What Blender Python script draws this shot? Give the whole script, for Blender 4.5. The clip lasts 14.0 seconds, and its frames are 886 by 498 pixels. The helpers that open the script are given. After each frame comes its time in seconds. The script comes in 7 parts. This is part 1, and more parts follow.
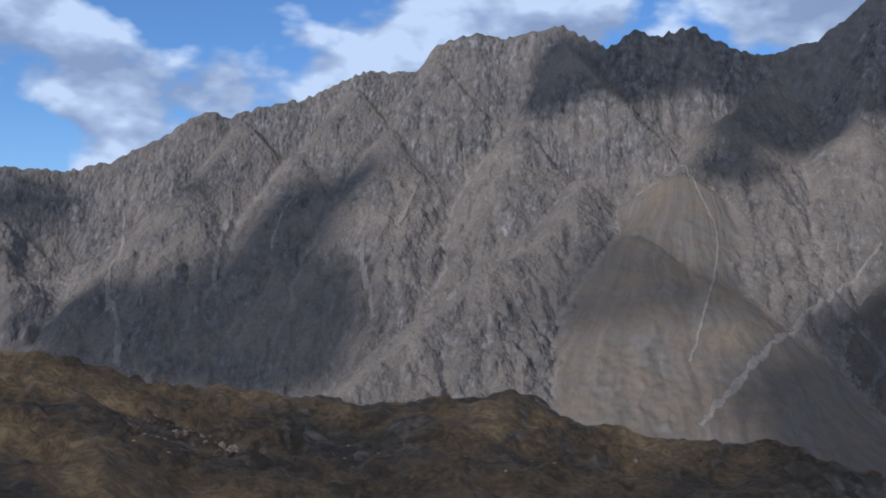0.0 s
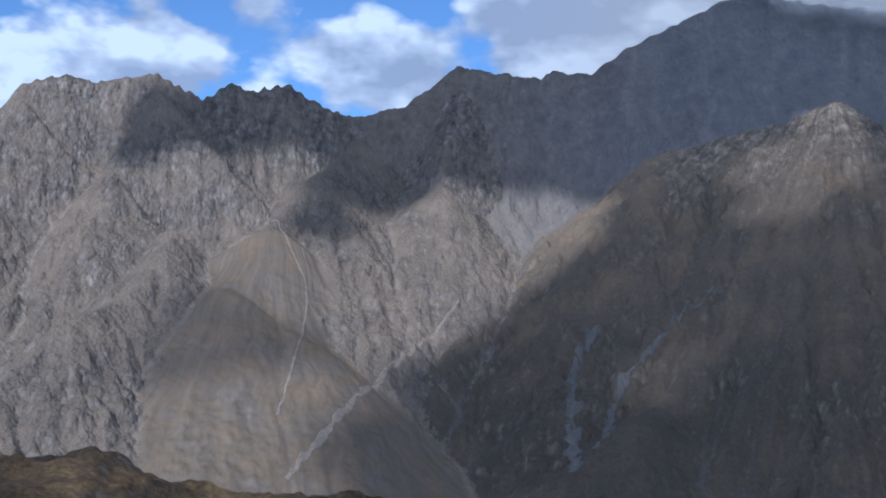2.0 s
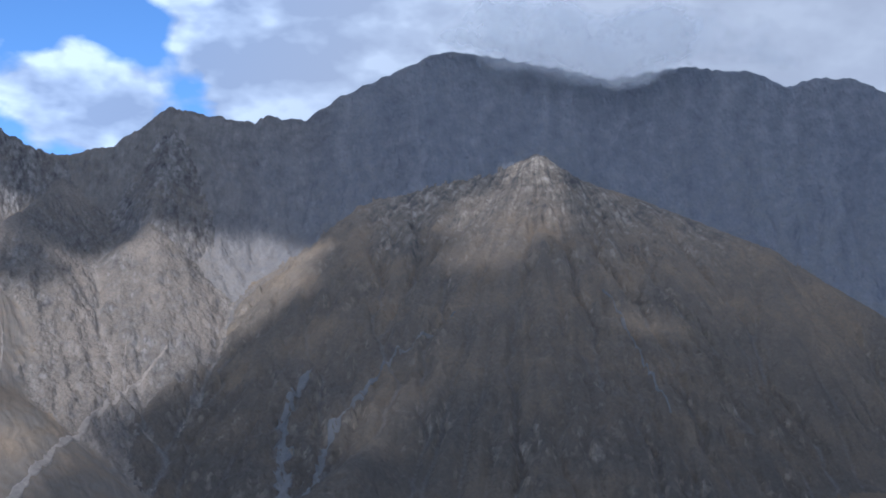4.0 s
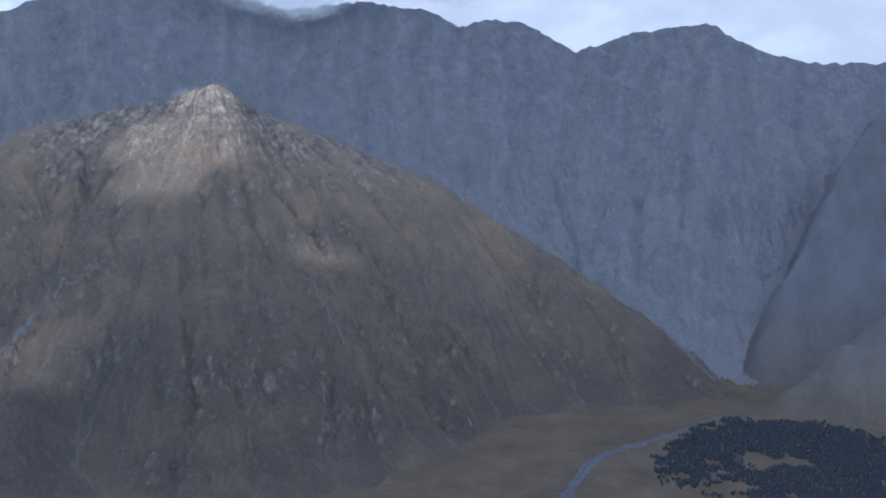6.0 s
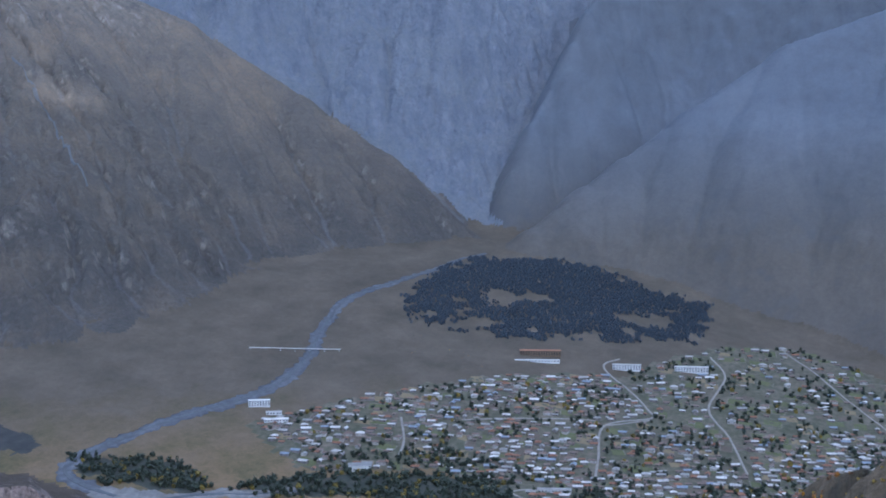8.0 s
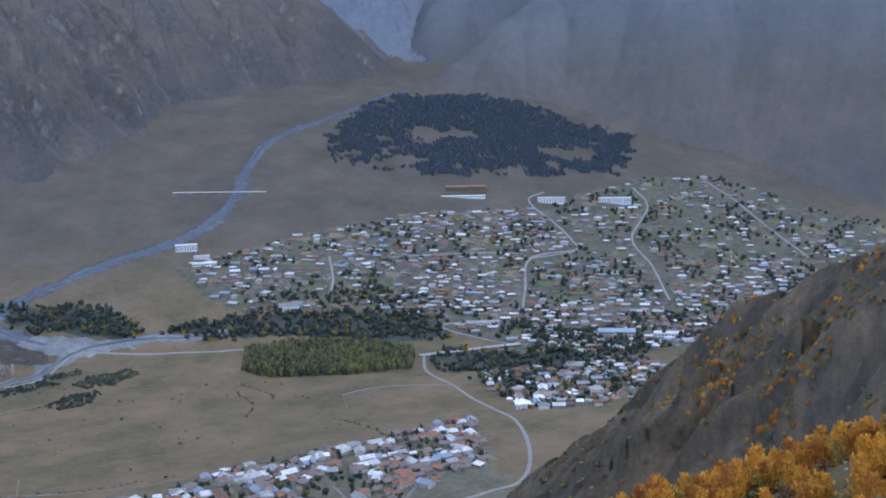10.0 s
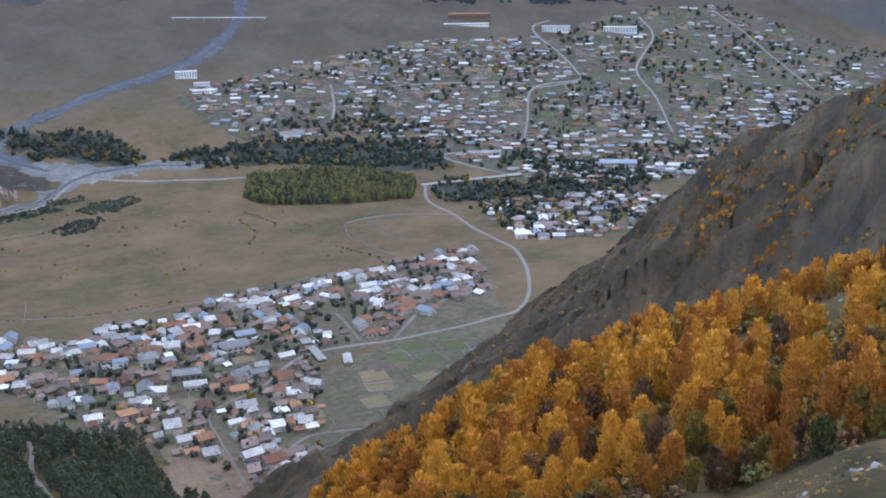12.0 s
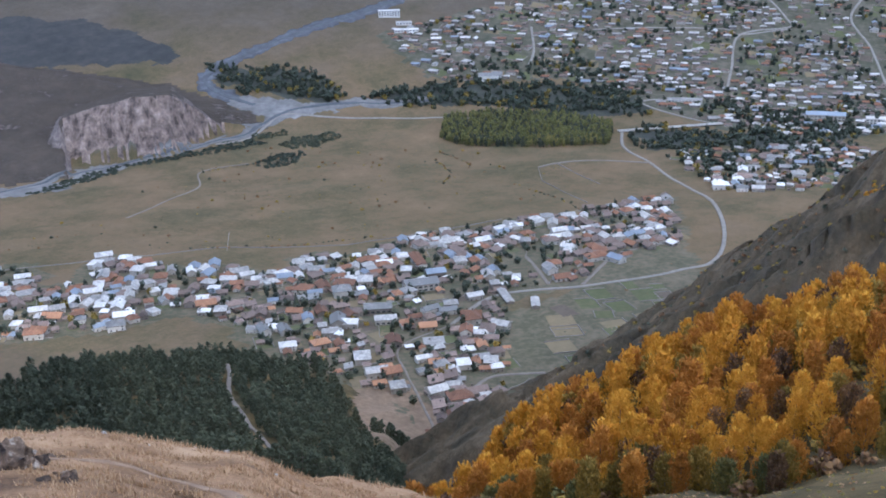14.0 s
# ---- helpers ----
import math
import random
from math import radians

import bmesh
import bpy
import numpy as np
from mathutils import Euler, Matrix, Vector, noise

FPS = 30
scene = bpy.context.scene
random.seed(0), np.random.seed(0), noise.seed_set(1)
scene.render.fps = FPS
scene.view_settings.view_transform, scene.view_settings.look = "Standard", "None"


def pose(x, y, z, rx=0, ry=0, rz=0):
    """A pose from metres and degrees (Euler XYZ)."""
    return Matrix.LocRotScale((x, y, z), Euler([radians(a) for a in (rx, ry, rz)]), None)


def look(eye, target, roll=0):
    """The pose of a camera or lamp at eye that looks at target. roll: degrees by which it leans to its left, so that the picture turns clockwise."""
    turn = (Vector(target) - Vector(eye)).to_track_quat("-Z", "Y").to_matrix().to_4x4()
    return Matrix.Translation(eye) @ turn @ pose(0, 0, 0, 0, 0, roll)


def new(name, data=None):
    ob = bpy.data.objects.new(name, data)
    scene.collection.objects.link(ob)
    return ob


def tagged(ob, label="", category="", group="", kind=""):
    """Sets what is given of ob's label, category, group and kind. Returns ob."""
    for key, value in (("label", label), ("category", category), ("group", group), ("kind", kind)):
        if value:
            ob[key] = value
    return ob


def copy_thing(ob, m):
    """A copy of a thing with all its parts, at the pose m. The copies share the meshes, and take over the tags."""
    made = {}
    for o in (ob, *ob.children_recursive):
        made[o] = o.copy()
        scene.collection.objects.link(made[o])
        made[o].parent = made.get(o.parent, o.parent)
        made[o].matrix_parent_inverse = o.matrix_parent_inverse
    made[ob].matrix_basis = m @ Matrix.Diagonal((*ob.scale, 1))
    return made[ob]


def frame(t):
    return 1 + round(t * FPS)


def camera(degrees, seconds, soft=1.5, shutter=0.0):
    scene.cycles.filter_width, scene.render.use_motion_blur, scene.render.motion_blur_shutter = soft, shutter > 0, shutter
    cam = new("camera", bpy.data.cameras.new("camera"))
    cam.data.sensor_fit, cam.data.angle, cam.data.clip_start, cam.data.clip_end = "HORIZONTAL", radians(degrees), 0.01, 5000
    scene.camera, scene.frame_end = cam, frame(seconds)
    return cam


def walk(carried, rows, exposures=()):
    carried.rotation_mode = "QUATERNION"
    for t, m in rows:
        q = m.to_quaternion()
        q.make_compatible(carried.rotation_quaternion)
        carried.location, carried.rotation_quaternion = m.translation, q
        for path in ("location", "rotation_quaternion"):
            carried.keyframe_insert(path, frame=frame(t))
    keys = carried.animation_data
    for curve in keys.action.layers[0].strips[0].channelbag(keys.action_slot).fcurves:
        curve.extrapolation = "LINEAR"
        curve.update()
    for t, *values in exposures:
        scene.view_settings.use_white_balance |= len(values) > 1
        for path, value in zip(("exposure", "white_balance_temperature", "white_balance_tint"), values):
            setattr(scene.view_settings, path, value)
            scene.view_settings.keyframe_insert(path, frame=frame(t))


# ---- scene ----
EYE = 520.0
cam = camera(39.61, 14.0, soft=1.8, shutter=0.0)
# seconds, bearing, tilt, lean
PATH = [(0.0, 0.0, 2.0, 2.0), (0.5, 4.29, 2.07, 2.3), (1.0, 9.89, 2.83, 2.26), (1.5, 14.34, 3.57, 2.47), (2.0, 18.8, 5.18, 2.28),
        (2.5, 22.05, 5.7, 2.16), (3.0, 25.45, 6.58, 2.35), (3.2, 26.68, 7.09, 2.07), (5.3, 42.25, 6.6, 0.42), (5.5, 43.83, 6.28, 0.14),
        (6.0, 47.29, 4.79, 0.49), (6.5, 50.67, 3.43, 0.09), (7.0, 54.39, 2.23, 0.23), (7.5, 56.94, 0.62, 0.04), (8.0, 58.84, -2.47, 0.2),
        (8.2, 59.51, -3.3, 0.0), (10.3, 62.45, -11.41, -1.05), (10.5, 62.59, -12.32, -0.9), (11.0, 63.11, -13.84, -0.87),
        (11.5, 63.2, -16.11, -0.77), (12.0, 62.06, -17.96, -0.75), (12.5, 59.72, -19.32, -1.06), (13.0, 57.43, -19.72, -1.34),
        (13.5, 55.23, -20.44, -1.15), (14.0, 52.59, -20.43, -1.19)]
walk(cam, [(t, pose(0, 0, EYE, 0, 0, -b) @ pose(0, 0, 0, 90 + p) @ pose(0, 0, 0, 0, 0, r)) for t, b, p, r in PATH],
     exposures=[(0.0, 0.12, 4860, 10), (1.5, 0.35, 4780, 10), (3.0, 0.51, 4750, 10), (5.5, 0.95, 4720, 10), (8.0, 1.52, 4400, 10), (10.5, 1.66, 4540, 10), (12.0, 1.78, 4740, 10), (14.0, 1.81, 4730, 10)])

# ---- light: late sun behind the viewpoint, broken cloud ----
SUN_BEARING, SUN_HEIGHT = 222.0, 30.0
sun = new("sun", bpy.data.lights.new("sun", "SUN"))
sun.data.energy, sun.data.angle, sun.data.color = 3.3, radians(2.2), (1.0, 0.79, 0.58)
sb, sh = radians(SUN_BEARING), radians(SUN_HEIGHT)
to_sun = Vector((math.sin(sb) * math.cos(sh), math.cos(sb) * math.cos(sh), math.sin(sh)))
sun.matrix_world = look(to_sun * 3000, (0, 0, 0))

world = bpy.data.worlds.new("sky")
scene.world = world
world.use_nodes = True


def wire(tree):
    """Short hand for node trees: add(type, inputs..., settings) and the links."""
    def add(kind, _out=0, **given):
        node = tree.nodes.new(kind)
        for key, value in given.items():
            if key.startswith("i_"):
                name = key[2:]
                slot = node.inputs[int(name)] if name.isdigit() else node.inputs[name.replace("_", " ")]
                if isinstance(value, bpy.types.NodeSocket):
                    tree.links.new(value, slot)
                else:
                    slot.default_value = value
            else:
                setattr(node, key, value)
        return node
    return add


def ramp_stops(node, stops):
    el = node.color_ramp.elements
    while len(el) < len(stops):
        el.new(0.5)
    for e, (p, c) in zip(el, stops):
        e.position, e.color = p, (*c, 1) if len(c) == 3 else c


def build_sky():
    tree = world.node_tree
    tree.nodes.clear()
    add = wire(tree)
    sky = add("ShaderNodeTexSky", sky_type="NISHITA", sun_disc=False, sun_elevation=sh, sun_rotation=sb, altitude=2200.0, dust_density=0.9, ozone_density=2.2)
    clear = add("ShaderNodeBackground", i_Color=sky.outputs[0], i_Strength=0.085)
    at = add("ShaderNodeTexCoord").outputs["Generated"]
    # the cover thickens towards the south
    south = add("ShaderNodeVectorMath", operation="DOT_PRODUCT", i_0=at, i_1=(math.sin(radians(62)), math.cos(radians(62)), 0.0))
    more = add("ShaderNodeMapRange", i_0=south.outputs["Value"], i_1=0.66, i_2=0.87, i_3=0.0, i_4=0.40)

    # where heaps gather and where the blue shows: bearing, height, width in degrees, amount
    bank = None
    for b, e, width, amount in ((-15.5, 8.4, 5.0, 0.1), (-9.5, 8.6, 4.0, 0.1), (-3.5, 11.8, 4.5, 0.14), (5, 13.6, 4.5, 0.14), (16.8, 11.6, 2.2, 0.12), (14.4, 13.6, 3.2, 0.2), (6.0, 13.2, 2.6, 0.14), (24.5, 15.2, 5.0, 0.2),
                                (-13, 12.6, 5.0, -0.3), (-18.6, 5.6, 2.6, -0.25), (12.8, 16.8, 3.0, -0.3), (17.2, 16.8, 3.0, -0.34), (19.9, 14.4, 2.4, -0.17), (6.9, 16.2, 2.6, -0.28), (11.8, 11.9, 2.0, -0.18), (-4, 16, 4.5, -0.2)):
        way = (math.sin(radians(b)) * math.cos(radians(e)), math.cos(radians(b)) * math.cos(radians(e)), math.sin(radians(e)))
        far = add("ShaderNodeVectorMath", operation="DISTANCE", i_0=add("ShaderNodeVectorMath", operation="NORMALIZE", i_0=at).outputs[0], i_1=way)
        lump = add("ShaderNodeMapRange", interpolation_type="SMOOTHSTEP", i_0=far.outputs["Value"], i_1=0.0, i_2=radians(width), i_3=amount, i_4=0.0).outputs[0]
        bank = lump if bank is None else add("ShaderNodeMath", operation="ADD", i_0=bank, i_1=lump).outputs[0]

    def heap(shift):
        """How thick the cumulus heaps are: wide drifts with round billows on them."""
        flat = add("ShaderNodeMapping", i_Vector=at, i_Scale=(1.0, 1.0, 1.7), i_Location=shift).outputs[0]
        wide = add("ShaderNodeTexNoise", i_Vector=flat, i_Scale=7.0, i_Detail=9.0, i_Roughness=0.5, i_Distortion=0.15).outputs["Fac"]
        bulge = add("ShaderNodeTexVoronoi", feature="SMOOTH_F1", i_Vector=flat, i_Scale=13.0, i_Detail=3.0, i_Roughness=0.55, i_Smoothness=0.35).outputs["Distance"]
        lower = add("ShaderNodeMath", operation="MULTIPLY_ADD", i_0=bulge, i_1=-0.22, i_2=wide)
        thick = add("ShaderNodeMath", operation="ADD", i_0=lower.outputs[0], i_1=more.outputs[0])
        return add("ShaderNodeMath", operation="ADD", i_0=thick.outputs[0], i_1=bank).outputs[0]
    thick, above = heap((0.31, 0.52, 0.16)), heap((0.302, 0.512, 0.195))
    cover = add("ShaderNodeValToRGB", i_Fac=thick)
    ramp_stops(cover, [(0.19, (0, 0, 0)), (0.30, (1, 1, 1))])
    # lit where the cloud thins above, grey where more of it lies overhead
    lit = add("ShaderNodeMath", operation="SUBTRACT", i_0=thick, i_1=above)
    tone = add("ShaderNodeMapRange", i_0=lit.outputs[0], i_1=-0.14, i_2=0.14, i_3=0.0, i_4=1.0)
    body = add("ShaderNodeValToRGB", i_Fac=tone.outputs[0])
    ramp_stops(body, [(0.1, (0.42, 0.45, 0.53)), (0.5, (0.62, 0.64, 0.69)), (0.85, (0.90, 0.90, 0.90))])
    heavy = add("ShaderNodeMapRange", i_0=more.outputs[0], i_1=0.0, i_2=0.40, i_3=0.69, i_4=0.50)
    dull = add("ShaderNodeMix", data_type="RGBA", i_0=add("ShaderNodeMapRange", i_0=more.outputs[0], i_1=0.1, i_2=0.40, i_3=0.0, i_4=0.75).outputs[0])
    tree.links.new(body.outputs[0], dull.inputs[6])
    dull.inputs[7].default_value = (0.72, 0.66, 0.62, 1)
    cloud = add("ShaderNodeBackground", i_Color=dull.outputs[2], i_Strength=heavy.outputs[0])
    mix = add("ShaderNodeMixShader", i_0=cover.outputs[0], i_1=clear.outputs[0], i_2=cloud.outputs[0])
    add("ShaderNodeOutputWorld", i_Surface=mix.outputs[0])


build_sky()

# ---- terrain heights (numpy only) ----
GRAIN = np.random.RandomState(7)
TABLE = GRAIN.permutation(512)
WAYS = GRAIN.uniform(0, 2 * np.pi, 512)


def grain(x, y):
    """Gradient noise in the plane, about -0.7 to 0.7."""
    x, y = np.asarray(x, float), np.asarray(y, float)
    xi, yi = np.floor(x).astype(int), np.floor(y).astype(int)
    fx, fy = x - xi, y - yi
    u, v = fx * fx * fx * (fx * (fx * 6 - 15) + 10), fy * fy * fy * (fy * (fy * 6 - 15) + 10)

    def corner(dx, dy):
        a = WAYS[(TABLE[(xi + dx) % 512] + yi + dy) % 512]
        return np.cos(a) * (fx - dx) + np.sin(a) * (fy - dy)
    low = corner(0, 0) * (1 - u) + corner(1, 0) * u
    high = corner(0, 1) * (1 - u) + corner(1, 1) * u
    return low * (1 - v) + high * v


def fractal(x, y, octaves=4, gain=0.5):
    total, amp = 0, 1.0
    for k in range(octaves):
        total = total + amp * grain(x * 2 ** k + 17.3 * k, y * 2 ** k - 9.1 * k)
        amp *= gain
    return total


def crests(x, y, octaves=4, gain=0.5):
    """Ridged noise: sharp crests, about 0 to 1."""
    total, amp, norm = 0, 1.0, 0
    for k in range(octaves):
        total = total + amp * (1 - np.abs(grain(x * 2 ** k + 31.7 * k, y * 2 ** k + 5.9 * k)) * 2.0)
        norm += amp
        amp *= gain
    return total / norm


def polar(rows):
    """Bearing in degrees, distance and height above the eye in degrees, to x, y, z."""
    return [(r * math.sin(radians(b)), r * math.cos(radians(b)), EYE + r * math.tan(radians(e))) for b, r, e in rows]


SKYLINE = polar([(-26, 3900, 4.6), (-20, 3950, 4.9), (-17.1, 3980, 4.8), (-15.2, 4000, 5.4), (-12.75, 4030, 6.75), (-11.9, 4040, 7.5), (-10.8, 4050, 7.95),
                 (-10.2, 4060, 7.6), (-9.5, 4070, 7.95), (-6.4, 4120, 8.8), (-4.7, 4150, 9.7), (-3.7, 4170, 10.15), (-1.45, 4200, 10.15), (-0.7, 4210, 11.4),
                 (1.26, 4230, 12.05), (2.46, 4240, 11.8), (5.2, 4260, 12.5), (7.3, 4290, 11.45), (8.66, 4310, 12.3), (9.5, 4320, 12.0), (11.2, 4340, 12.45), (13.2, 4360, 11.37), (14.7, 4380, 11.1)])
SKYLINE_SOUTH = polar([(14.7, 4380, 11.1), (15.6, 4390, 11.5), (16.7, 4390, 11.7), (19.2, 4400, 13.7), (21.2, 4410, 13.4), (23.1, 4420, 13.25), (23.6, 4430, 13.6), (25.4, 4440, 13.45),
                       (27.0, 4450, 14.6), (29.9, 4470, 16.0), (31.9, 4480, 16.9), (34.6, 4500, 16.6), (37.2, 4520, 16.2), (39.9, 4540, 15.65), (43.2, 4560, 16.15), (46.7, 4570, 15.75),
                       (48.0, 4570, 15.1), (49.3, 4570, 15.45), (50.9, 4570, 15.3), (53.5, 4570, 13.9), (56.2, 4560, 14.7), (59.6, 4550, 15.0), (61.9, 4540, 13.65), (64.1, 4530, 13.0),
                       (67.4, 4510, 12.8), (69.3, 4500, 11.7), (70.7, 4480, 12.1), (76, 4400, 11.6), (84, 4300, 11.0), (92, 4200, 10.0)])
ROCK_SPUR = polar([(6.3, 3750, 5.4), (6.1, 3600, 4.3), (4.6, 3400, 2.4), (2.0, 3200, 1.0), (-1.0, 3000, -1.95), (-4.6, 2800, -4.9)])
CONE = polar([(10.9, 3750, 5.6), (8.8, 3480, 2.9), (7.4, 3180, -1.2), (7.0, 2850, -5.4)])
CONE_SIDE = polar([(10.9, 3750, 5.6), (12.0, 3350, 0.9), (12.2, 2950, -4.8)])
HEAD_SPUR = polar([(14.7, 4330, 10.0), (13.0, 4080, 8.4), (10.9, 3800, 5.9)])
PYRAMID_NORTH = polar([(36.5, 4300, 12.1), (34.4, 4300, 11.2), (28.5, 4200, 9.7), (26.9, 4100, 8.0), (24.9, 3950, 5.5), (23.1, 3800, 3.35), (21.3, 3650, 2.2), (18.1, 3400, -0.5), (15.9, 3200, -2.9), (13.8, 2950, -5.25)])
PYRAMID_SOUTH = polar([(36.5, 4300, 12.1), (38.2, 4290, 11.1), (41.6, 4250, 10.0), (46.9, 4150, 7.9), (52.1, 4000, 4.7), (55.9, 3850, 2.1), (60.7, 3620, -2.2)])
PYRAMID_FRONT = polar([(36.5, 4300, 12.1), (35.0, 3950, 6.5), (33.3, 3750, 4.9), (30.6, 3350, 0.0), (27.8, 3000, -2.6)])
PYRAMID_FACE = polar([(37.5, 4250, 11.0), (41.0, 3700, 3.6), (42.5, 3250, -1.5), (43.5, 2950, -5.2)])
SOUTH_RIDGE = polar([(61.5, 3740, -1.9), (62.1, 3830, 1.2), (62.9, 3910, 3.4), (63.9, 4000, 5.0), (64.8, 4060, 7.0), (65.5, 4130, 8.5), (66.8, 4280, 10.4), (68.4, 4400, 11.2), (70.2, 4450, 11.5), (75, 4380, 11.2), (84, 4270, 10.6)])
SOUTH_SLOPE = polar([(62.2, 3540, -2.4), (63.0, 3580, -1.5), (65.5, 3680, 0.5), (67.3, 3760, 1.8), (70.4, 3880, 4.1), (74.5, 4000, 6.8), (80, 4080, 8.6), (92, 3900, 9.0)])
RANGE_RIBS = [polar(rows) for rows in ([(-0.7, 4160, 10.6), (-2.6, 3980, 7.4), (-5.2, 3790, 4.0), (-8.2, 3590, 0.6), (-10.5, 3400, -2.2)], [(-9.5, 4020, 7.5), (-11.6, 3830, 4.6), (-14.2, 3640, 1.4), (-17, 3450, -1.5)],
                                       [(5.2, 4200, 11.6), (3.4, 4010, 7.9), (1.2, 3840, 5.0), (-1.2, 3660, 2.0)], [(-4.4, 4110, 9.2), (-6.8, 3930, 6.2), (-9.6, 3740, 2.9)], [(19.2, 4360, 12.6), (18.6, 4120, 8.3), (17.0, 3890, 4.5), (15.4, 3660, 0.9)])]
PYRAMID_HEAD = polar([(31.9, 4475, 16.2), (33.2, 4450, 14.9), (34.6, 4410, 13.6), (36.0, 4370, 12.3), (37.4, 4340, 11.0)])
BROWN_SPUR = polar([(92, 500, -5.0), (83.2, 600, -9.3), (79.3, 640, -11.2), (76.3, 680, -12.6), (73.8, 720, -14.8), (71.7, 760, -16.9), (67.6, 800, -19.6), (65.4, 830, -21.7), (62.8, 860, -23.9), (60.8, 885, -26.6), (59.5, 900, -29.0)])
SPUR_STEP = polar([(90, 470, -7.0), (83.0, 540, -10.9), (79.8, 560, -12.6), (77.6, 585, -14.1), (75.3, 620, -15.2), (73.5, 660, -16.4), (71.8, 700, -18.2)])
BLUFF = polar([(35.04, 1905, -13.43), (35.97, 1908, -13.17), (36.9, 1908, -12.97), (38.35, 1905, -12.73), (40.0, 1918, -12.75), (40.6, 1935, -13.1), (42.4, 1975, -14.4)])
BLUFF_BACK = polar([(20, 2330, -9.9), (28, 2280, -10.3), (32.1, 2220, -10.65), (35.0, 2180, -11.25), (37.0, 2120, -11.95), (38.7, 2060, -12.7)])

NEAR_R = [0, 18, 60, 150, 260, 330, 600, 1000, 1300]
NEAR_NORTH = {-40: (518.3, 512, 505, 500, 512, 505, 420, 200, 0), -20: (518.3, 511, 498, 486, 505.2, 492, 390, 150, -60), -10: (518.3, 511, 494, 480, 498.8, 485, 380, 130, -60),
              3: (518.3, 510.5, 490, 477, 497.2, 478, 370, 120, -60), 8: (518.3, 510.3, 489, 474, 491.5, 475, 365, 120, -60), 14: (518.3, 510.2, 488, 471, 491.5, 472, 360, 120, -60),
              21: (518.3, 510.3, 486, 460, 485.6, 462, 350, 110, -60), 26: (518.3, 510.7, 485, 440, 430, 400, 280, 100, -60)}
FAR_R = [0, 18, 60, 200, 290, 330, 450, 700, 850, 1000, 1300]
NEAR_SOUTH = {30: (518.3, 510.95, 486, 396, 345, 325, 265, 193, 100, 50, -90), 33: (518.3, 510.75, 485, 395, 345, 325, 265, 199, 100, 50, -90), 41: (518.3, 509.95, 483, 393, 343, 323, 262, 196, 95, 45, -90),
              46: (518.3, 509.25, 481, 390, 340, 318, 250, 178, 80, 40, -90), 49: (518.3, 509.0, 480, 388, 335, 308, 225, 128, 60, 35, -90), 52: (518.3, 508.8, 479, 387, 333, 300, 195, 80, 50, 30, -90),
              58: (518.3, 508.7, 478, 392, 363, 335, 210, 70, 45, 25, -90), 67: (518.3, 508.7, 478, 402, 385, 372, 235, 70, 45, 25, -90), 76: (518.3, 509.0, 481, 411, 402, 388, 255, 80, 45, 25, -90),
              84: (518.3, 509.4, 486, 427, 421, 406, 285, 100, 50, 25, -90), 100: (518.3, 511, 495, 460, 455, 440, 330, 180, 80, 40, -90)}


def smooth_rows(table, radii, b, r):
    """Heights from profiles by bearing, blended smoothly from one bearing to the next."""
    keys = sorted(table)
    prof = np.stack([np.interp(r, radii, table[k]) for k in keys])
    i = np.clip(np.searchsorted(keys, b) - 1, 0, len(keys) - 2)
    k0, k1 = np.take(keys, i), np.take(keys, i + 1)
    f = np.clip((b - k0) / (k1 - k0), 0, 1)
    f = f * f * (3 - 2 * f)
    pick = np.arange(len(r))
    return prof[i, pick] * (1 - f) + prof[i + 1, pick] * f


def along(x, y, line, fall):
    """The highest of the slopes that fall from the legs of a crest line: its value, distance, the length run along the crest, and the side (1: towards the viewpoint)."""
    top, far, run, side, done = np.full(x.shape, -1e9), np.zeros(x.shape), np.zeros(x.shape), np.ones(x.shape), 0.0
    for (ax, ay, az), (bx, by, bz) in zip(line, line[1:]):
        dx, dy = bx - ax, by - ay
        size = math.hypot(dx, dy)
        f = np.clip(((x - ax) * dx + (y - ay) * dy) / size ** 2, 0, 1)
        px, py = ax + f * dx, ay + f * dy
        d = np.hypot(x - px, y - py)
        facing = np.where(np.hypot(px, py) > np.hypot(x, y), 1.0, -1.0)
        value = fall(d, az + f * (bz - az), facing)
        more = value > top
        top, far, run = np.where(more, value, top), np.where(more, d, far), np.where(more, done + f * size, run)
        side = np.where(more, facing, side)
        done += size
    return top, far, run, side


FLOOR_U = [0, 1000, 1250, 1600, 1830, 2000, 2250, 2560, 2850, 3150, 3490, 4200, 5200]
FLOOR_Z = [60, 55, 35, 12, 0, 5, 60, 135, 215, 310, 390, 600, 800]
FLOOR, HILLSIDE, KNOLL, NORTH_RIDGE, BLUFF_PART, SPUR, RANGE, CONE_PART, PYRAMID, SOUTH, BACK, CLIFF = range(12)


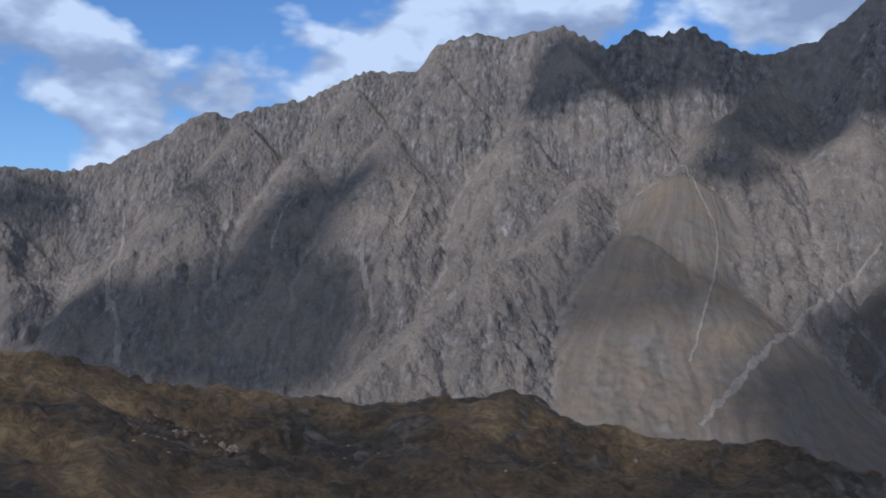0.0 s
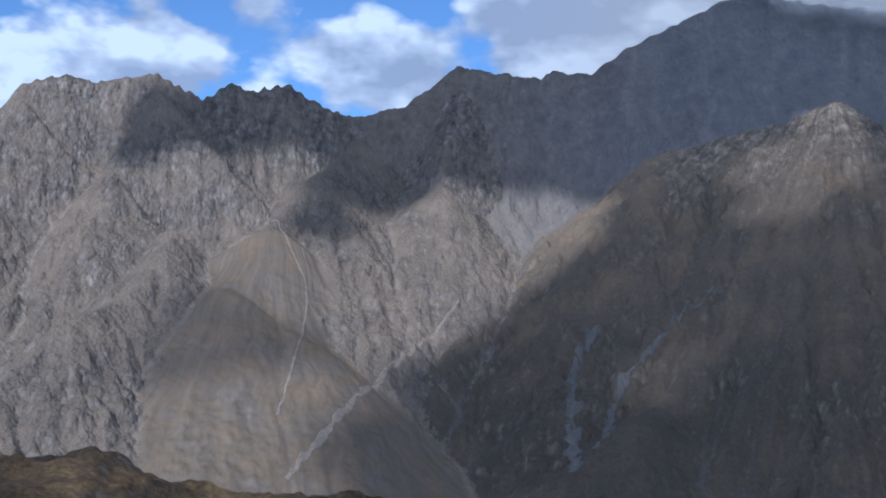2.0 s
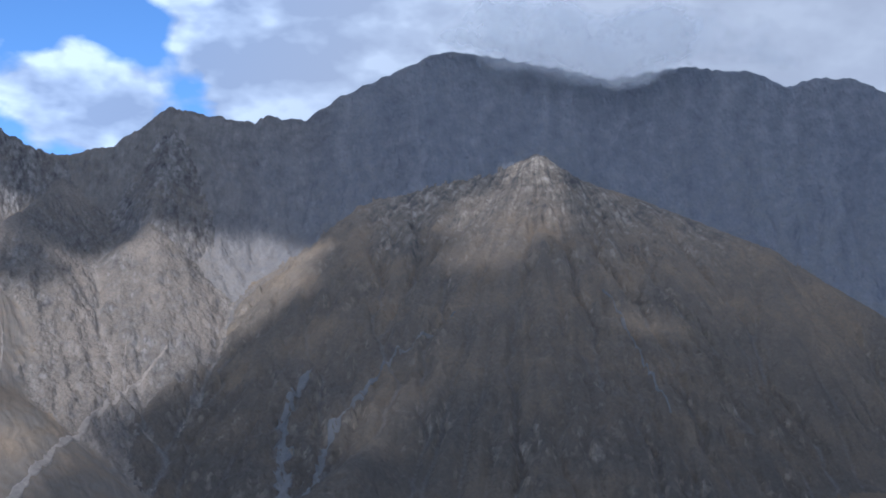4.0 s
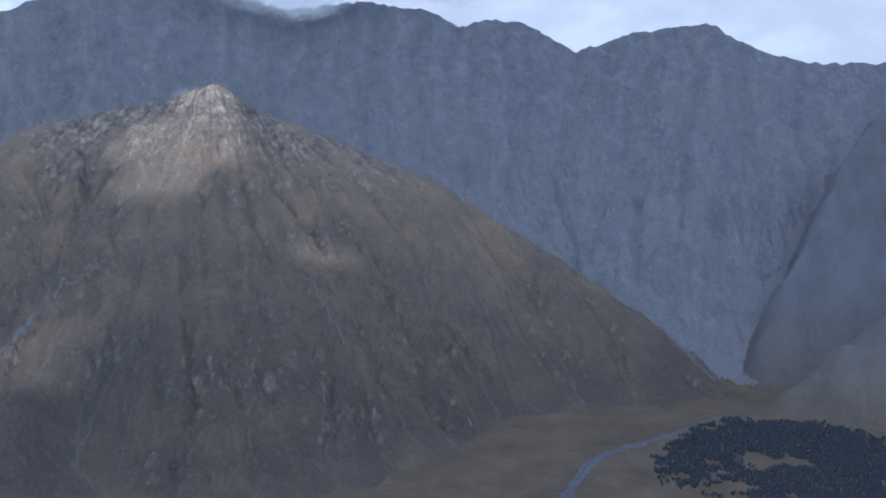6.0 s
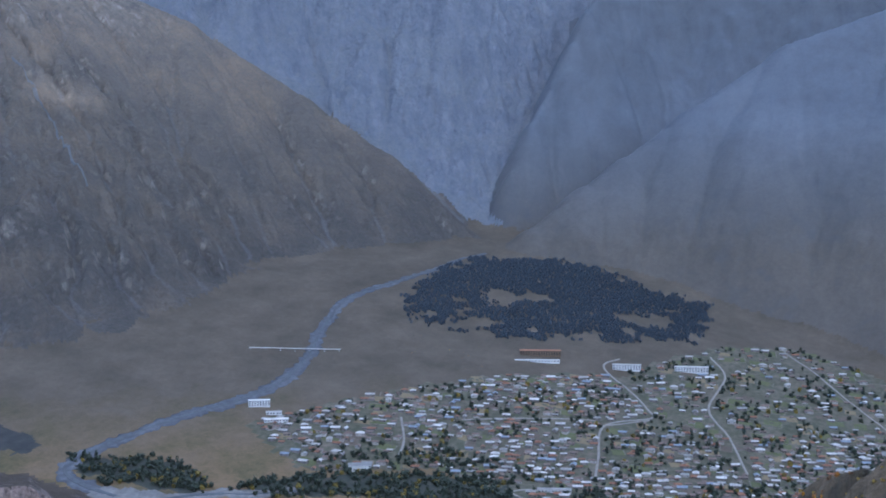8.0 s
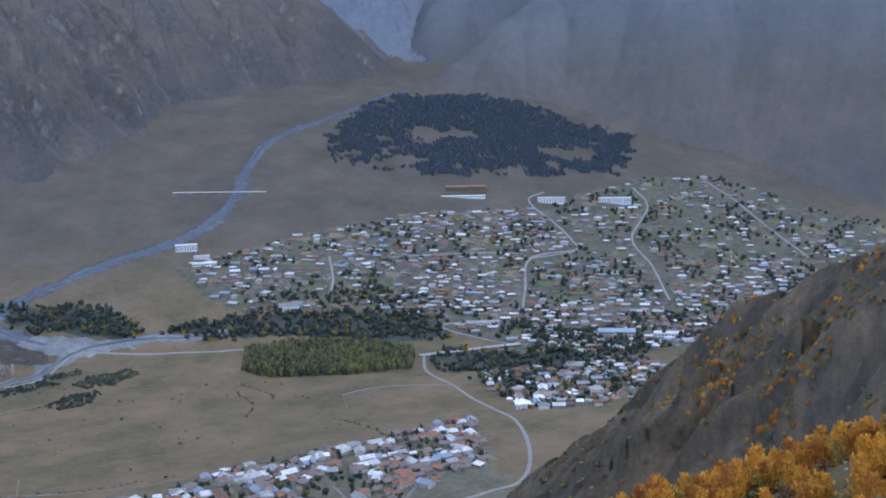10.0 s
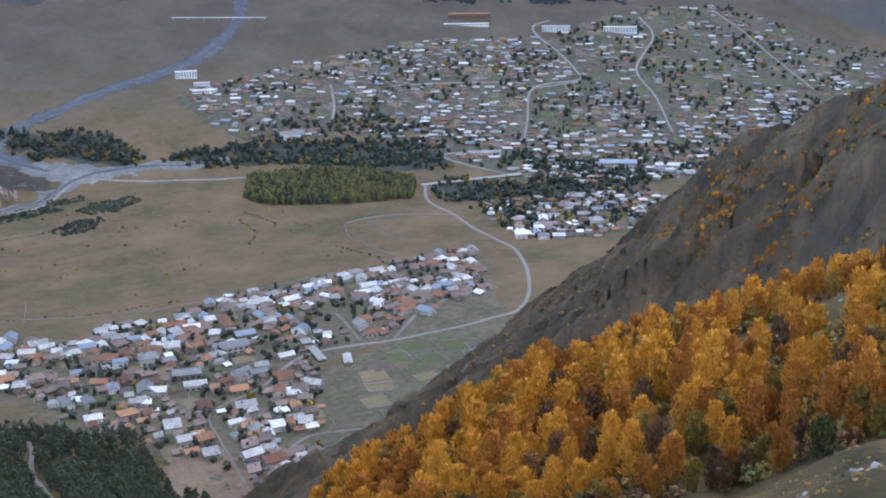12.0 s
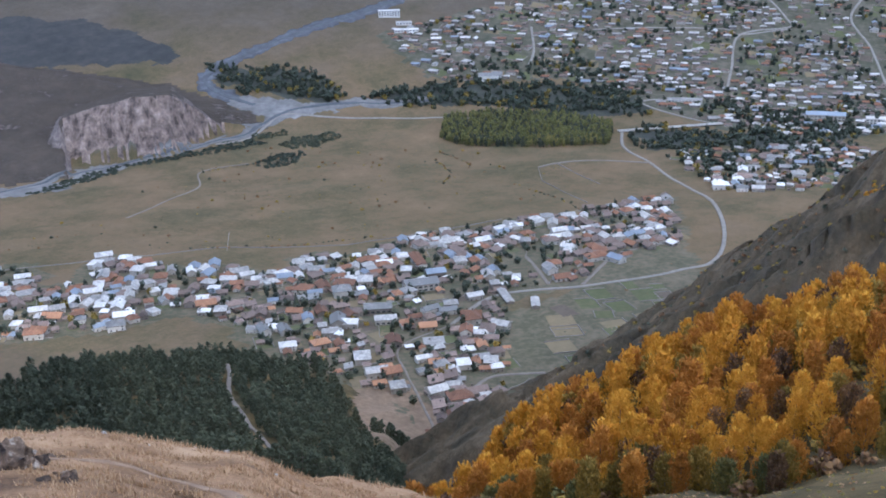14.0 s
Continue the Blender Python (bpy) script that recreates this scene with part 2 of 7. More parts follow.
def heights(x, y):
    """Height and part of the land at points of the plan."""
    x, y = np.asarray(x, float).ravel(), np.asarray(y, float).ravel()
    r, b = np.hypot(x, y), np.degrees(np.arctan2(x, y))
    u = x * math.sin(radians(45)) + y * math.cos(radians(45))
    floor = np.interp(u, FLOOR_U, FLOOR_Z)
    floor = (floor + np.interp(u - 60, FLOOR_U, FLOOR_Z) + np.interp(u + 60, FLOOR_U, FLOOR_Z)) / 3
    floor = floor + 5 * fractal(x / 260, y / 260, 4)
    z, part = floor, np.zeros(x.shape, int)

    def raise_to(other, kind, soft=0.0):
        nonlocal z, part
        part = np.where(other > z, kind, part)
        gap = np.abs(other - z)
        z = np.maximum(z, other)
        if soft:
            z = z + soft * np.log1p(np.exp(-gap / soft)) * 0.9

    # near hillsides
    south = smooth_rows(NEAR_SOUTH, FAR_R, np.clip(b, 30, 100), r)
    north = smooth_rows(NEAR_NORTH, NEAR_R, np.clip(b, -40, 26), r)
    f = np.clip((b - 24) / 6, 0, 1)
    near = north * (1 - f) + south * f
    behind = np.abs((b - 30 + 180) % 360 - 180)
    back = np.clip((behind - 72) / 60, 0, 1)
    near = near * (1 - back) + back * (518 - 0.03 * r + 60 * fractal(x / 700, y / 700, 3) * np.clip(r / 200, 0, 1))
    rough = np.clip((r - 8) / 120, 0, 1)
    near = near + rough * (3.5 * fractal(x / 38, y / 38, 4) + 9 * fractal(x / 130 + 5, y / 130, 2) * np.clip((r - 120) / 300, 0, 1)) + (0.3 * fractal(x / 3, y / 3, 3) + 0.05 * fractal(x / 0.55, y / 0.55, 3)) * np.clip(r / 10, 0, 1)
    # ledges and outcrops on the northern ridge
    ledge = np.clip((24 - b) / 4, 0, 1) * np.clip((r - 150) / 40, 0, 1) * np.clip((330 - r) / 40, 0, 1)
    near = near + ledge * (6.0 * (crests(x / 34, y / 15, 4) - 0.62) + 1.6 * fractal(x / 7, y / 7, 3))
    raise_to(near, HILLSIDE)
    part = np.where((part == HILLSIDE) & (r < 75), KNOLL, part)
    part = np.where((part == HILLSIDE) & (b < 27) & (b > -60), NORTH_RIDGE, part)
    # gullied spur above the village
    top, d, run, side = along(x, y, BROWN_SPUR, lambda d, h, s: h - 0.98 * (np.sqrt(d * d + 300) - 17))
    warp = 0.5 * x + 0.87 * y + 16 * fractal(x / 60, y / 60, 2)
    raise_to(top - (34 * crests(warp / 40, d / 260, 4) + 4 * crests(warp / 13 + 0.5 * fractal(x / 25, y / 25, 2), d / 60, 3)) * np.clip(d / 60, 0, 1) + 4 * fractal(x / 30, y / 30, 3) + 2, SPUR)
    top, d, run, side = along(x, y, SPUR_STEP, lambda d, h, s: h - np.where(s > 0, 1.1, 0.8) * (np.sqrt(d * d + 400) - 20))
    warp = 0.67 * x + 0.74 * y + 16 * fractal(x / 60, y / 60, 2)
    raise_to(top - (36 * crests(warp / 36 + 4, d / 220, 4) + 4 * crests(warp / 12 + 0.5 * fractal(x / 25, y / 25, 2), d / 55, 3)) * np.clip(d / 50, 0, 1) + 3 * fractal(x / 22, y / 22, 3), SPUR)
    # eroded bluff by the river, and the turf that climbs behind it
    rim_b = [math.degrees(math.atan2(p[0], p[1])) for p in BLUFF]
    rim_r, rim_z = np.interp(b, rim_b, [math.hypot(p[0], p[1]) for p in BLUFF]), np.interp(b, rim_b, [p[2] for p in BLUFF])
    rim_r = rim_r + 9 * fractal(x / 60, y / 60, 3)
    run, d = (b - rim_b[0]) * 34.0, np.abs(r - rim_r)
    ahead = (r < rim_r) & (run > 0)
    front = np.where(ahead, np.clip(run / 45, 0, 1) * np.clip(d / 12, 0, 1), 0)
    edge = rim_z - np.where(r < rim_r, 1.75 * np.maximum(d - 3, 0), 0.16 * d) - np.clip(-run, 0, 400) * 1.5 - np.clip((b - rim_b[-1]) * 34, 0, 400) * 1.0
    edge = edge - np.where(ahead, (20 * crests(run / 19 + 0.6 * fractal(x / 40, y / 40, 2), d / 150, 3) + 9 * crests(run / 7 + 3, d / 70, 2)) * np.clip(d / 14, 0, 1), 0) + 1.5 * fractal(x / 25, y / 25, 2)
    climb, d2, run2, side2 = along(x, y, BLUFF_BACK, lambda d, h, s: h - np.where(s > 0, 0.225, 0.30) * d)
    raise_to(climb - 160 * front + 5 * fractal(x / 70, y / 70, 3), BLUFF_PART)
    raise_to(edge, np.where(ahead & (d > 2), CLIFF, BLUFF_PART))
    # mountains
    m = r > 2100
    x, y, z_all, part_all = x[m], y[m], z, part
    z, part = z[m], part[m]
    wide = fractal(x / 520, y / 520, 4)
    crag = crests((x + 60 * wide) / 120, (y - 50 * wide) / 120, 4, 0.62)
    fine = fractal(x / 30, y / 30, 3, 0.6)
    # beds of rock that strike across the slopes
    bed = crests((0.86 * x - 0.5 * y + 50 * wide) / 95, (0.5 * x + 0.86 * y) / 300, 4, 0.62)

    def massif(line, kind, slope, flute, craggy, base=None, round_off=25.0, wave=120.0, heave=0.0):
        if base is None:
            top, d, run, side = along(x, y, line, lambda d, h, s: h - slope * (np.sqrt(d * d + round_off ** 2) - round_off))
        else:
            top, d, run, side = along(x, y, line, lambda d, h, s: base + (h - base) * np.exp(-d / slope))
        t = np.clip(d / 220, 0, 1)
        bend = run + 60 * wide + 25 * fine
        cut = flute * (crests(bend / wave, d / 800, 4, 0.6) - 0.25) * np.clip(d / 160, 0.0, 1)
        rib = crests(bend / 75 + 3, d / 200 + 0.9 * wide, 4, 0.6) * 0.2 + 0.4 * crag + 0.4 * bed
        jag = (crests(run / 34, run * 0 + 0.5, 3, 0.6) - 0.6) * np.clip(1 - d / 120, 0, 1)
        top = top + heave * fractal(x / 390 + 3, y / 390, 3) * np.clip(d / 260, 0, 1)
        raise_to(top - cut * np.clip(1.3 - d / 1900, 0.2, 1) + craggy * t * (rib - 0.62) + (0.07 * craggy + 2) * fine + 0.16 * craggy * jag, kind, 7.0)
    massif(SKYLINE, RANGE, 900, 40, 95, base=-330, wave=330.0, heave=120.0)
    massif(SKYLINE_SOUTH, BACK, 850, 70, 70, base=-300, wave=430.0, heave=120.0)
    for rib in RANGE_RIBS:
        massif(rib, RANGE, 0.95, 20, 80)
    massif(PYRAMID_HEAD, BACK, 2.5, 20, 60, round_off=40)
    massif(HEAD_SPUR, RANGE, 0.85, 40, 70)
    massif(ROCK_SPUR, RANGE, 0.8, 40, 90)
    massif(CONE, CONE_PART, 0.72, 16, 14, round_off=60)
    massif(CONE_SIDE, CONE_PART, 0.72, 14, 12, round_off=80)
    massif(PYRAMID_NORTH, PYRAMID, 0.82, 45, 105)
    massif(PYRAMID_SOUTH, PYRAMID, 0.88, 34, 24, round_off=40, wave=190.0)
    massif(PYRAMID_FRONT, PYRAMID, 0.80, 26, 70, round_off=40)
    massif(PYRAMID_FACE, PYRAMID, 0.74, 16, 20, round_off=130)
    massif(SOUTH_RIDGE, SOUTH, 2.1, 40, 40, round_off=30, wave=190.0)
    massif(SOUTH_SLOPE, SOUTH, 1.08, 16, 18, round_off=50, wave=320.0)
    part = np.where((part == BACK) & (b[m] > 64.5) & (r[m] < 4330), SOUTH, part)
    z_all[m], part_all[m] = z, part
    return z_all, part_all


# ---- running water cuts branching gullies into the mountains ----
CELL, WEST, NORTH = 11.0, -2000.0, -150.0
COLS, ROWS = 660, 470


def bilinear(grid, u, v):
    i, j = np.clip(v.astype(int), 0, ROWS - 2), np.clip(u.astype(int), 0, COLS - 2)
    p, q = v - i, u - j
    return grid[i, j] * (1 - p) * (1 - q) + grid[i + 1, j] * p * (1 - q) + grid[i, j + 1] * (1 - p) * q + grid[i + 1, j + 1] * p * q


def rain():
    """The change of height that many runs of rain leave on the mountains, and how much water ran where."""
    rng = np.random.RandomState(3)
    gx, gy = np.meshgrid(WEST + CELL * np.arange(COLS), NORTH + CELL * np.arange(ROWS))
    h, kind = heights(gx, gy)
    h, kind = h.reshape(gx.shape), kind.reshape(gx.shape)
    start = h.copy()
    soft = np.zeros(gx.shape)
    for k, amount in ((RANGE, 0.5), (BACK, 0.8), (PYRAMID, 1.3), (CONE_PART, 0.3), (SOUTH, 0.25)):
        soft[kind == k] = amount
    for line, keep in ((SKYLINE, 70.0), (SKYLINE_SOUTH, 70.0), (PYRAMID_SOUTH, 50.0), (PYRAMID_NORTH[:5], 60.0), (PYRAMID_HEAD, 50.0)):
        top, d, run, side = along(gx.ravel(), gy.ravel(), line, lambda d, h, s: -d)
        soft *= np.clip(d.reshape(gx.shape) / keep - 0.25, 0, 1)
    flow = np.zeros(gx.size)
    rows, cols = np.nonzero(soft > 0.02)
    for batch in range(10):
        pick = rng.randint(0, len(rows), 40000)
        u, v = cols[pick] + rng.uniform(0, 1, 40000), rows[pick] + rng.uniform(0, 1, 40000)
        du, dv, load, pace = np.zeros(40000), np.zeros(40000), np.zeros(40000), np.ones(40000)
        for step in range(46):
            i, j = np.clip(v.astype(int), 0, ROWS - 2), np.clip(u.astype(int), 0, COLS - 2)
            p, q = v - i, u - j
            a, b, c, d = h[i, j], h[i, j + 1], h[i + 1, j], h[i + 1, j + 1]
            gu, gv = (b - a) * (1 - p) + (d - c) * p, (c - a) * (1 - q) + (d - b) * q
            du, dv = du * 0.25 - gu * 0.75, dv * 0.25 - gv * 0.75
            size = np.hypot(du, dv) + 1e-6
            du, dv = du / size, dv / size
            here = a * (1 - p) * (1 - q) + b * (1 - p) * q + c * p * (1 - q) + d * p * q
            nu, nv = np.clip(u + du, 0, COLS - 2.01), np.clip(v + dv, 0, ROWS - 2.01)
            drop = here - bilinear(h, nu, nv)
            room = np.clip(drop, 0.0, 14.0) * pace * 0.55
            take = np.where(drop < 0, -np.minimum(load, -drop), np.where(load > room, -(load - room) * 0.25, np.minimum((room - load) * 0.12, np.maximum(drop, 0) * 0.5)))
            load = load + take
            take = take * soft[i, j] * 0.42
            spot = i * COLS + j
            cut = np.zeros(gx.size)
            for off, w in ((0, (1 - p) * (1 - q)), (1, (1 - p) * q), (COLS, p * (1 - q)), (COLS + 1, p * q)):
                cut += np.bincount(spot + off, take * w, gx.size)
            flow += np.bincount(spot, minlength=gx.size)
            h = h - np.clip(cut, -1.5, 3.0).reshape(gx.shape)
            pace = np.clip(pace * 0.92 + 0.02 * drop, 0.3, 2.0)
            u, v = nu, nv
    change = np.clip(h - start, -46, 14) * (soft > 0)
    flow = flow.reshape(gx.shape)
    change = 0.6 * change + 0.1 * (np.roll(change, 1, 0) + np.roll(change, -1, 0) + np.roll(change, 1, 1) + np.roll(change, -1, 1))
    return change, np.clip(np.log1p(flow) / 7.0 - 0.25, 0, 1) * (soft > 0)


STEP = 0.125
BEARINGS = np.concatenate([np.arange(-24, 88.01, STEP), np.arange(92, 335.9, 4.0)])
RADII = np.concatenate([[0.0], np.geomspace(0.6, 5, 14)[:-1], np.geomspace(5, 24, 80)[:-1], np.geomspace(24, 200, 34)[:-1], np.geomspace(200, 440, 50)[:-1], np.arange(440, 900, 4.0), np.arange(900, 1000, 8.0), np.arange(1000, 2500, 11), np.arange(2500, 4760, 6.5), [4800, 4900, 5200]])
ga, gr = np.meshgrid(np.radians(BEARINGS), RADII)
GX, GY = gr * np.sin(ga), gr * np.cos(ga)
flat_z, flat_part = heights(GX, GY)
GZ, GPART = flat_z.reshape(GX.shape), flat_part.reshape(GX.shape)
WORN, FLOW = rain()
GU, GV = np.clip((GX - WEST) / CELL, 0, COLS - 1.01), np.clip((GY - NORTH) / CELL, 0, ROWS - 1.01)
within = (GX > WEST) & (GY > NORTH) & (gr > 2100)
GZ = GZ + np.where(within, bilinear(WORN, GU, GV), 0)
GFLOW = np.where(within, bilinear(FLOW, GU, GV), 0)
LAST = int(round(112 / STEP)) - 1


def cell_of(x, y):
    """Row and column of the ground's grid under points of the plan."""
    return np.searchsorted(RADII, np.hypot(x, y)), ((np.degrees(np.arctan2(x, y)) + 24) / STEP).astype(int)


def land(x, y):
    """Height of the built ground at points of the plan (bearings -24 to 88)."""
    x, y = np.asarray(x, float), np.asarray(y, float)
    fi = np.interp(np.hypot(x, y), RADII, np.arange(len(RADII)))
    fj = (np.degrees(np.arctan2(x, y)) + 24) / STEP
    i, j = np.clip(fi.astype(int), 0, len(RADII) - 2), np.clip(fj.astype(int), 0, LAST)
    p, q = fi - i, fj - j
    return GZ[i, j] * (1 - p) * (1 - q) + GZ[i + 1, j] * p * (1 - q) + GZ[i, j + 1] * (1 - p) * q + GZ[i + 1, j + 1] * p * q


# ---- end of terrain heights ----
# ---- materials ----
def material(name, rough=0.9, spec=0.25):
    m = bpy.data.materials.new(name)
    m.use_nodes = True
    m.node_tree.nodes.clear()
    add = wire(m.node_tree)
    shade = add("ShaderNodeBsdfPrincipled", i_Roughness=rough)
    shade.inputs["Specular IOR Level"].default_value = spec
    add("ShaderNodeOutputMaterial", i_Surface=shade.outputs[0])
    return m, add, shade, m.node_tree.links.new


def place(add, scale=(1, 1, 1)):
    at = add("ShaderNodeNewGeometry").outputs["Position"]
    return add("ShaderNodeMapping", i_Vector=at, i_Scale=scale).outputs[0]


def speckle(add, vector, size, detail=6.0, rough=0.6, bend=0.0):
    return add("ShaderNodeTexNoise", i_Vector=vector, i_Scale=1.0 / size, i_Detail=detail, i_Roughness=rough, i_Distortion=bend).outputs["Fac"]


def shades(add, fac, stops):
    node = add("ShaderNodeValToRGB", i_Fac=fac)
    ramp_stops(node, stops)
    return node.outputs[0]


def blend(add, fac, a, b, mode="MIX"):
    node = add("ShaderNodeMix", data_type="RGBA", blend_type=mode)
    tree = node.id_data
    for slot, value in ((0, fac), (6, a), (7, b)):
        if isinstance(value, bpy.types.NodeSocket):
            tree.links.new(value, node.inputs[slot])
        elif slot == 0:
            node.inputs[0].default_value = value
        else:
            node.inputs[slot].default_value = (*value, 1)
    return node.outputs[2]


def sums(add, op, a, b, c=None):
    given = {"i_0": a, "i_1": b}
    if c is not None:
        given["i_2"] = c
    return add("ShaderNodeMath", operation=op, **given).outputs[0]


def land_material(name, grass, rock, steep, patch=180.0, knots=22.0, relief=5.0, streak=(0.055, 0.055, 0.008), high=None, lift=0.0, upland=None, weigh=(0.7, 0.5), shift=None, cracks=0.0, apex=None, smooth=0.6, washed=None, blocks=0.14):
    """Turf on the gentle ground and rock on the steep, broken up at two scales; high: from which height rock takes over."""
    m, add, shade, link = material(name)
    at = place(add)
    wide = speckle(add, at, patch, 5.0)
    knot = speckle(add, at, knots, 9.0, 0.68)
    small = speckle(add, at, knots / 5.5, 6.0, 0.7)
    if apex:
        # streaks that run down the slopes from the top: sharp across, long downhill
        away = add("ShaderNodeSeparateXYZ", i_0=add("ShaderNodeVectorMath", operation="SUBTRACT", i_0=at, i_1=(apex[0], apex[1], 0.0)).outputs[0])
        turn = sums(add, "ARCTAN2", away.outputs["X"], away.outputs["Y"])
        far = sums(add, "SQRT", sums(add, "ADD", sums(add, "MULTIPLY", away.outputs["X"], away.outputs["X"]), sums(add, "MULTIPLY", away.outputs["Y"], away.outputs["Y"])), 0.0)
        run = speckle(add, add("ShaderNodeCombineXYZ", i_X=sums(add, "MULTIPLY_ADD", turn, apex[2], sums(add, "MULTIPLY", speckle(add, at, 260.0, 3.0), 5.0)), i_Y=sums(add, "DIVIDE", far, apex[3])).outputs[0], 1.0, 8.0, 0.6, 0.25)
    else:
        run = speckle(add, place(add, streak), 1.0, 7.0, 0.65, 0.6)
    fac = sums(add, "ADD", sums(add, "MULTIPLY", knot, 0.6), sums(add, "MULTIPLY", run, 0.4))
    if cracks:
        # broken blocks, tilted along the beds
        bent = add("ShaderNodeVectorMath", operation="MULTIPLY_ADD", i_0=add("ShaderNodeTexNoise", i_Vector=at, i_Scale=1.6 / cracks, i_Detail=4.0).outputs["Color"], i_1=(cracks,) * 3, i_2=at).outputs[0]
        cell = add("ShaderNodeTexVoronoi", i_Vector=add("ShaderNodeMapping", i_Vector=bent, i_Rotation=(0.16, 0.12, 0.4), i_Scale=(1.0, 0.8, 0.42)).outputs[0], i_Scale=1.0 / cracks)
        tone = add("ShaderNodeSeparateColor", i_0=cell.outputs["Color"]).outputs[0]
        fac = sums(add, "ADD", sums(add, "MULTIPLY", fac, 1.0 - blocks), sums(add, "MULTIPLY", tone, blocks))
    stone = shades(add, fac, rock)
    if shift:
        # blends rock and turf to bluer tones across the plan: haze put into colour
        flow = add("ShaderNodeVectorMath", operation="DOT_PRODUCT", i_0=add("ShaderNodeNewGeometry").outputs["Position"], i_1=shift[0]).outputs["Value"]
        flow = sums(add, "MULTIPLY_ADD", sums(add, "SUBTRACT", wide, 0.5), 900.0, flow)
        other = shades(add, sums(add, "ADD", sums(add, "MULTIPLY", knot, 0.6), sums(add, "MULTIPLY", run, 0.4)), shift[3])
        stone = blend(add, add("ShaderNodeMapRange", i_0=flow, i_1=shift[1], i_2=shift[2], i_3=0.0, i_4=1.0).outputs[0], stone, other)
    even = sums(add, "ADD", sums(add, "MULTIPLY", wide, 0.5), sums(add, "MULTIPLY_ADD", run, weigh[1] * 0.5, sums(add, "MULTIPLY", small, 0.5 - weigh[1] * 0.5)))
    turf = shades(add, even, grass)
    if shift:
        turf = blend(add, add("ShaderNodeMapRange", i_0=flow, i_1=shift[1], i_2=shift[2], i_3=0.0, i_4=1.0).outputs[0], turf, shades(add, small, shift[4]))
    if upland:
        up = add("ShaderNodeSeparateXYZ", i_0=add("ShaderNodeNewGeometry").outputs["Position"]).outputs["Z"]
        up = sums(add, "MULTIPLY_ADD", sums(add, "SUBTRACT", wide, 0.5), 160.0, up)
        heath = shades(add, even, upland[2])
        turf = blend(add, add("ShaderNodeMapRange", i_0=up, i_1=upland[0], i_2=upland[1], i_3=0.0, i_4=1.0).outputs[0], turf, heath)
    parts = add("ShaderNodeSeparateXYZ", i_0=add("ShaderNodeNewGeometry").outputs["Normal"])
    slope = sums(add, "MULTIPLY_ADD", knot, 0.7, parts.outputs["Z"])
    slope = sums(add, "MULTIPLY_ADD", wide, 0.9, slope)
    if cracks:
        slope = sums(add, "MULTIPLY_ADD", sums(add, "SUBTRACT", tone, 0.5), -0.2, slope)
    slope = sums(add, "ADD", slope, lift)
    if high:
        z = add("ShaderNodeSeparateXYZ", i_0=add("ShaderNodeNewGeometry").outputs["Position"]).outputs["Z"]
        slope = sums(add, "SUBTRACT", slope, add("ShaderNodeMapRange", i_0=z, i_1=high[0], i_2=high[1], i_3=0.0, i_4=0.7).outputs[0])
    mask = add("ShaderNodeMapRange", i_0=slope, i_1=steep[0] + 0.8, i_2=steep[1] + 0.8, i_3=0.0, i_4=1.0).outputs[0]
    cover = blend(add, mask, stone, turf)
    if washed:
        runnel = sums(add, "MULTIPLY_ADD", sums(add, "SUBTRACT", small, 0.5), 0.5, add("ShaderNodeAttribute", attribute_name="flow").outputs["Fac"])
        cover = blend(add, add("ShaderNodeMapRange", i_0=runnel, i_1=washed[0], i_2=washed[1], i_3=0.0, i_4=washed[2]).outputs[0], cover, shades(add, knot, washed[3]))
    link(cover, shade.inputs["Base Color"])
    both = sums(add, "ADD", sums(add, "MULTIPLY", knot, weigh[0]), sums(add, "MULTIPLY", run, weigh[1]))
    if cracks:
        both = sums(add, "SUBTRACT", both, sums(add, "MULTIPLY", cell.outputs["Distance"], 0.55))
    # the turf lies smoother than the rock
    both = sums(add, "MULTIPLY", both, sums(add, "MULTIPLY_ADD", mask, -smooth, 1.0))
    bump = add("ShaderNodeBump", i_Strength=0.9, i_Distance=relief, i_Height=both)
    link(bump.outputs[0], shade.inputs["Normal"])
    return m


def simple(name, stops, size=3.0, rough=0.85, spec=0.25, metal=0.0, per_thing=0.0, per_island=0.0, relief=0.0, stretch=(1, 1, 1)):
    """A colour ramp over two grains of noise, shifted a little from thing to thing or island to island."""
    m, add, shade, link = material(name, rough, spec)
    shade.inputs["Metallic"].default_value = metal
    at = place(add, stretch)
    fac = sums(add, "ADD", sums(add, "MULTIPLY", speckle(add, at, size, 6.0, 0.65), 0.65), sums(add, "MULTIPLY", speckle(add, at, size * 7, 3.0), 0.35))
    if per_thing:
        shift = add("ShaderNodeObjectInfo").outputs["Random"]
        fac = sums(add, "ADD", fac, sums(add, "MULTIPLY", sums(add, "SUBTRACT", shift, 0.5), per_thing))
    if per_island:
        shift = add("ShaderNodeNewGeometry").outputs["Random Per Island"]
        fac = sums(add, "ADD", fac, sums(add, "MULTIPLY", sums(add, "SUBTRACT", shift, 0.5), per_island))
    link(shades(add, fac, stops), shade.inputs["Base Color"])
    if relief:
        bump = add("ShaderNodeBump", i_Strength=0.8, i_Distance=relief, i_Height=fac)
        link(bump.outputs[0], shade.inputs["Normal"])
    return m


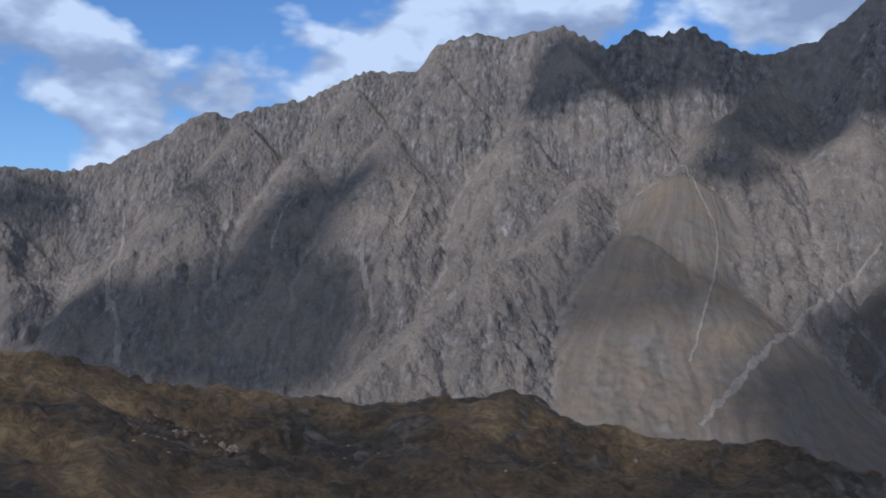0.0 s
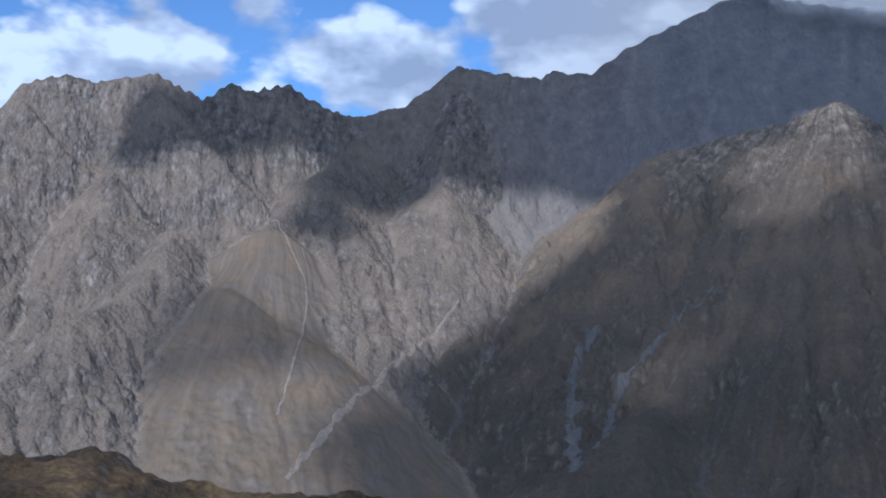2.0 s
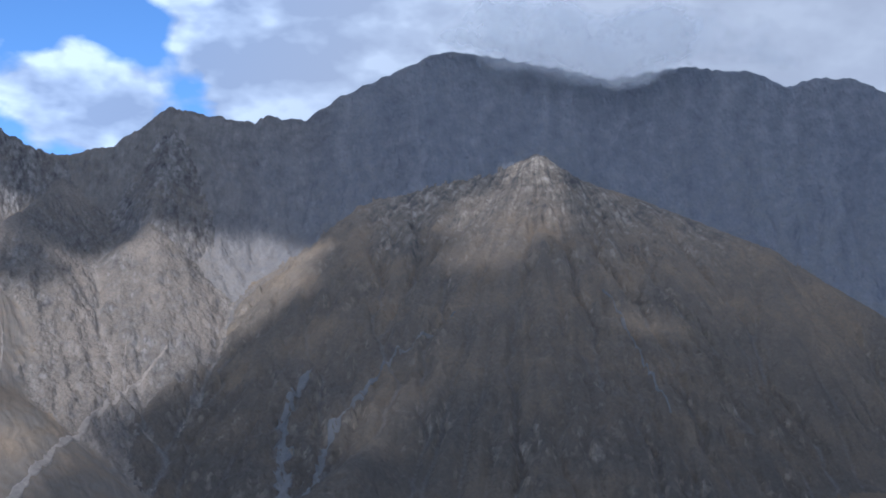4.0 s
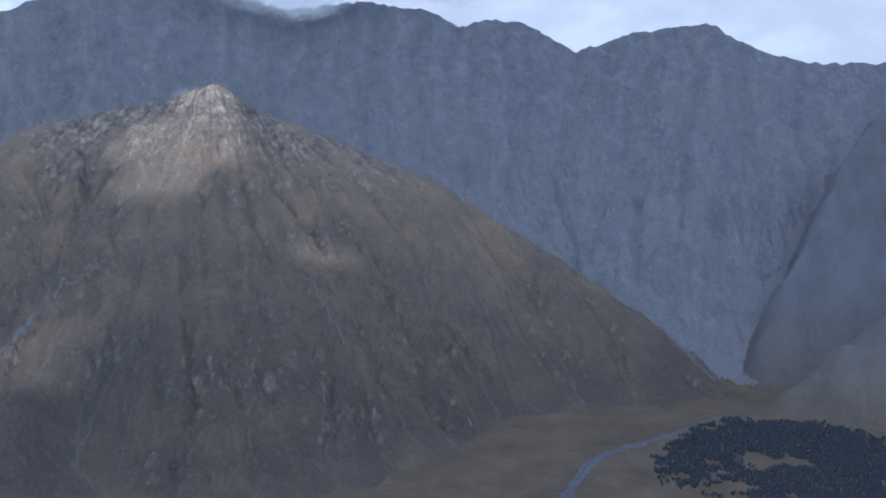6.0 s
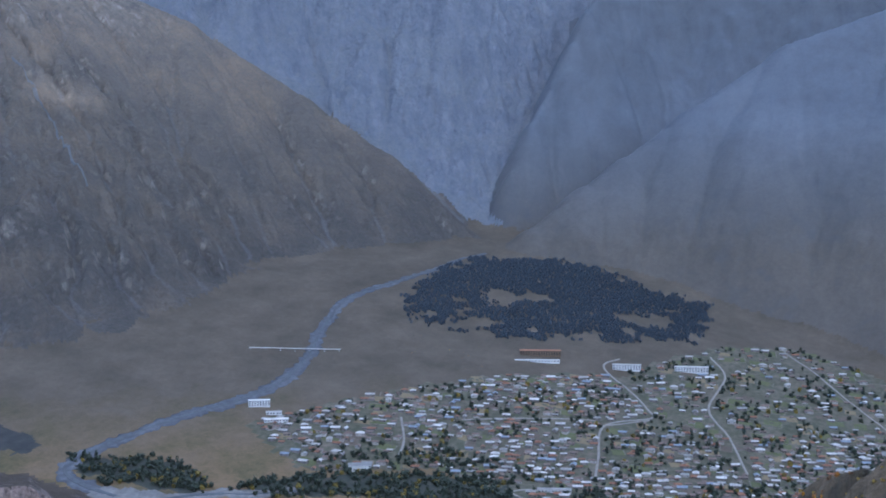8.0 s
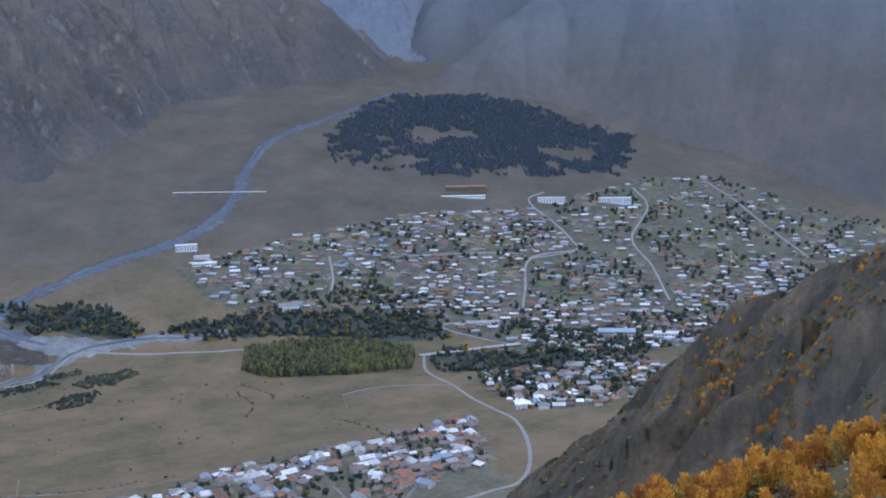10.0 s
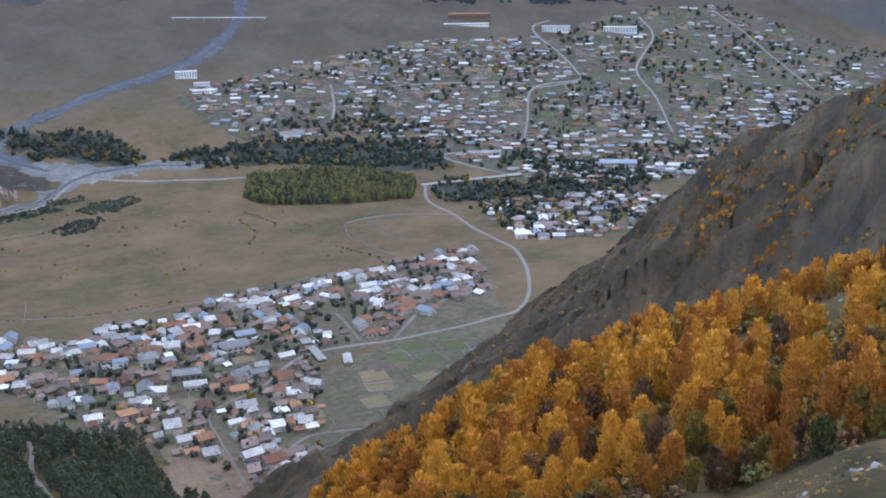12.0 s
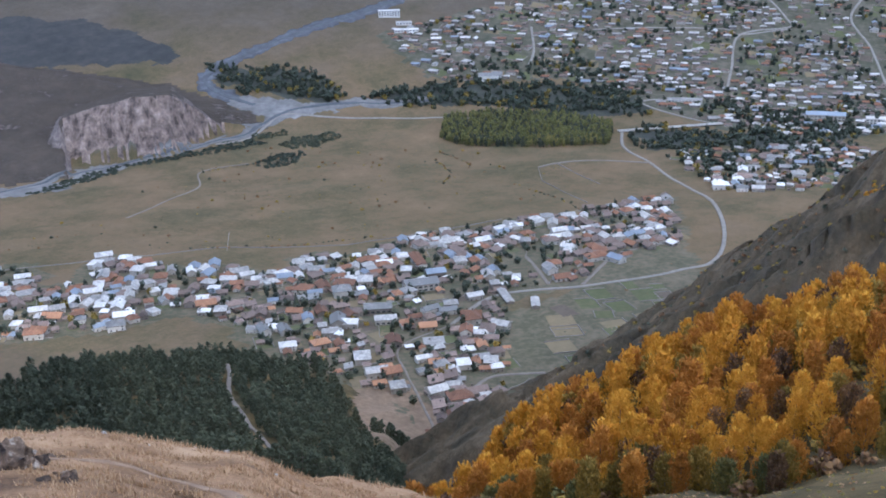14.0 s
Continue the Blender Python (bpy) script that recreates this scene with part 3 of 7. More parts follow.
SLATE = [(0.27, (0.075, 0.071, 0.070)), (0.42, (0.135, 0.126, 0.118)), (0.56, (0.195, 0.182, 0.168)), (0.74, (0.33, 0.31, 0.285))]
# slate of the far wall, its blue is distance haze in the colour
HAZE_SLATE = [(0.3, (0.112, 0.122, 0.15)), (0.5, (0.168, 0.179, 0.208)), (0.7, (0.25, 0.258, 0.28))]
TIP = [(0.3, (0.06, 0.058, 0.06)), (0.43, (0.12, 0.112, 0.106)), (0.53, (0.26, 0.225, 0.18)), (0.63, (0.44, 0.40, 0.35)), (0.75, (0.56, 0.53, 0.49))]
OCHRE = [(0.3, (0.105, 0.098, 0.09)), (0.5, (0.18, 0.152, 0.12)), (0.68, (0.27, 0.205, 0.135))]
# the gorge mountain's rock, blued with haze in its colour
HAZE_ROCK = [(0.3, (0.085, 0.09, 0.102)), (0.7, (0.135, 0.138, 0.146))]
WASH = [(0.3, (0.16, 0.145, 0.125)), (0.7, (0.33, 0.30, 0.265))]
# a cooler, darker WASH for the far wall and the pyramid
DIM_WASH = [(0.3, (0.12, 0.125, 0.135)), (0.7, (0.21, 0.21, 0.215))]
LAND = {
    "meadow": land_material("meadow", [(0.33, (0.052, 0.053, 0.026)), (0.43, (0.105, 0.088, 0.042)), (0.52, (0.160, 0.115, 0.060)), (0.61, (0.200, 0.138, 0.075)), (0.74, (0.275, 0.205, 0.125))], SLATE, (0.2, 0.55), 110, 18, 1.2, upland=(40.0, 130.0, [(0.3, (0.058, 0.05, 0.036)), (0.5, (0.102, 0.084, 0.06)), (0.68, (0.15, 0.12, 0.086))])),
    "hill": land_material("hill_turf", [(0.38, (0.03, 0.026, 0.009)), (0.46, (0.072, 0.056, 0.02)), (0.54, (0.12, 0.088, 0.034)), (0.63, (0.2, 0.142, 0.06))], SLATE, (-0.1, 0.3), 16, 2.5, 0.9),
    "knoll": land_material("dry_grass_ground", [(0.38, (0.085, 0.05, 0.026)), (0.47, (0.22, 0.13, 0.064)), (0.55, (0.36, 0.225, 0.118)), (0.66, (0.50, 0.345, 0.20))], SLATE, (-0.4, 0.1), 1.5, 0.3, 0.16),
    "north": land_material("ridge_turf", [(0.38, (0.016, 0.015, 0.011)), (0.47, (0.045, 0.035, 0.022)), (0.55, (0.115, 0.08, 0.041)), (0.64, (0.25, 0.178, 0.088))], [(0.36, (0.022, 0.02, 0.018)), (0.5, (0.075, 0.068, 0.058)), (0.64, (0.21, 0.19, 0.165))], (0.62, 0.9), 34, 8, 4.0, (0.2, 0.2, 0.05), cracks=2.6),
    "bluff": land_material("bluff_earth", [(0.3, (0.042, 0.034, 0.026)), (0.5, (0.074, 0.059, 0.044)), (0.7, (0.12, 0.095, 0.07))], [(0.3, (0.10, 0.08, 0.072)), (0.45, (0.19, 0.155, 0.138)), (0.55, (0.30, 0.245, 0.215)), (0.7, (0.46, 0.38, 0.33))], (0.74, 0.86), 40, 9, 8.0, (0.16, 0.16, 0.008)),
    # dark gaps between the cliff's flutes are shading put into colour streaks
    "cliff": land_material("cliff_earth", [(0.3, (0.13, 0.10, 0.08)), (0.6, (0.22, 0.175, 0.14))], [(0.39, (0.085, 0.066, 0.056)), (0.46, (0.19, 0.146, 0.122)), (0.54, (0.32, 0.245, 0.20)), (0.64, (0.52, 0.41, 0.34))], (1.2, 1.5), 60, 14, 9.0, (0.085, 0.085, 0.006), weigh=(0.2, 1.3)),
    "spur": land_material("spur_turf", [(0.36, (0.03, 0.026, 0.017)), (0.46, (0.072, 0.058, 0.034)), (0.55, (0.125, 0.095, 0.056)), (0.66, (0.205, 0.152, 0.092))], [(0.36, (0.034, 0.031, 0.028)), (0.5, (0.082, 0.072, 0.06)), (0.64, (0.16, 0.135, 0.108))], (0.2, 0.66), 45, 14, 7.0, apex=(1477.0, 260.0, 110.0, 80.0), smooth=0.2, weigh=(0.8, 0.5)),
    "range": land_material("range_rock", [(0.34, (0.066, 0.062, 0.056)), (0.45, (0.122, 0.109, 0.094)), (0.55, (0.172, 0.15, 0.127)), (0.68, (0.24, 0.21, 0.18))], [(0.36, (0.046, 0.046, 0.05)), (0.44, (0.105, 0.10, 0.10)), (0.53, (0.176, 0.168, 0.163)), (0.61, (0.27, 0.256, 0.245)), (0.72, (0.41, 0.39, 0.37))], (0.28, 0.76), 170, 34, 15.0, cracks=11.0, blocks=0.1, apex=(0.0, 0.0, 150.0, 120.0), smooth=0.45, weigh=(0.95, 0.10), washed=(0.42, 0.72, 0.6, WASH)),
    "back": land_material("hazed_wall_rock", [(0.3, (0.115, 0.098, 0.08)), (0.5, (0.17, 0.145, 0.118)), (0.7, (0.22, 0.19, 0.155))], SLATE, (0.4, 0.9), 330, 48, 14.0, apex=(0.0, 0.0, 90.0, 420.0), weigh=(0.9, 0.12), cracks=13.0, blocks=0.06, washed=(0.4, 0.8, 0.4, DIM_WASH), shift=((0.866, -0.5, 0.0), -900.0, 100.0, HAZE_SLATE, [(0.3, (0.125, 0.134, 0.15)), (0.7, (0.195, 0.199, 0.203))])),
    "cone": land_material("cone_turf", [(0.32, (0.062, 0.055, 0.04)), (0.45, (0.108, 0.09, 0.066)), (0.56, (0.155, 0.125, 0.092)), (0.7, (0.225, 0.18, 0.135))], SLATE, (0.45, 0.95), 110, 26, 13.0, weigh=(0.6, 0.55), washed=(0.45, 0.8, 0.4, WASH), apex=(760.0, 4000.0, 34.0, 300.0), smooth=0.3),
    "pyramid": land_material("pyramid_turf", [(0.3, (0.05, 0.048, 0.046)), (0.5, (0.088, 0.079, 0.067)), (0.7, (0.155, 0.126, 0.092))], TIP, (0.0, 0.58), 200, 44, 15.0, apex=(2700.0, 3660.0, 34.0, 420.0), smooth=0.3, cracks=12.0, blocks=0.08, high=(950.0, 1420.0), upland=(420.0, 1150.0, OCHRE), weigh=(0.5, 0.4), washed=(0.45, 0.8, 0.45, DIM_WASH)),
    # turf goes bluer and paler with height: haze put into the colour
    "south": land_material("south_turf", [(0.3, (0.074, 0.067, 0.058)), (0.5, (0.105, 0.093, 0.077)), (0.7, (0.148, 0.127, 0.102))], HAZE_ROCK, (0.0, 0.7), 220, 60, 8.0, apex=(5200.0, 1700.0, 40.0, 650.0), smooth=0.3, high=(900.0, 1600.0), upland=(380.0, 760.0, [(0.3, (0.096, 0.106, 0.126)), (0.7, (0.165, 0.174, 0.193))]), weigh=(0.35, 0.4)),
}
M = {
    "road": simple("worn_asphalt_and_dust", [(0.3, (0.19, 0.172, 0.15)), (0.7, (0.34, 0.31, 0.27))], 6.0),
    "lane": simple("gravel_lane", [(0.3, (0.16, 0.135, 0.11)), (0.7, (0.27, 0.235, 0.195))], 5.0),
    "gravel": simple("river_gravel", [(0.25, (0.10, 0.096, 0.09)), (0.5, (0.17, 0.163, 0.152)), (0.75, (0.30, 0.288, 0.27))], 9.0, relief=0.5),
    "stream_stones": simple("grey_stream_stones", [(0.25, (0.065, 0.067, 0.074)), (0.5, (0.105, 0.108, 0.119)), (0.75, (0.20, 0.203, 0.215))], 14.0, relief=0.5),
    "scree": simple("pale_scree", [(0.25, (0.14, 0.125, 0.11)), (0.5, (0.215, 0.193, 0.168)), (0.75, (0.33, 0.295, 0.255))], 12.0, relief=1.0),
    "old_scree": simple("weathered_scree", [(0.3, (0.10, 0.103, 0.108)), (0.5, (0.135, 0.136, 0.14)), (0.7, (0.185, 0.182, 0.178))], 20.0, relief=2.0, stretch=(1.0, 1.0, 0.2)),
    "water": simple("glacial_water", [(0.3, (0.075, 0.08, 0.086)), (0.7, (0.14, 0.147, 0.155))], 8.0, rough=0.75, spec=0.12, relief=0.15),
    "stone": simple("lichened_stone", [(0.36, (0.022, 0.018, 0.015)), (0.45, (0.09, 0.062, 0.042)), (0.54, (0.17, 0.12, 0.08)), (0.62, (0.42, 0.365, 0.30)), (0.7, (0.2, 0.15, 0.105))], 0.11, per_thing=0.15, relief=0.05),
    "pale_stone": simple("pale_stone", [(0.25, (0.25, 0.235, 0.21)), (0.75, (0.55, 0.52, 0.48))], 0.4, per_thing=0.2, relief=0.05),
    "tin": simple("galvanised_roof", [(0.2, (0.19, 0.187, 0.18)), (0.42, (0.36, 0.338, 0.305)), (0.58, (0.59, 0.56, 0.515)), (0.78, (0.86, 0.84, 0.79))], 2.5, 0.45, 0.4, 0.1, per_thing=0.75, per_island=0.35),
    "rust": simple("rusted_roof", [(0.2, (0.12, 0.068, 0.046)), (0.5, (0.25, 0.128, 0.074)), (0.8, (0.44, 0.235, 0.125))], 2.0, 0.75, per_thing=0.6),
    "brown": simple("brown_tile_roof", [(0.2, (0.10, 0.078, 0.066)), (0.5, (0.20, 0.15, 0.122)), (0.8, (0.33, 0.245, 0.20))], 1.6, 0.8, per_thing=0.5),
    "blue": simple("blue_grey_roof", [(0.2, (0.15, 0.17, 0.205)), (0.8, (0.33, 0.37, 0.42))], 2.0, 0.5, per_thing=0.5),
    "plaster": simple("weathered_plaster", [(0.2, (0.26, 0.235, 0.20)), (0.5, (0.44, 0.41, 0.36)), (0.8, (0.66, 0.63, 0.58))], 2.2, per_thing=0.6),
    "white": simple("white_plaster", [(0.2, (0.50, 0.48, 0.44)), (0.8, (0.76, 0.74, 0.70))], 3.0),
    "masonry": simple("rubble_masonry", [(0.2, (0.12, 0.105, 0.09)), (0.5, (0.22, 0.195, 0.17)), (0.8, (0.35, 0.315, 0.28))], 0.7, per_thing=0.3, relief=0.05),
    "glass": simple("window_glass", [(0.3, (0.02, 0.025, 0.03)), (0.7, (0.05, 0.06, 0.07))], 1.0, 0.12, 0.6),
    "wood": simple("weathered_wood", [(0.2, (0.08, 0.055, 0.035)), (0.8, (0.22, 0.16, 0.10))], 0.5),
    "steel": simple("pale_painted_steel", [(0.2, (0.45, 0.46, 0.47)), (0.8, (0.66, 0.66, 0.66))], 2.0, 0.5),
    "bark": simple("grey_bark", [(0.2, (0.08, 0.065, 0.05)), (0.8, (0.24, 0.21, 0.18))], 0.3),
    "gold": simple("golden_leaves", [(0.1, (0.40, 0.19, 0.018)), (0.45, (0.64, 0.325, 0.025)), (0.8, (0.80, 0.48, 0.05))], 1.5, 0.7, per_thing=0.35, per_island=0.3),
    "orange": simple("orange_leaves", [(0.1, (0.22, 0.09, 0.018)), (0.45, (0.42, 0.18, 0.024)), (0.8, (0.58, 0.28, 0.04))], 1.5, 0.7, per_thing=0.35, per_island=0.3),
    "olive": simple("turning_leaves", [(0.1, (0.095, 0.085, 0.022)), (0.45, (0.22, 0.165, 0.034)), (0.8, (0.38, 0.25, 0.045))], 1.5, 0.7, per_thing=0.35, per_island=0.3),
    "russet": simple("bare_russet_twigs", [(0.1, (0.09, 0.055, 0.035)), (0.45, (0.17, 0.10, 0.05)), (0.8, (0.28, 0.16, 0.06))], 1.5, 0.8, per_thing=0.3, per_island=0.5),
    "pine": simple("pine_needles", [(0.1, (0.046, 0.053, 0.036)), (0.5, (0.076, 0.086, 0.053)), (0.85, (0.115, 0.122, 0.07))], 2.0, 0.8, 0.15, per_thing=0.2, per_island=0.15),
    # far needles bluer than the near pines: haze put into their colour
    "hazed_pine": simple("hazed_pine_needles", [(0.1, (0.058, 0.07, 0.086)), (0.5, (0.074, 0.088, 0.106)), (0.85, (0.095, 0.11, 0.122))], 4.0, 0.85, 0.1, per_island=0.12),
    "leaf": simple("dark_summer_leaves", [(0.1, (0.036, 0.045, 0.035)), (0.5, (0.062, 0.072, 0.048)), (0.85, (0.105, 0.11, 0.06))], 2.0, 0.75, per_thing=0.4, per_island=0.4),
    "yellowing": simple("yellowing_leaves", [(0.1, (0.075, 0.085, 0.035)), (0.5, (0.16, 0.155, 0.05)), (0.85, (0.29, 0.235, 0.065))], 2.0, 0.75, per_thing=0.4, per_island=0.4),
    "straw": simple("dry_grass_blades", [(0.1, (0.20, 0.12, 0.06)), (0.5, (0.38, 0.245, 0.13)), (0.85, (0.54, 0.39, 0.235))], 1.5, 0.8, per_island=0.5),
    "trodden": simple("trodden_earth", [(0.3, (0.19, 0.13, 0.085)), (0.5, (0.28, 0.19, 0.12)), (0.7, (0.39, 0.275, 0.175))], 0.2),
    "soil": simple("dug_soil", [(0.2, (0.08, 0.062, 0.045)), (0.8, (0.17, 0.135, 0.10))], 5.0),
    "stubble": simple("cut_grass_plot", [(0.2, (0.15, 0.12, 0.065)), (0.8, (0.27, 0.21, 0.12))], 6.0),
    "yards": simple("grazed_green_yards", [(0.25, (0.058, 0.064, 0.036)), (0.45, (0.10, 0.095, 0.054)), (0.55, (0.15, 0.124, 0.078)), (0.8, (0.22, 0.176, 0.125))], 7.0),
    "brush_floor": simple("dark_brushwood_floor", [(0.3, (0.036, 0.04, 0.034)), (0.5, (0.055, 0.058, 0.046)), (0.7, (0.085, 0.08, 0.06))], 9.0, relief=1.5),
    "dark_ground": simple("dark_terrace_ground", [(0.3, (0.036, 0.037, 0.036)), (0.5, (0.054, 0.053, 0.05)), (0.7, (0.085, 0.078, 0.068))], 24.0, relief=2.5),
    "bare_earth": simple("bare_tan_earth", [(0.3, (0.13, 0.092, 0.058)), (0.5, (0.22, 0.155, 0.098)), (0.7, (0.31, 0.225, 0.145))], 5.0, relief=0.6),
    "flat_gravel": simple("pale_gravel_flats", [(0.25, (0.10, 0.096, 0.09)), (0.45, (0.17, 0.162, 0.152)), (0.6, (0.25, 0.24, 0.225)), (0.75, (0.40, 0.385, 0.36))], 16.0, relief=0.4),
    "town_ground": simple("trodden_town_ground", [(0.3, (0.056, 0.063, 0.038)), (0.45, (0.088, 0.088, 0.054)), (0.55, (0.13, 0.114, 0.08)), (0.72, (0.20, 0.165, 0.128))], 14.0),
    "garden": simple("green_plot", [(0.2, (0.07, 0.085, 0.035)), (0.5, (0.11, 0.115, 0.05)), (0.8, (0.17, 0.15, 0.075))], 7.0),
}
# ---- the land ----
LAND_LOOK = {
    FLOOR: ("ground", "meadow", "dry autumn meadow on the flat valley floor", "ground"),
    HILLSIDE: ("hillside", "hill", "steep grassy hillside below the viewpoint", "hillside"),
    KNOLL: ("knoll", "knoll", "straw-coloured dry grass on the near knoll", "ground"),
    NORTH_RIDGE: ("near_ridge", "north", "dark brown grassy ridge with rock ledges", "ridge"),
    BLUFF_PART: ("bluff", "bluff", "pale eroded earth bluff above the river", "cliff"),
    CLIFF: ("cliff_face", "cliff", "steep fluted pinkish earth cliff above the river", "cliff"),
    SPUR: ("spur", "spur", "brown gullied spur above the village", "hillside"),
    RANGE: ("mountain_range", "range", "grey jagged rock range with scree gullies", "mountain"),
    CONE_PART: ("grassy_cone", "cone", "smooth brown grassy cone below the range", "mountain"),
    PYRAMID: ("pyramid_peak", "pyramid", "dark pyramid-shaped mountain with a rocky tip", "mountain"),
    BACK: ("far_mountain_wall", "back", "mountain wall behind the pyramid, blue-grey with haze put in its colour", "mountain"),
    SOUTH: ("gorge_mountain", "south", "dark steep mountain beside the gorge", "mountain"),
}


def raw_mesh(name, verts, faces, mats, pick=None, smooth=False):
    """A mesh from arrays: vertices (n, 3), faces (m, k) all with k corners, and the material number of each face."""
    me = bpy.data.meshes.new(name)
    verts, faces = np.asarray(verts, float), np.asarray(faces, int)
    k = faces.shape[1]
    me.vertices.add(len(verts))
    me.vertices.foreach_set("co", verts.ravel())
    me.loops.add(faces.size)
    me.loops.foreach_set("vertex_index", faces.ravel())
    me.polygons.add(len(faces))
    me.polygons.foreach_set("loop_start", np.arange(0, faces.size, k))
    me.polygons.foreach_set("loop_total", np.full(len(faces), k))
    if pick is not None:
        me.polygons.foreach_set("material_index", np.asarray(pick, int))
    me.polygons.foreach_set("use_smooth", np.full(len(faces), smooth))
    me.update()
    me.validate()
    for m in mats:
        me.materials.append(m)
    return me


def build_land():
    n, m = GX.shape
    verts = np.stack([GX, GY, GZ], -1).reshape(-1, 3)
    idx = np.arange(n * m).reshape(n, m)
    nxt = np.roll(idx, -1, 1)
    quads = np.stack([idx[:-1], nxt[:-1], nxt[1:], idx[1:]], -1).reshape(-1, 4)[:, ::-1]
    kinds = GPART[:-1].reshape(-1)
    for kind, (name, look_name, label, category) in LAND_LOOK.items():
        q = quads[kinds == kind]
        used, inv = np.unique(q, return_inverse=True)
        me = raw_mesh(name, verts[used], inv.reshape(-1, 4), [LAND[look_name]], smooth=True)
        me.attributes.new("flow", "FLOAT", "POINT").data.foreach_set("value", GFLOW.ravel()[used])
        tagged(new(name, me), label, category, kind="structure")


build_land()


# ---- helpers for things ----
def part(name, bm, mat, parent=None, label=""):
    me = bpy.data.meshes.new(name)
    bm.normal_update()
    bm.to_mesh(me)
    bm.free()
    me.materials.append(mat)
    ob = new(name, me)
    ob.parent = parent
    if label:
        ob["label"] = label
    return ob


def root(name, label, category, group=""):
    return tagged(new(name), label, category, group)


def box(bm, x0, x1, y0, y1, z0, z1, turn=None):
    v = [bm.verts.new(p) for p in ((x0, y0, z0), (x1, y0, z0), (x1, y1, z0), (x0, y1, z0), (x0, y0, z1), (x1, y0, z1), (x1, y1, z1), (x0, y1, z1))]
    for f in ((3, 2, 1, 0), (4, 5, 6, 7), (0, 1, 5, 4), (1, 2, 6, 5), (2, 3, 7, 6), (3, 0, 4, 7)):
        bm.faces.new([v[i] for i in f])
    if turn is not None:
        bmesh.ops.transform(bm, matrix=turn, verts=v)
    return v


def inside(x, y, poly):
    """Whether points lie inside a polygon of the plan."""
    x, y = np.asarray(x, float), np.asarray(y, float)
    hit = np.zeros(x.shape, bool)
    for (ax, ay), (bx, by) in zip(poly, poly[1:] + poly[:1]):
        if ay == by:
            continue
        hit ^= ((ay > y) != (by > y)) & (x < (bx - ax) * (y - ay) / (by - ay) + ax)
    return hit


def scatter(poly, gap, seed, avoid=(), jitter=0.42, clear=8.0):
    """Points over a polygon on a shaken grid, off the lines given."""
    rng = np.random.RandomState(seed)
    p = np.array(poly, float)
    xs, ys = np.meshgrid(np.arange(p[:, 0].min(), p[:, 0].max(), gap), np.arange(p[:, 1].min(), p[:, 1].max(), gap))
    xs[1::2] += gap / 2
    x = (xs + rng.uniform(-jitter, jitter, xs.shape) * gap).ravel()
    y = (ys + rng.uniform(-jitter, jitter, ys.shape) * gap).ravel()
    keep = inside(x, y, poly)
    for line in avoid:
        keep &= line_gap(x, y, line) > clear
    return x[keep], y[keep]


def line_gap(x, y, line):
    best = np.full(np.shape(x), 1e9)
    for (ax, ay), (bx, by) in zip(line, line[1:]):
        dx, dy = bx - ax, by - ay
        f = np.clip(((x - ax) * dx + (y - ay) * dy) / max(dx * dx + dy * dy, 1e-6), 0, 1)
        best = np.minimum(best, np.hypot(x - ax - f * dx, y - ay - f * dy))
    return best


def rounded(line, step):
    """A smooth curve through the points of a line, in even steps."""
    p = np.array(line, float)
    q = np.vstack([2 * p[0] - p[1], p, 2 * p[-1] - p[-2]])
    out = []
    for i in range(1, len(q) - 2):
        n = max(2, int(np.hypot(*(q[i + 1] - q[i])) / step))
        t = (np.arange(n) / n)[:, None]
        out.append(0.5 * (2 * q[i] + (q[i + 1] - q[i - 1]) * t + (2 * q[i - 1] - 5 * q[i] + 4 * q[i + 1] - q[i + 2]) * t ** 2 + (3 * q[i] - q[i - 1] - 3 * q[i + 1] + q[i + 2]) * t ** 3))
    return np.vstack(out + [p[-1:]])


def ribbon(name, line, width, mat, label, category, lift=0.5, step=6.0, ragged=0.0, seed=0, across=4, sink=None):
    """A strip laid on the land, with skirts that go into it."""
    c = rounded(line, step)
    d = np.gradient(c, axis=0)
    d /= np.maximum(np.hypot(d[:, 0], d[:, 1])[:, None], 1e-6)
    side = np.stack([-d[:, 1], d[:, 0]], -1)
    rng = np.random.RandomState(seed)
    w = np.array(width if isinstance(width, tuple) else (width, width), float)
    half = np.interp(np.linspace(0, 1, len(c)), np.linspace(0, 1, len(w)), w) / 2
    left = half * (1 + ragged * fractal(np.arange(len(c)) / 3.0, np.full(len(c), seed + 0.5), 3))
    right = half * (1 + ragged * fractal(np.arange(len(c)) / 3.0, np.full(len(c), seed + 40.5), 3))
    rows = []
    for f in np.linspace(-1, 1, across + 1):
        p = c + side * (np.where(f < 0, left, right) * f)[:, None]
        z = land(p[:, 0], p[:, 1]) + lift
        rows.append(np.column_stack([p, z]))
    low_l, low_r = rows[0].copy(), rows[-1].copy()
    low_l[:, 2] -= lift + 1.5
    low_r[:, 2] -= lift + 1.5
    rows = [low_l] + rows + [low_r]
    v = np.stack(rows, 1)
    n, m = v.shape[:2]
    idx = np.arange(n * m).reshape(n, m)
    q = np.stack([idx[:-1, :-1], idx[:-1, 1:], idx[1:, 1:], idx[1:, :-1]], -1).reshape(-1, 4)[:, ::-1]
    return tagged(new(name, raw_mesh(name, v.reshape(-1, 3), q, [mat], smooth=True)), label, category, kind="structure")


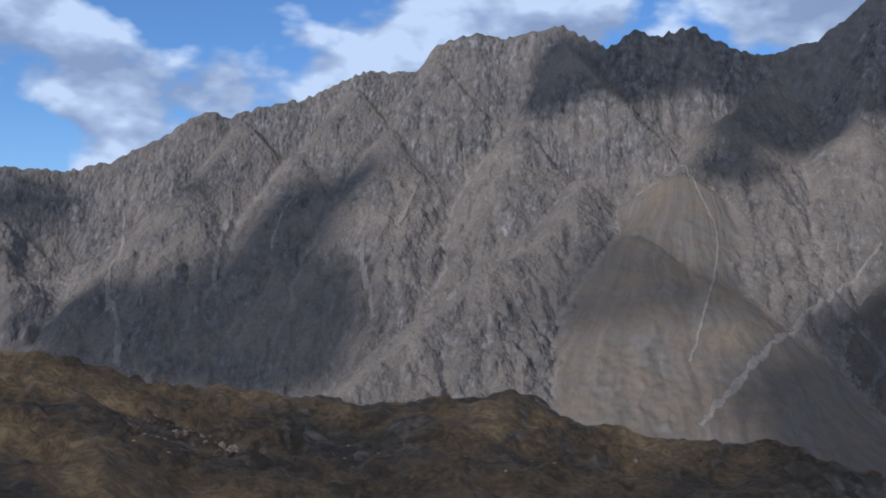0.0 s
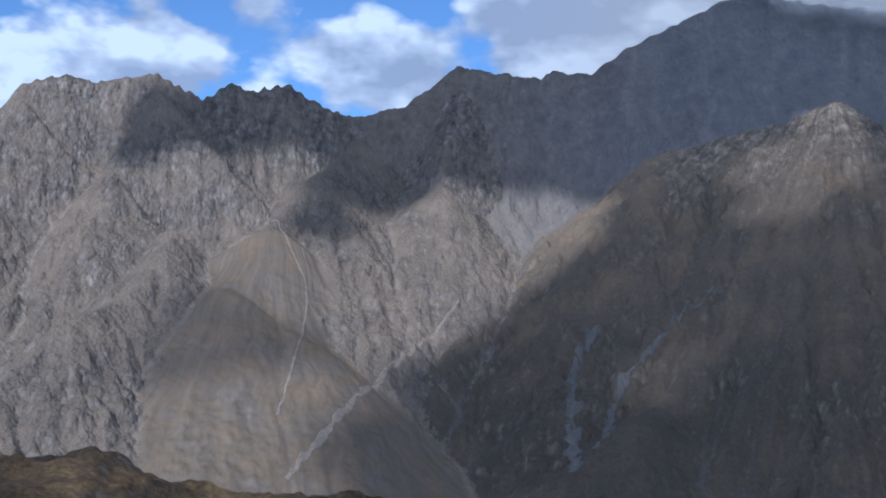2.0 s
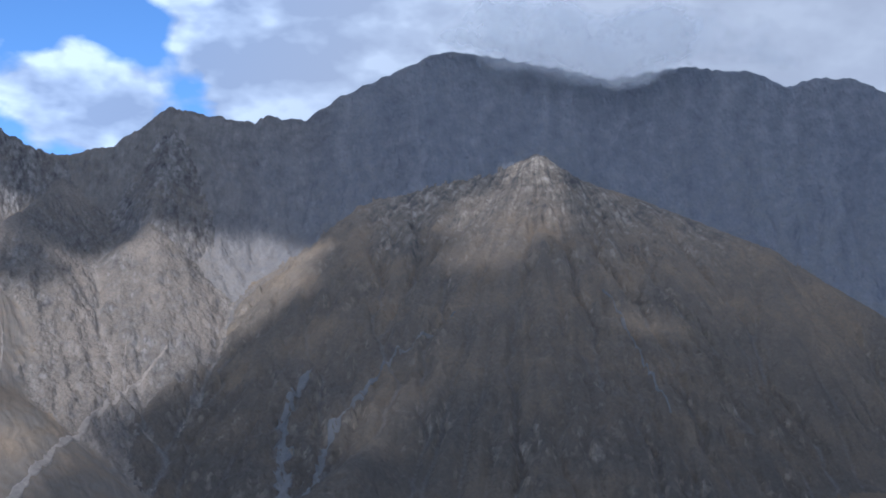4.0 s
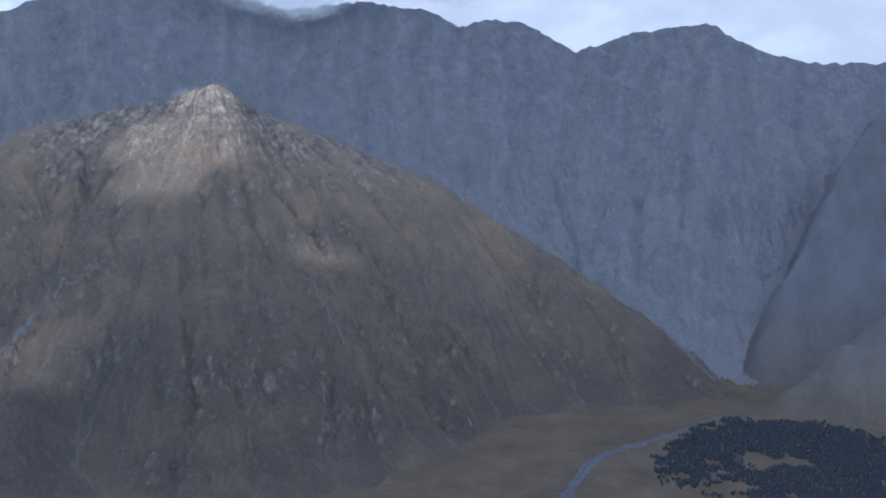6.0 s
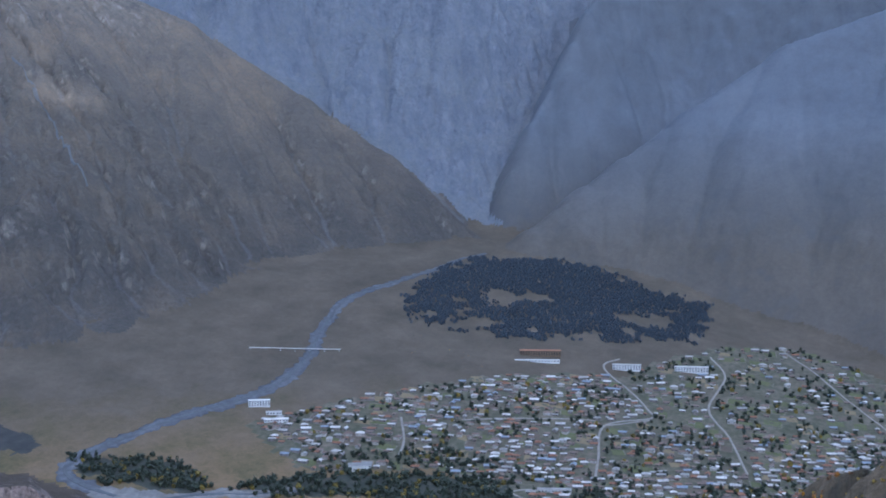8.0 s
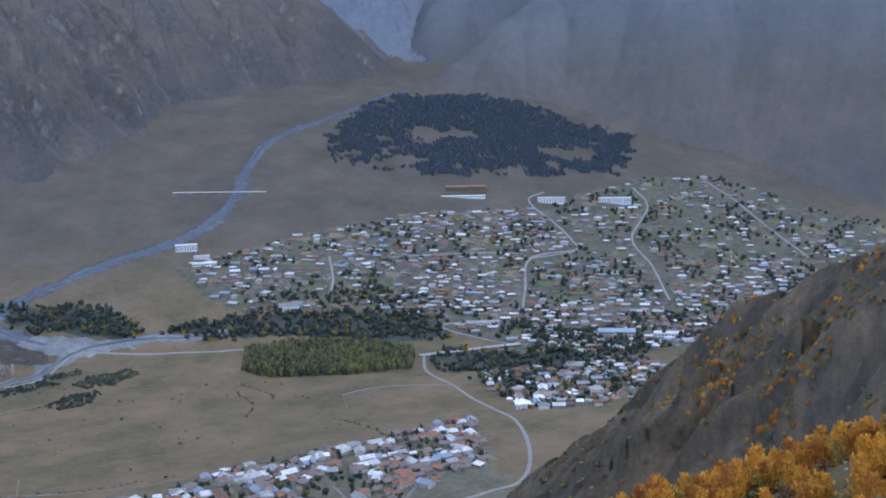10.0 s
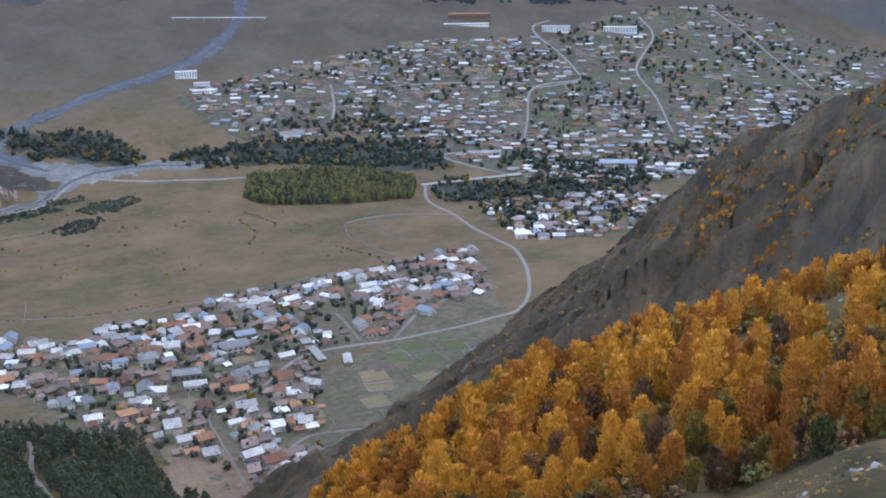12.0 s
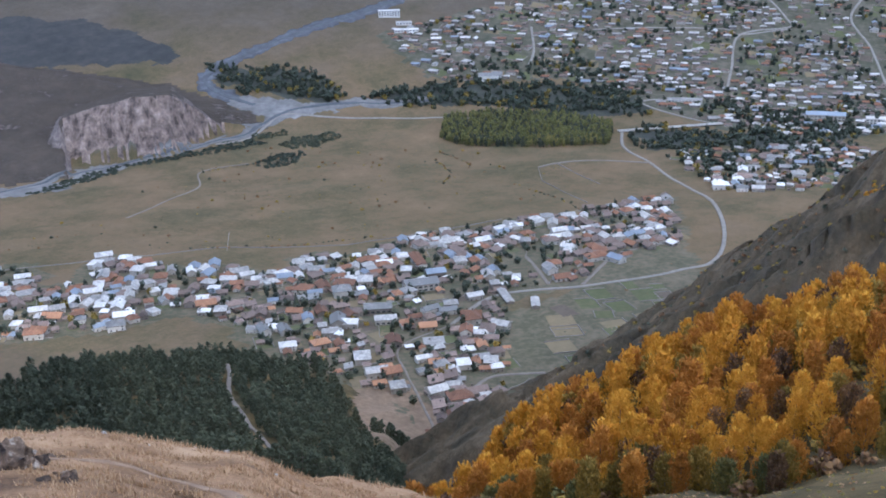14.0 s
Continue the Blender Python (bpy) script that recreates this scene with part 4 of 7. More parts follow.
def strew(name, templates, spots, label, category):
    """Many alike things joined into one: templates are (verts, faces, material numbers, materials); spots are x, y, z, turn, scale."""
    mats, verts, faces, picks, base = [], [], [], [], 0
    rng = np.random.RandomState(len(spots))
    offsets = []
    for t in templates:
        offsets.append(len(mats))
        mats += t[3]
    for x, y, z, turn, size in spots:
        k = rng.randint(len(templates))
        tv, tf, tp, _ = templates[k]
        c, s = math.cos(turn), math.sin(turn)
        v = tv * size
        verts.append(np.column_stack([x + v[:, 0] * c - v[:, 1] * s, y + v[:, 0] * s + v[:, 1] * c, z + v[:, 2]]))
        faces.append(tf + base)
        picks.append(tp + offsets[k])
        base += len(tv)
    me = raw_mesh(name, np.vstack(verts), np.vstack(faces), mats, np.concatenate(picks))
    return tagged(new(name, me), label, category, kind="stuff")
# ---- roads and water ----
ROADS = {
    "valley_road": ([(1690, 928), (1607, 877), (1539, 797), (1477, 730), (1421, 661), (1372, 619), (1289, 568), (1213, 534), (1150, 520), (1110, 535), (1068, 548), (1000, 589), (963, 626), (923, 647), (842, 635)], 6.0, "road", "pale asphalt road winding into the village"),
    "field_track": ([(1440, 925), (1469, 912), (1516, 868), (1539, 797)], 6.0, "lane", "gravel track across the meadow edge"),
    "highway": ([(1690, 1045), (1640, 1140), (1596, 1208), (1546, 1277), (1486, 1361), (1443, 1438), (1330, 1403), (1275, 1423)], 6.0, "road", "straight pale road along the gravel flats"),
    "hairpin_road": ([(1815, 819), (1833, 901), (1846, 961), (1857, 983), (1880, 969), (1897, 945)], 5.5, "road", "asphalt hairpin road climbing into town"),
    "hill_street": ([(2013, 1312), (1927, 1250), (1861, 1219)], 6.0, "road", "straight pale street between houses"),
    "cross_street": ([(2083, 1214), (2157, 1130), (2244, 1015), (2237, 977), (2323, 909)], 5.5, "road", "pale street across the upper town"),
    "upper_street": ([(2594, 1098), (2531, 1109), (2447, 1016), (2362, 936), (2327, 916), (2233, 976), (2095, 927), (2012, 896)], 6.0, "road", "winding pale street up to the school"),
    "south_street": ([(2746, 936), (2646, 868), (2452, 838), (2338, 756), (2194, 675)], 6.0, "road", "winding pale street through the southern town"),
    "edge_street": ([(2900, 809), (2811, 709), (2685, 600), (2572, 496)], 6.0, "road", "straight pale street at the town's edge"),
    "west_lane": ([(1062, 698), (988, 621)], 5.0, "lane", "gravel lane beside a green plot"),
    "garden_lane": ([(1005, 591), (1110, 615), (1156, 609)], 5.0, "lane", "gravel lane among village gardens"),
    "lower_lane": ([(736, 536), (767, 535), (800, 505)], 4.5, "lane", "gravel lane past walled plots"),
    "village_street": ([(842, 635), (770, 640), (730, 600), (703, 567), (640, 490)], 2.8, "lane", "worn village street between close houses"),
    "forest_trail": ([(445, 503), (428, 482), (405, 458), (380, 424), (358, 390), (338, 358), (320, 335)], 3.0, "lane", "pale eroded footpath through the pines"),
    "meadow_path": ([(1230, 1304), (1160, 1330), (1100, 1270), (1010, 1240), (930, 1215)], 3.0, "lane", "faint trodden path across the meadow"),
}
for name, (line, width, mat, label) in ROADS.items():
    ribbon(name, line, 0.8 * width, M[mat], label, "road" if mat == "road" else "path", lift=0.9 if width > 5.5 else 0.7, step=7.0, ragged=0.25 if mat == "lane" else 0.08, seed=len(name))
ROAD_LINES = [v[0] for v in ROADS.values()]

TRIB = [(3047, 1700), (2937, 1719), (2810, 1722), (2684, 1741), (2471, 1768), (2297, 1716), (2152, 1646), (1990, 1600), (1865, 1608), (1740, 1640), (1572, 1658), (1470, 1650), (1440, 1590), (1440, 1500)]
GRAVEL = [(1640, 1280), (1587, 1330), (1540, 1385), (1471, 1438), (1401, 1437), (1334, 1421), (1288, 1436), (1199, 1444), (1116, 1474), (1041, 1483), (977, 1477), (928, 1483), (862, 1464), (760, 1470)]
ribbon("stream_bed", TRIB, (12, 20, 26, 30, 34, 32, 34), M["stream_stones"], "grey stony bed of the side stream", "riverbed", lift=0.5, step=5, ragged=0.7, seed=3)
ribbon("stream", TRIB, (4, 5, 6, 7, 8, 8), M["water"], "blue-grey glacial stream in a stony bed", "stream", lift=0.95, step=9, ragged=1.3, seed=5)
ribbon("river_gravel", GRAVEL, (22, 34, 36, 26, 15, 14, 17, 26, 34), M["gravel"], "pale gravel flats along the river", "riverbed", lift=0.45, step=9, ragged=1.0, seed=8)
ribbon("river", GRAVEL, (5, 6, 6, 5, 4.5, 4.5, 5, 6), M["water"], "grey-blue river braiding over gravel", "river", lift=0.95, step=9, ragged=1.3, seed=9)

GULLIES = [
    ([(-981, 3768), (-935, 3578), (-927, 3414), (-873, 3313), (-850, 3263), (-830, 3174)], (4, 10, 16, 14), "scree"), ([(-657, 3779), (-642, 3711), (-650, 3590), (-642, 3475), (-620, 3414)], (4, 12, 14, 8), "scree"),
    ([(-1151, 3637), (-1150, 3519), (-1087, 3362), (-1100, 3233)], (4, 9, 11), "scree"), ([(-231, 3591), (-232, 3526), (-197, 3409), (-183, 3336)], (6, 16, 14, 8), "scree"), ([(-84, 3800), (-105, 3701), (-134, 3633)], (4, 9), "scree"),
    ([(54, 3956), (83, 3826)], (4, 10), "scree"), ([(-453, 3752), (-488, 3649), (-497, 3560)], (3, 7), "scree"),
    ([(704, 4076), (743, 3649), (772, 3469), (694, 3191), (599, 2945)], (3, 5, 6), "scree"), ([(1125, 3501), (1071, 3329)], (3, 8), "scree"), ([(1234, 3455), (1076, 3328), (908, 3161), (726, 2909), (586, 2754)], (5, 14, 18, 14), "scree"),
    ([(1537, 3142), (1434, 3044), (1357, 2901), (1246, 2637)], (12, 30, 34, 22), "old_scree"), ([(1788, 3071), (1635, 2984), (1478, 2887), (1302, 2666)], (7, 18, 16), "old_scree"), ([(1966, 3053), (1849, 3049), (1777, 3050)], (5, 10), "old_scree"),
    ([(2352, 2843), (2336, 2721), (2260, 2538), (2219, 2401)], (4, 9, 6), "old_scree"),
]
for k, (line, width, look_name) in enumerate(GULLIES):
    ribbon("scree_gully", line, width, M[look_name], "pale scree gully running down the mountainside", "scree", lift=2.2, step=7, ragged=1.6, seed=60 + k, across=6)


def road_bridge():
    a, b = Vector((1690, 928, 0)), Vector((1815, 819, 0))
    a.z, b.z = float(land(a.x, a.y)) + 2.2, float(land(b.x, b.y)) + 2.2
    mid, span = (a + b) / 2, (b - a)
    it = root("road_bridge", "long pale concrete road bridge over the river gorge", "bridge")
    it.matrix_world = Matrix.Translation(mid) @ Matrix.Rotation(math.atan2(span.y, span.x), 4, "Z")
    half = span.length / 2 + 6
    bm = bmesh.new()
    box(bm, -half, half, -4.2, 4.2, -0.9, 0.0)
    part("deck", bm, M["road"], it)
    for s in (-1, 1):
        bm = bmesh.new()
        box(bm, -half, half, s * 4.0 - 0.15, s * 4.0 + 0.15, 0.0, 1.0)
        part("parapet", bm, M["white"], it)
    for x in (-48, -16, 16, 48):
        bm = bmesh.new()
        box(bm, x - 0.9, x + 0.9, -3.2, 3.2, -14, -0.9)
        part("pier", bm, M["plaster"], it)


def pipe_bridge():
    a, b = Vector((2092, 1764, 0)), Vector((2212, 1602, 0))
    a.z, b.z = float(land(a.x, a.y)) + 5.0, float(land(b.x, b.y)) + 5.0
    span = b - a
    it = root("pipe_bridge", "long thin white pipe bridge across the stream bed", "bridge")
    it.matrix_world = Matrix.Translation((a + b) / 2) @ span.to_track_quat("X", "Z").to_matrix().to_4x4()
    half = span.length / 2
    bm = bmesh.new()
    bmesh.ops.create_cone(bm, cap_ends=True, segments=10, radius1=0.8, radius2=0.8, depth=2 * half, matrix=Matrix.Rotation(radians(90), 4, "Y"))
    part("pipe", bm, M["white"], it)
    for k in range(7):
        x = -half + 4 + k * (2 * half - 8) / 6
        bm = bmesh.new()
        box(bm, x - 0.35, x + 0.35, -0.5, 0.5, -9, -0.6)
        part("support", bm, M["steel"], it)


road_bridge()
pipe_bridge()

# ---- houses ----
VILLAGE = [(600, 1130), (712, 1162), (734, 1146), (702, 1078), (733, 1031), (800, 1106), (814, 1066), (825, 1014), (855, 952), (852, 900), (897, 895), (947, 912), (959, 864), (1023, 861), (1082, 849), (1115, 815), (1171, 794), (1279, 739), (1379, 688), (1206, 578), (1132, 603), (1031, 600), (938, 640), (880, 597), (800, 545), (720, 480), (627, 455), (603, 461), (681, 552), (692, 595), (691, 630), (702, 691), (703, 749), (729, 793), (731, 839), (742, 898), (704, 903), (654, 898), (635, 943), (603, 938), (560, 970)]
TOWN = [(1815, 1529), (1909, 1479), (2104, 1395), (2345, 1258), (2510, 1061), (2829, 932), (2945, 773), (2864, 565), (2874, 393), (2600, 330), (2300, 300), (2050, 420), (1890, 580), (1800, 697), (1815, 829), (1873, 987), (1867, 1146), (1720, 1301), (1734, 1375)]
TOWN_EDGE = [(2362, 911), (2549, 1149), (2890, 984), (3045, 786), (2935, 363), (2682, 418), (2372, 708)]
TOWN_SOUTH = [(1625, 796), (1714, 700), (1814, 607), (1700, 480), (1560, 500), (1466, 600), (1450, 650), (1558, 762)]


def house_pieces(w, l, h, style, roof_mat, wall_mat):
    """The parts of a house: name, bmesh, material."""
    rise = {"gable": 0.26, "hip": 0.24, "shed": 0.16}[style] * w
    o = 0.8
    wall = bmesh.new()
    box(wall, -w / 2, w / 2, -l / 2, l / 2, -3.0, h)
    if style == "gable":
        for s in (-1, 1):
            y = s * l / 2
            a = [wall.verts.new(p) for p in ((-w / 2, y, h), (w / 2, y, h), (0, y, h + rise), (-w / 2, y - s * 0.3, h), (w / 2, y - s * 0.3, h), (0, y - s * 0.3, h + rise))]
            for f in ((0, 1, 2), (3, 5, 4), (0, 2, 5, 3), (1, 4, 5, 2)):
                wall.faces.new([a[i] for i in f])
    roof = bmesh.new()
    e = h - o * rise / (w / 2)
    if style == "gable":
        prof = [(-w / 2 - o, e), (0, h + rise), (w / 2 + o, e), (w / 2 + o, e + 0.3), (0, h + rise + 0.32), (-w / 2 - o, e + 0.3)]
        a = [[roof.verts.new((x, y, z)) for x, z in prof] for y in (-l / 2 - o, l / 2 + o)]
        for i in range(6):
            j = (i + 1) % 6
            roof.faces.new((a[0][i], a[0][j], a[1][j], a[1][i]))
        for k in (0, 1):
            for f in ((0, 1, 4, 5), (1, 2, 3, 4)):
                roof.faces.new([a[k][i] for i in (f if k else f[::-1])])
    elif style == "hip":
        ry = max(l / 2 - w / 2, 0.6)
        pts = [(-w / 2 - o, -l / 2 - o, e), (w / 2 + o, -l / 2 - o, e), (w / 2 + o, l / 2 + o, e), (-w / 2 - o, l / 2 + o, e)]
        low = [roof.verts.new((x, y, z)) for x, y, z in pts]
        mid = [roof.verts.new((x, y, z + 0.3)) for x, y, z in pts]
        r0, r1 = roof.verts.new((0, -ry, h + rise + 0.3)), roof.verts.new((0, ry, h + rise + 0.3))
        roof.faces.new(low[::-1])
        for i in range(4):
            j = (i + 1) % 4
            roof.faces.new((low[i], low[j], mid[j], mid[i]))
        for f in ((mid[0], mid[1], r0), (mid[1], mid[2], r1, r0), (mid[2], mid[3], r1), (mid[3], mid[0], r0, r1)):
            roof.faces.new(f)
    else:
        v = box(roof, -w / 2 - o, w / 2 + o, -l / 2 - o, l / 2 + o, h, h + 0.3)
        for q in v:
            q.co.z += (q.co.x / w + 0.5) * rise
        for s in (-1, 1):
            a = [wall.verts.new(p) for p in ((-w / 2, s * l / 2, h), (w / 2, s * l / 2, h), (w / 2, s * l / 2, h + rise), (-w / 2, s * (l / 2 - 0.3), h), (w / 2, s * (l / 2 - 0.3), h), (w / 2, s * (l / 2 - 0.3), h + rise))]
            for f in ((0, 1, 2), (3, 5, 4), (0, 2, 5, 3), (1, 4, 5, 2)):
                wall.faces.new([a[i] for i in f])
        box(wall, w / 2 - 0.3, w / 2, -l / 2, l / 2, h, h + rise)
    out = [("wall", wall, wall_mat), ("roof", roof, roof_mat)]
    chim = bmesh.new()
    box(chim, w * 0.12, w * 0.12 + 0.7, l * 0.18, l * 0.18 + 0.7, h, h + rise + 1.2)
    out.append(("chimney", chim, M["masonry"]))
    door = bmesh.new()
    box(door, -w / 2 - 0.1, -w / 2 + 0.05, -0.6, 0.6, -0.2, 2.0)
    out.append(("door", door, M["wood"]))
    spots = []
    for z in ([1.0] if h < 4.5 else [1.0, 3.9]):
        for y in (-0.32 * l, 0.32 * l):
            spots += [(-w / 2, y, z, 0), (w / 2, y, z, 0)]
        spots += [(0.22 * w, -l / 2, z, 1), (-0.22 * w, l / 2, z, 1)]
    for x, y, z, end in spots[:8]:
        win = bmesh.new()
        if end:
            box(win, x - 0.6, x + 0.6, y - 0.08, y + 0.08, z, z + 1.4)
        else:
            box(win, x - 0.08, x + 0.08, y - 0.6, y + 0.6, z, z + 1.4)
        out.append(("window", win, M["glass"]))
    return out


ROOF_WORDS = {"tin": "pale tin", "rust": "rusty red", "brown": "brown tiled", "blue": "blue-grey metal"}
KINDS = []
for style, w, l, h, roof, wall in (("hip", 12, 14, 5.6, "tin", "plaster"), ("gable", 10, 16, 5.4, "tin", "plaster"), ("gable", 9, 13, 3.6, "rust", "masonry"), ("hip", 11, 13, 5.0, "rust", "plaster"),
                                   ("shed", 8, 12, 3.2, "brown", "masonry"), ("gable", 9, 12, 3.8, "brown", "masonry"), ("hip", 12, 15, 5.2, "brown", "plaster"), ("shed", 7, 11, 3.0, "tin", "masonry"),
                                   ("gable", 10, 15, 5.0, "blue", "plaster"), ("gable", 8, 11, 3.4, "rust", "plaster"), ("hip", 10, 12, 5.5, "tin", "masonry"), ("shed", 6, 9, 2.6, "brown", "masonry")):
    KINDS.append((style, w, l, h, roof, wall))


def make_house(kind, where, turn, group):
    style, w, l, h, roof, wall = kind
    storeys = "two-storey" if h > 4.5 else "low"
    it = root("house", "%s %s house with a %s %s roof" % (storeys, "plastered" if wall == "plaster" else "stone", ROOF_WORDS[roof], style if style != "shed" else "lean-to"), "house", group)
    made = {}
    for name, bm, mat in house_pieces(w, l, h, style, M[roof], M[wall]):
        ob = part(name, bm, mat, made.get("roof") if name == "chimney" else it)
        made.setdefault(name, ob)
    it.matrix_world = Matrix.Translation(where) @ Matrix.Rotation(turn, 4, "Z")
    return it


def joined(kind):
    """A house as arrays, for the far town."""
    style, w, l, h, roof, wall = kind
    mats = [M[roof], M[wall], M["glass"], M["masonry"], M["wood"]]
    verts, faces, picks, base = [], [], [], 0
    for name, bm, mat in house_pieces(w, l, h, style, M[roof], M[wall]):
        if name in ("door", "chimney"):
            bm.free()
            continue
        bmesh.ops.triangulate(bm, faces=bm.faces[:])
        bm.verts.index_update()
        verts.append(np.array([v.co[:] for v in bm.verts]))
        faces.append(np.array([[v.index for v in f.verts] for f in bm.faces]) + base)
        picks.append(np.full(len(bm.faces), mats.index(mat)))
        base += len(verts[-1])
        bm.free()
    return np.vstack(verts), np.vstack(faces), np.concatenate(picks), mats


def place_houses():
    rng = np.random.RandomState(11)
    firsts = {}

    def put(k, x, y, turn, group):
        m = Matrix.Translation((x, y, float(land(x, y)) + 0.3)) @ Matrix.Rotation(turn, 4, "Z")
        grow = rng.choice([0.6, 0.78, 0.95, 1.12, 1.36], p=[0.26, 0.3, 0.22, 0.14, 0.08])
        if (k, group) in firsts:
            ob = copy_thing(firsts[k, group], m)
            ob.scale = (grow, grow * rng.uniform(0.85, 1.15), grow)
            return ob
        firsts[k, group] = make_house(KINDS[k], m.translation, turn, group)

    big = [(908, 724), (834, 719), (811, 690), (928, 633), (926, 599), (981, 785), (952, 739), (700, 1146)]
    x, y = scatter(VILLAGE, 13.6, 5, ROAD_LINES, 0.40, 7.0)
    keep = (rng.uniform(size=len(x)) < 0.86) & ((fractal(x / 55 + 2, y / 55, 2) > -0.27) | (np.hypot(x, y) < 920))
    for bx, by in big:
        keep &= np.hypot(x - bx, y - by) > 22
    plot = inside(x, y, [(1060, 650), (1130, 720), (1030, 740), (980, 660)]) | inside(x, y, [(870, 540), (960, 560), (1060, 600), (1000, 530), (900, 500)])
    keep &= ~plot | (rng.uniform(size=len(x)) < 0.15)
    weights = np.array([1.1, 1.0, 1.6, 1.1, 1.6, 2.2, 1.2, 0.9, 0.35, 1.3, 0.9, 1.7])
    weights /= weights.sum()
    count = 0
    rest = []
    for px, py in sorted(zip(x[keep], y[keep]), key=lambda p: math.hypot(*p)):
        turn = radians(-38) + rng.choice([0, math.pi / 2]) + rng.normal(0, 0.22) + 0.35 * float(fractal(px / 150, py / 150, 2))
        if count < 290:
            put(rng.choice(12, p=weights), px, py, turn, "houses of the near village")
            count += 1
        else:
            rest.append((px, py, float(land(px, py)) + 0.3, turn, rng.uniform(0.72, 1.2)))
    strew("village_houses", [joined(KINDS[k]) for k in (0, 1, 2, 3, 4, 5, 5, 9, 6, 7, 10, 8, 4, 1)], rest, "close village houses with tin and rusty roofs", "houses")
    far_w = np.array([1.3, 1.5, 1.0, 0.8, 0.9, 1.3, 0.9, 1.3, 0.6, 0.8, 1.2, 0.9])
    far_w /= far_w.sum()
    spots = []
    for poly, gap, seed in ((TOWN, 18.6, 21), (TOWN_SOUTH, 16.0, 22)):
        x, y = scatter(poly, gap, seed, ROAD_LINES, 0.38, 9.0)
        keep = (rng.uniform(size=len(x)) < np.where(inside(x, y, TOWN_EDGE), 0.36, 0.74) + 0.55 * fractal(x / 140, y / 140, 2))
        spots += list(zip(x[keep], y[keep]))
    spots.sort(key=lambda p: math.hypot(*p))
    rest, count = [], 0
    for px, py in spots:
        turn = radians(24) + rng.choice([0, math.pi / 2], p=[0.7, 0.3]) + rng.normal(0, 0.16)
        if count < 60:
            put(rng.choice(12, p=far_w), px, py, turn, "houses of the town")
            count += 1
        else:
            rest.append((px, py, float(land(px, py)) + 0.3, turn, rng.uniform(0.85, 1.15)))
    # the share of roof colours follows the order of these templates
    order = [0, 1, 7, 10, 1, 5, 2, 5, 8, 9, 6, 4, 7, 3, 11]
    far_kinds = [(st, w * 0.86, l * 1.05, h * 0.72, roof, "plaster" if n % 5 == 0 else "masonry") for n, (st, w, l, h, roof, wall) in enumerate(KINDS[k] for k in order)]
    strew("town_houses", [joined(k) for k in far_kinds], rest, "closely built town houses with tin and tiled roofs", "houses")
    return spots


TOWN_SPOTS = place_houses()


def block(name, x, y, turn, w, l, h, roof_mat, wall_mat, label, storeys=2, bays=8, pitched=True, rise=0.2):
    """A larger building: body, roof, rows of windows."""
    it = root(name, label, "building")
    bm = bmesh.new()
    box(bm, -w / 2, w / 2, -l / 2, l / 2, -4, h)
    part("wall", bm, M[wall_mat], it)
    bm = bmesh.new()
    if pitched:
        prof = [(-w / 2 - 0.8, h), (0, h + rise * w), (w / 2 + 0.8, h), (w / 2 + 0.8, h + 0.35), (0, h + rise * w + 0.4), (-w / 2 - 0.8, h + 0.35)]
        a = [[bm.verts.new((px, py, pz)) for px, pz in prof] for py in (-l / 2 - 0.8, l / 2 + 0.8)]
        for i in range(6):
            j = (i + 1) % 6
            bm.faces.new((a[0][i], a[0][j], a[1][j], a[1][i]))
        for k in (0, 1):
            for f in ((0, 1, 4, 5), (1, 2, 3, 4)):
                bm.faces.new([a[k][i] for i in (f if k else f[::-1])])
    else:
        box(bm, -w / 2 - 0.4, w / 2 + 0.4, -l / 2 - 0.4, l / 2 + 0.4, h, h + 0.8)
    part("roof", bm, M[roof_mat], it)
    pane = None
    for s in (-1, 1):
        for k in range(storeys):
            for j in range(bays):
                yy = -l / 2 + (j + 0.5) * l / bays
                zz = 0.9 + k * (h - 0.6) / storeys
                if pane is None:
                    bm = bmesh.new()
                    box(bm, -0.1, 0.1, -l / bays * 0.28, l / bays * 0.28, 0, min(1.7, (h / storeys) * 0.55))
                    pane = part("window", bm, M["glass"], it)
                    ob = pane
                else:
                    ob = new("window", pane.data)
                    ob.parent = it
                ob.location = (s * w / 2, yy, zz)
    it.matrix_world = Matrix.Translation((x, y, float(land(x, y)) + 0.4)) @ Matrix.Rotation(turn, 4, "Z")
    return it


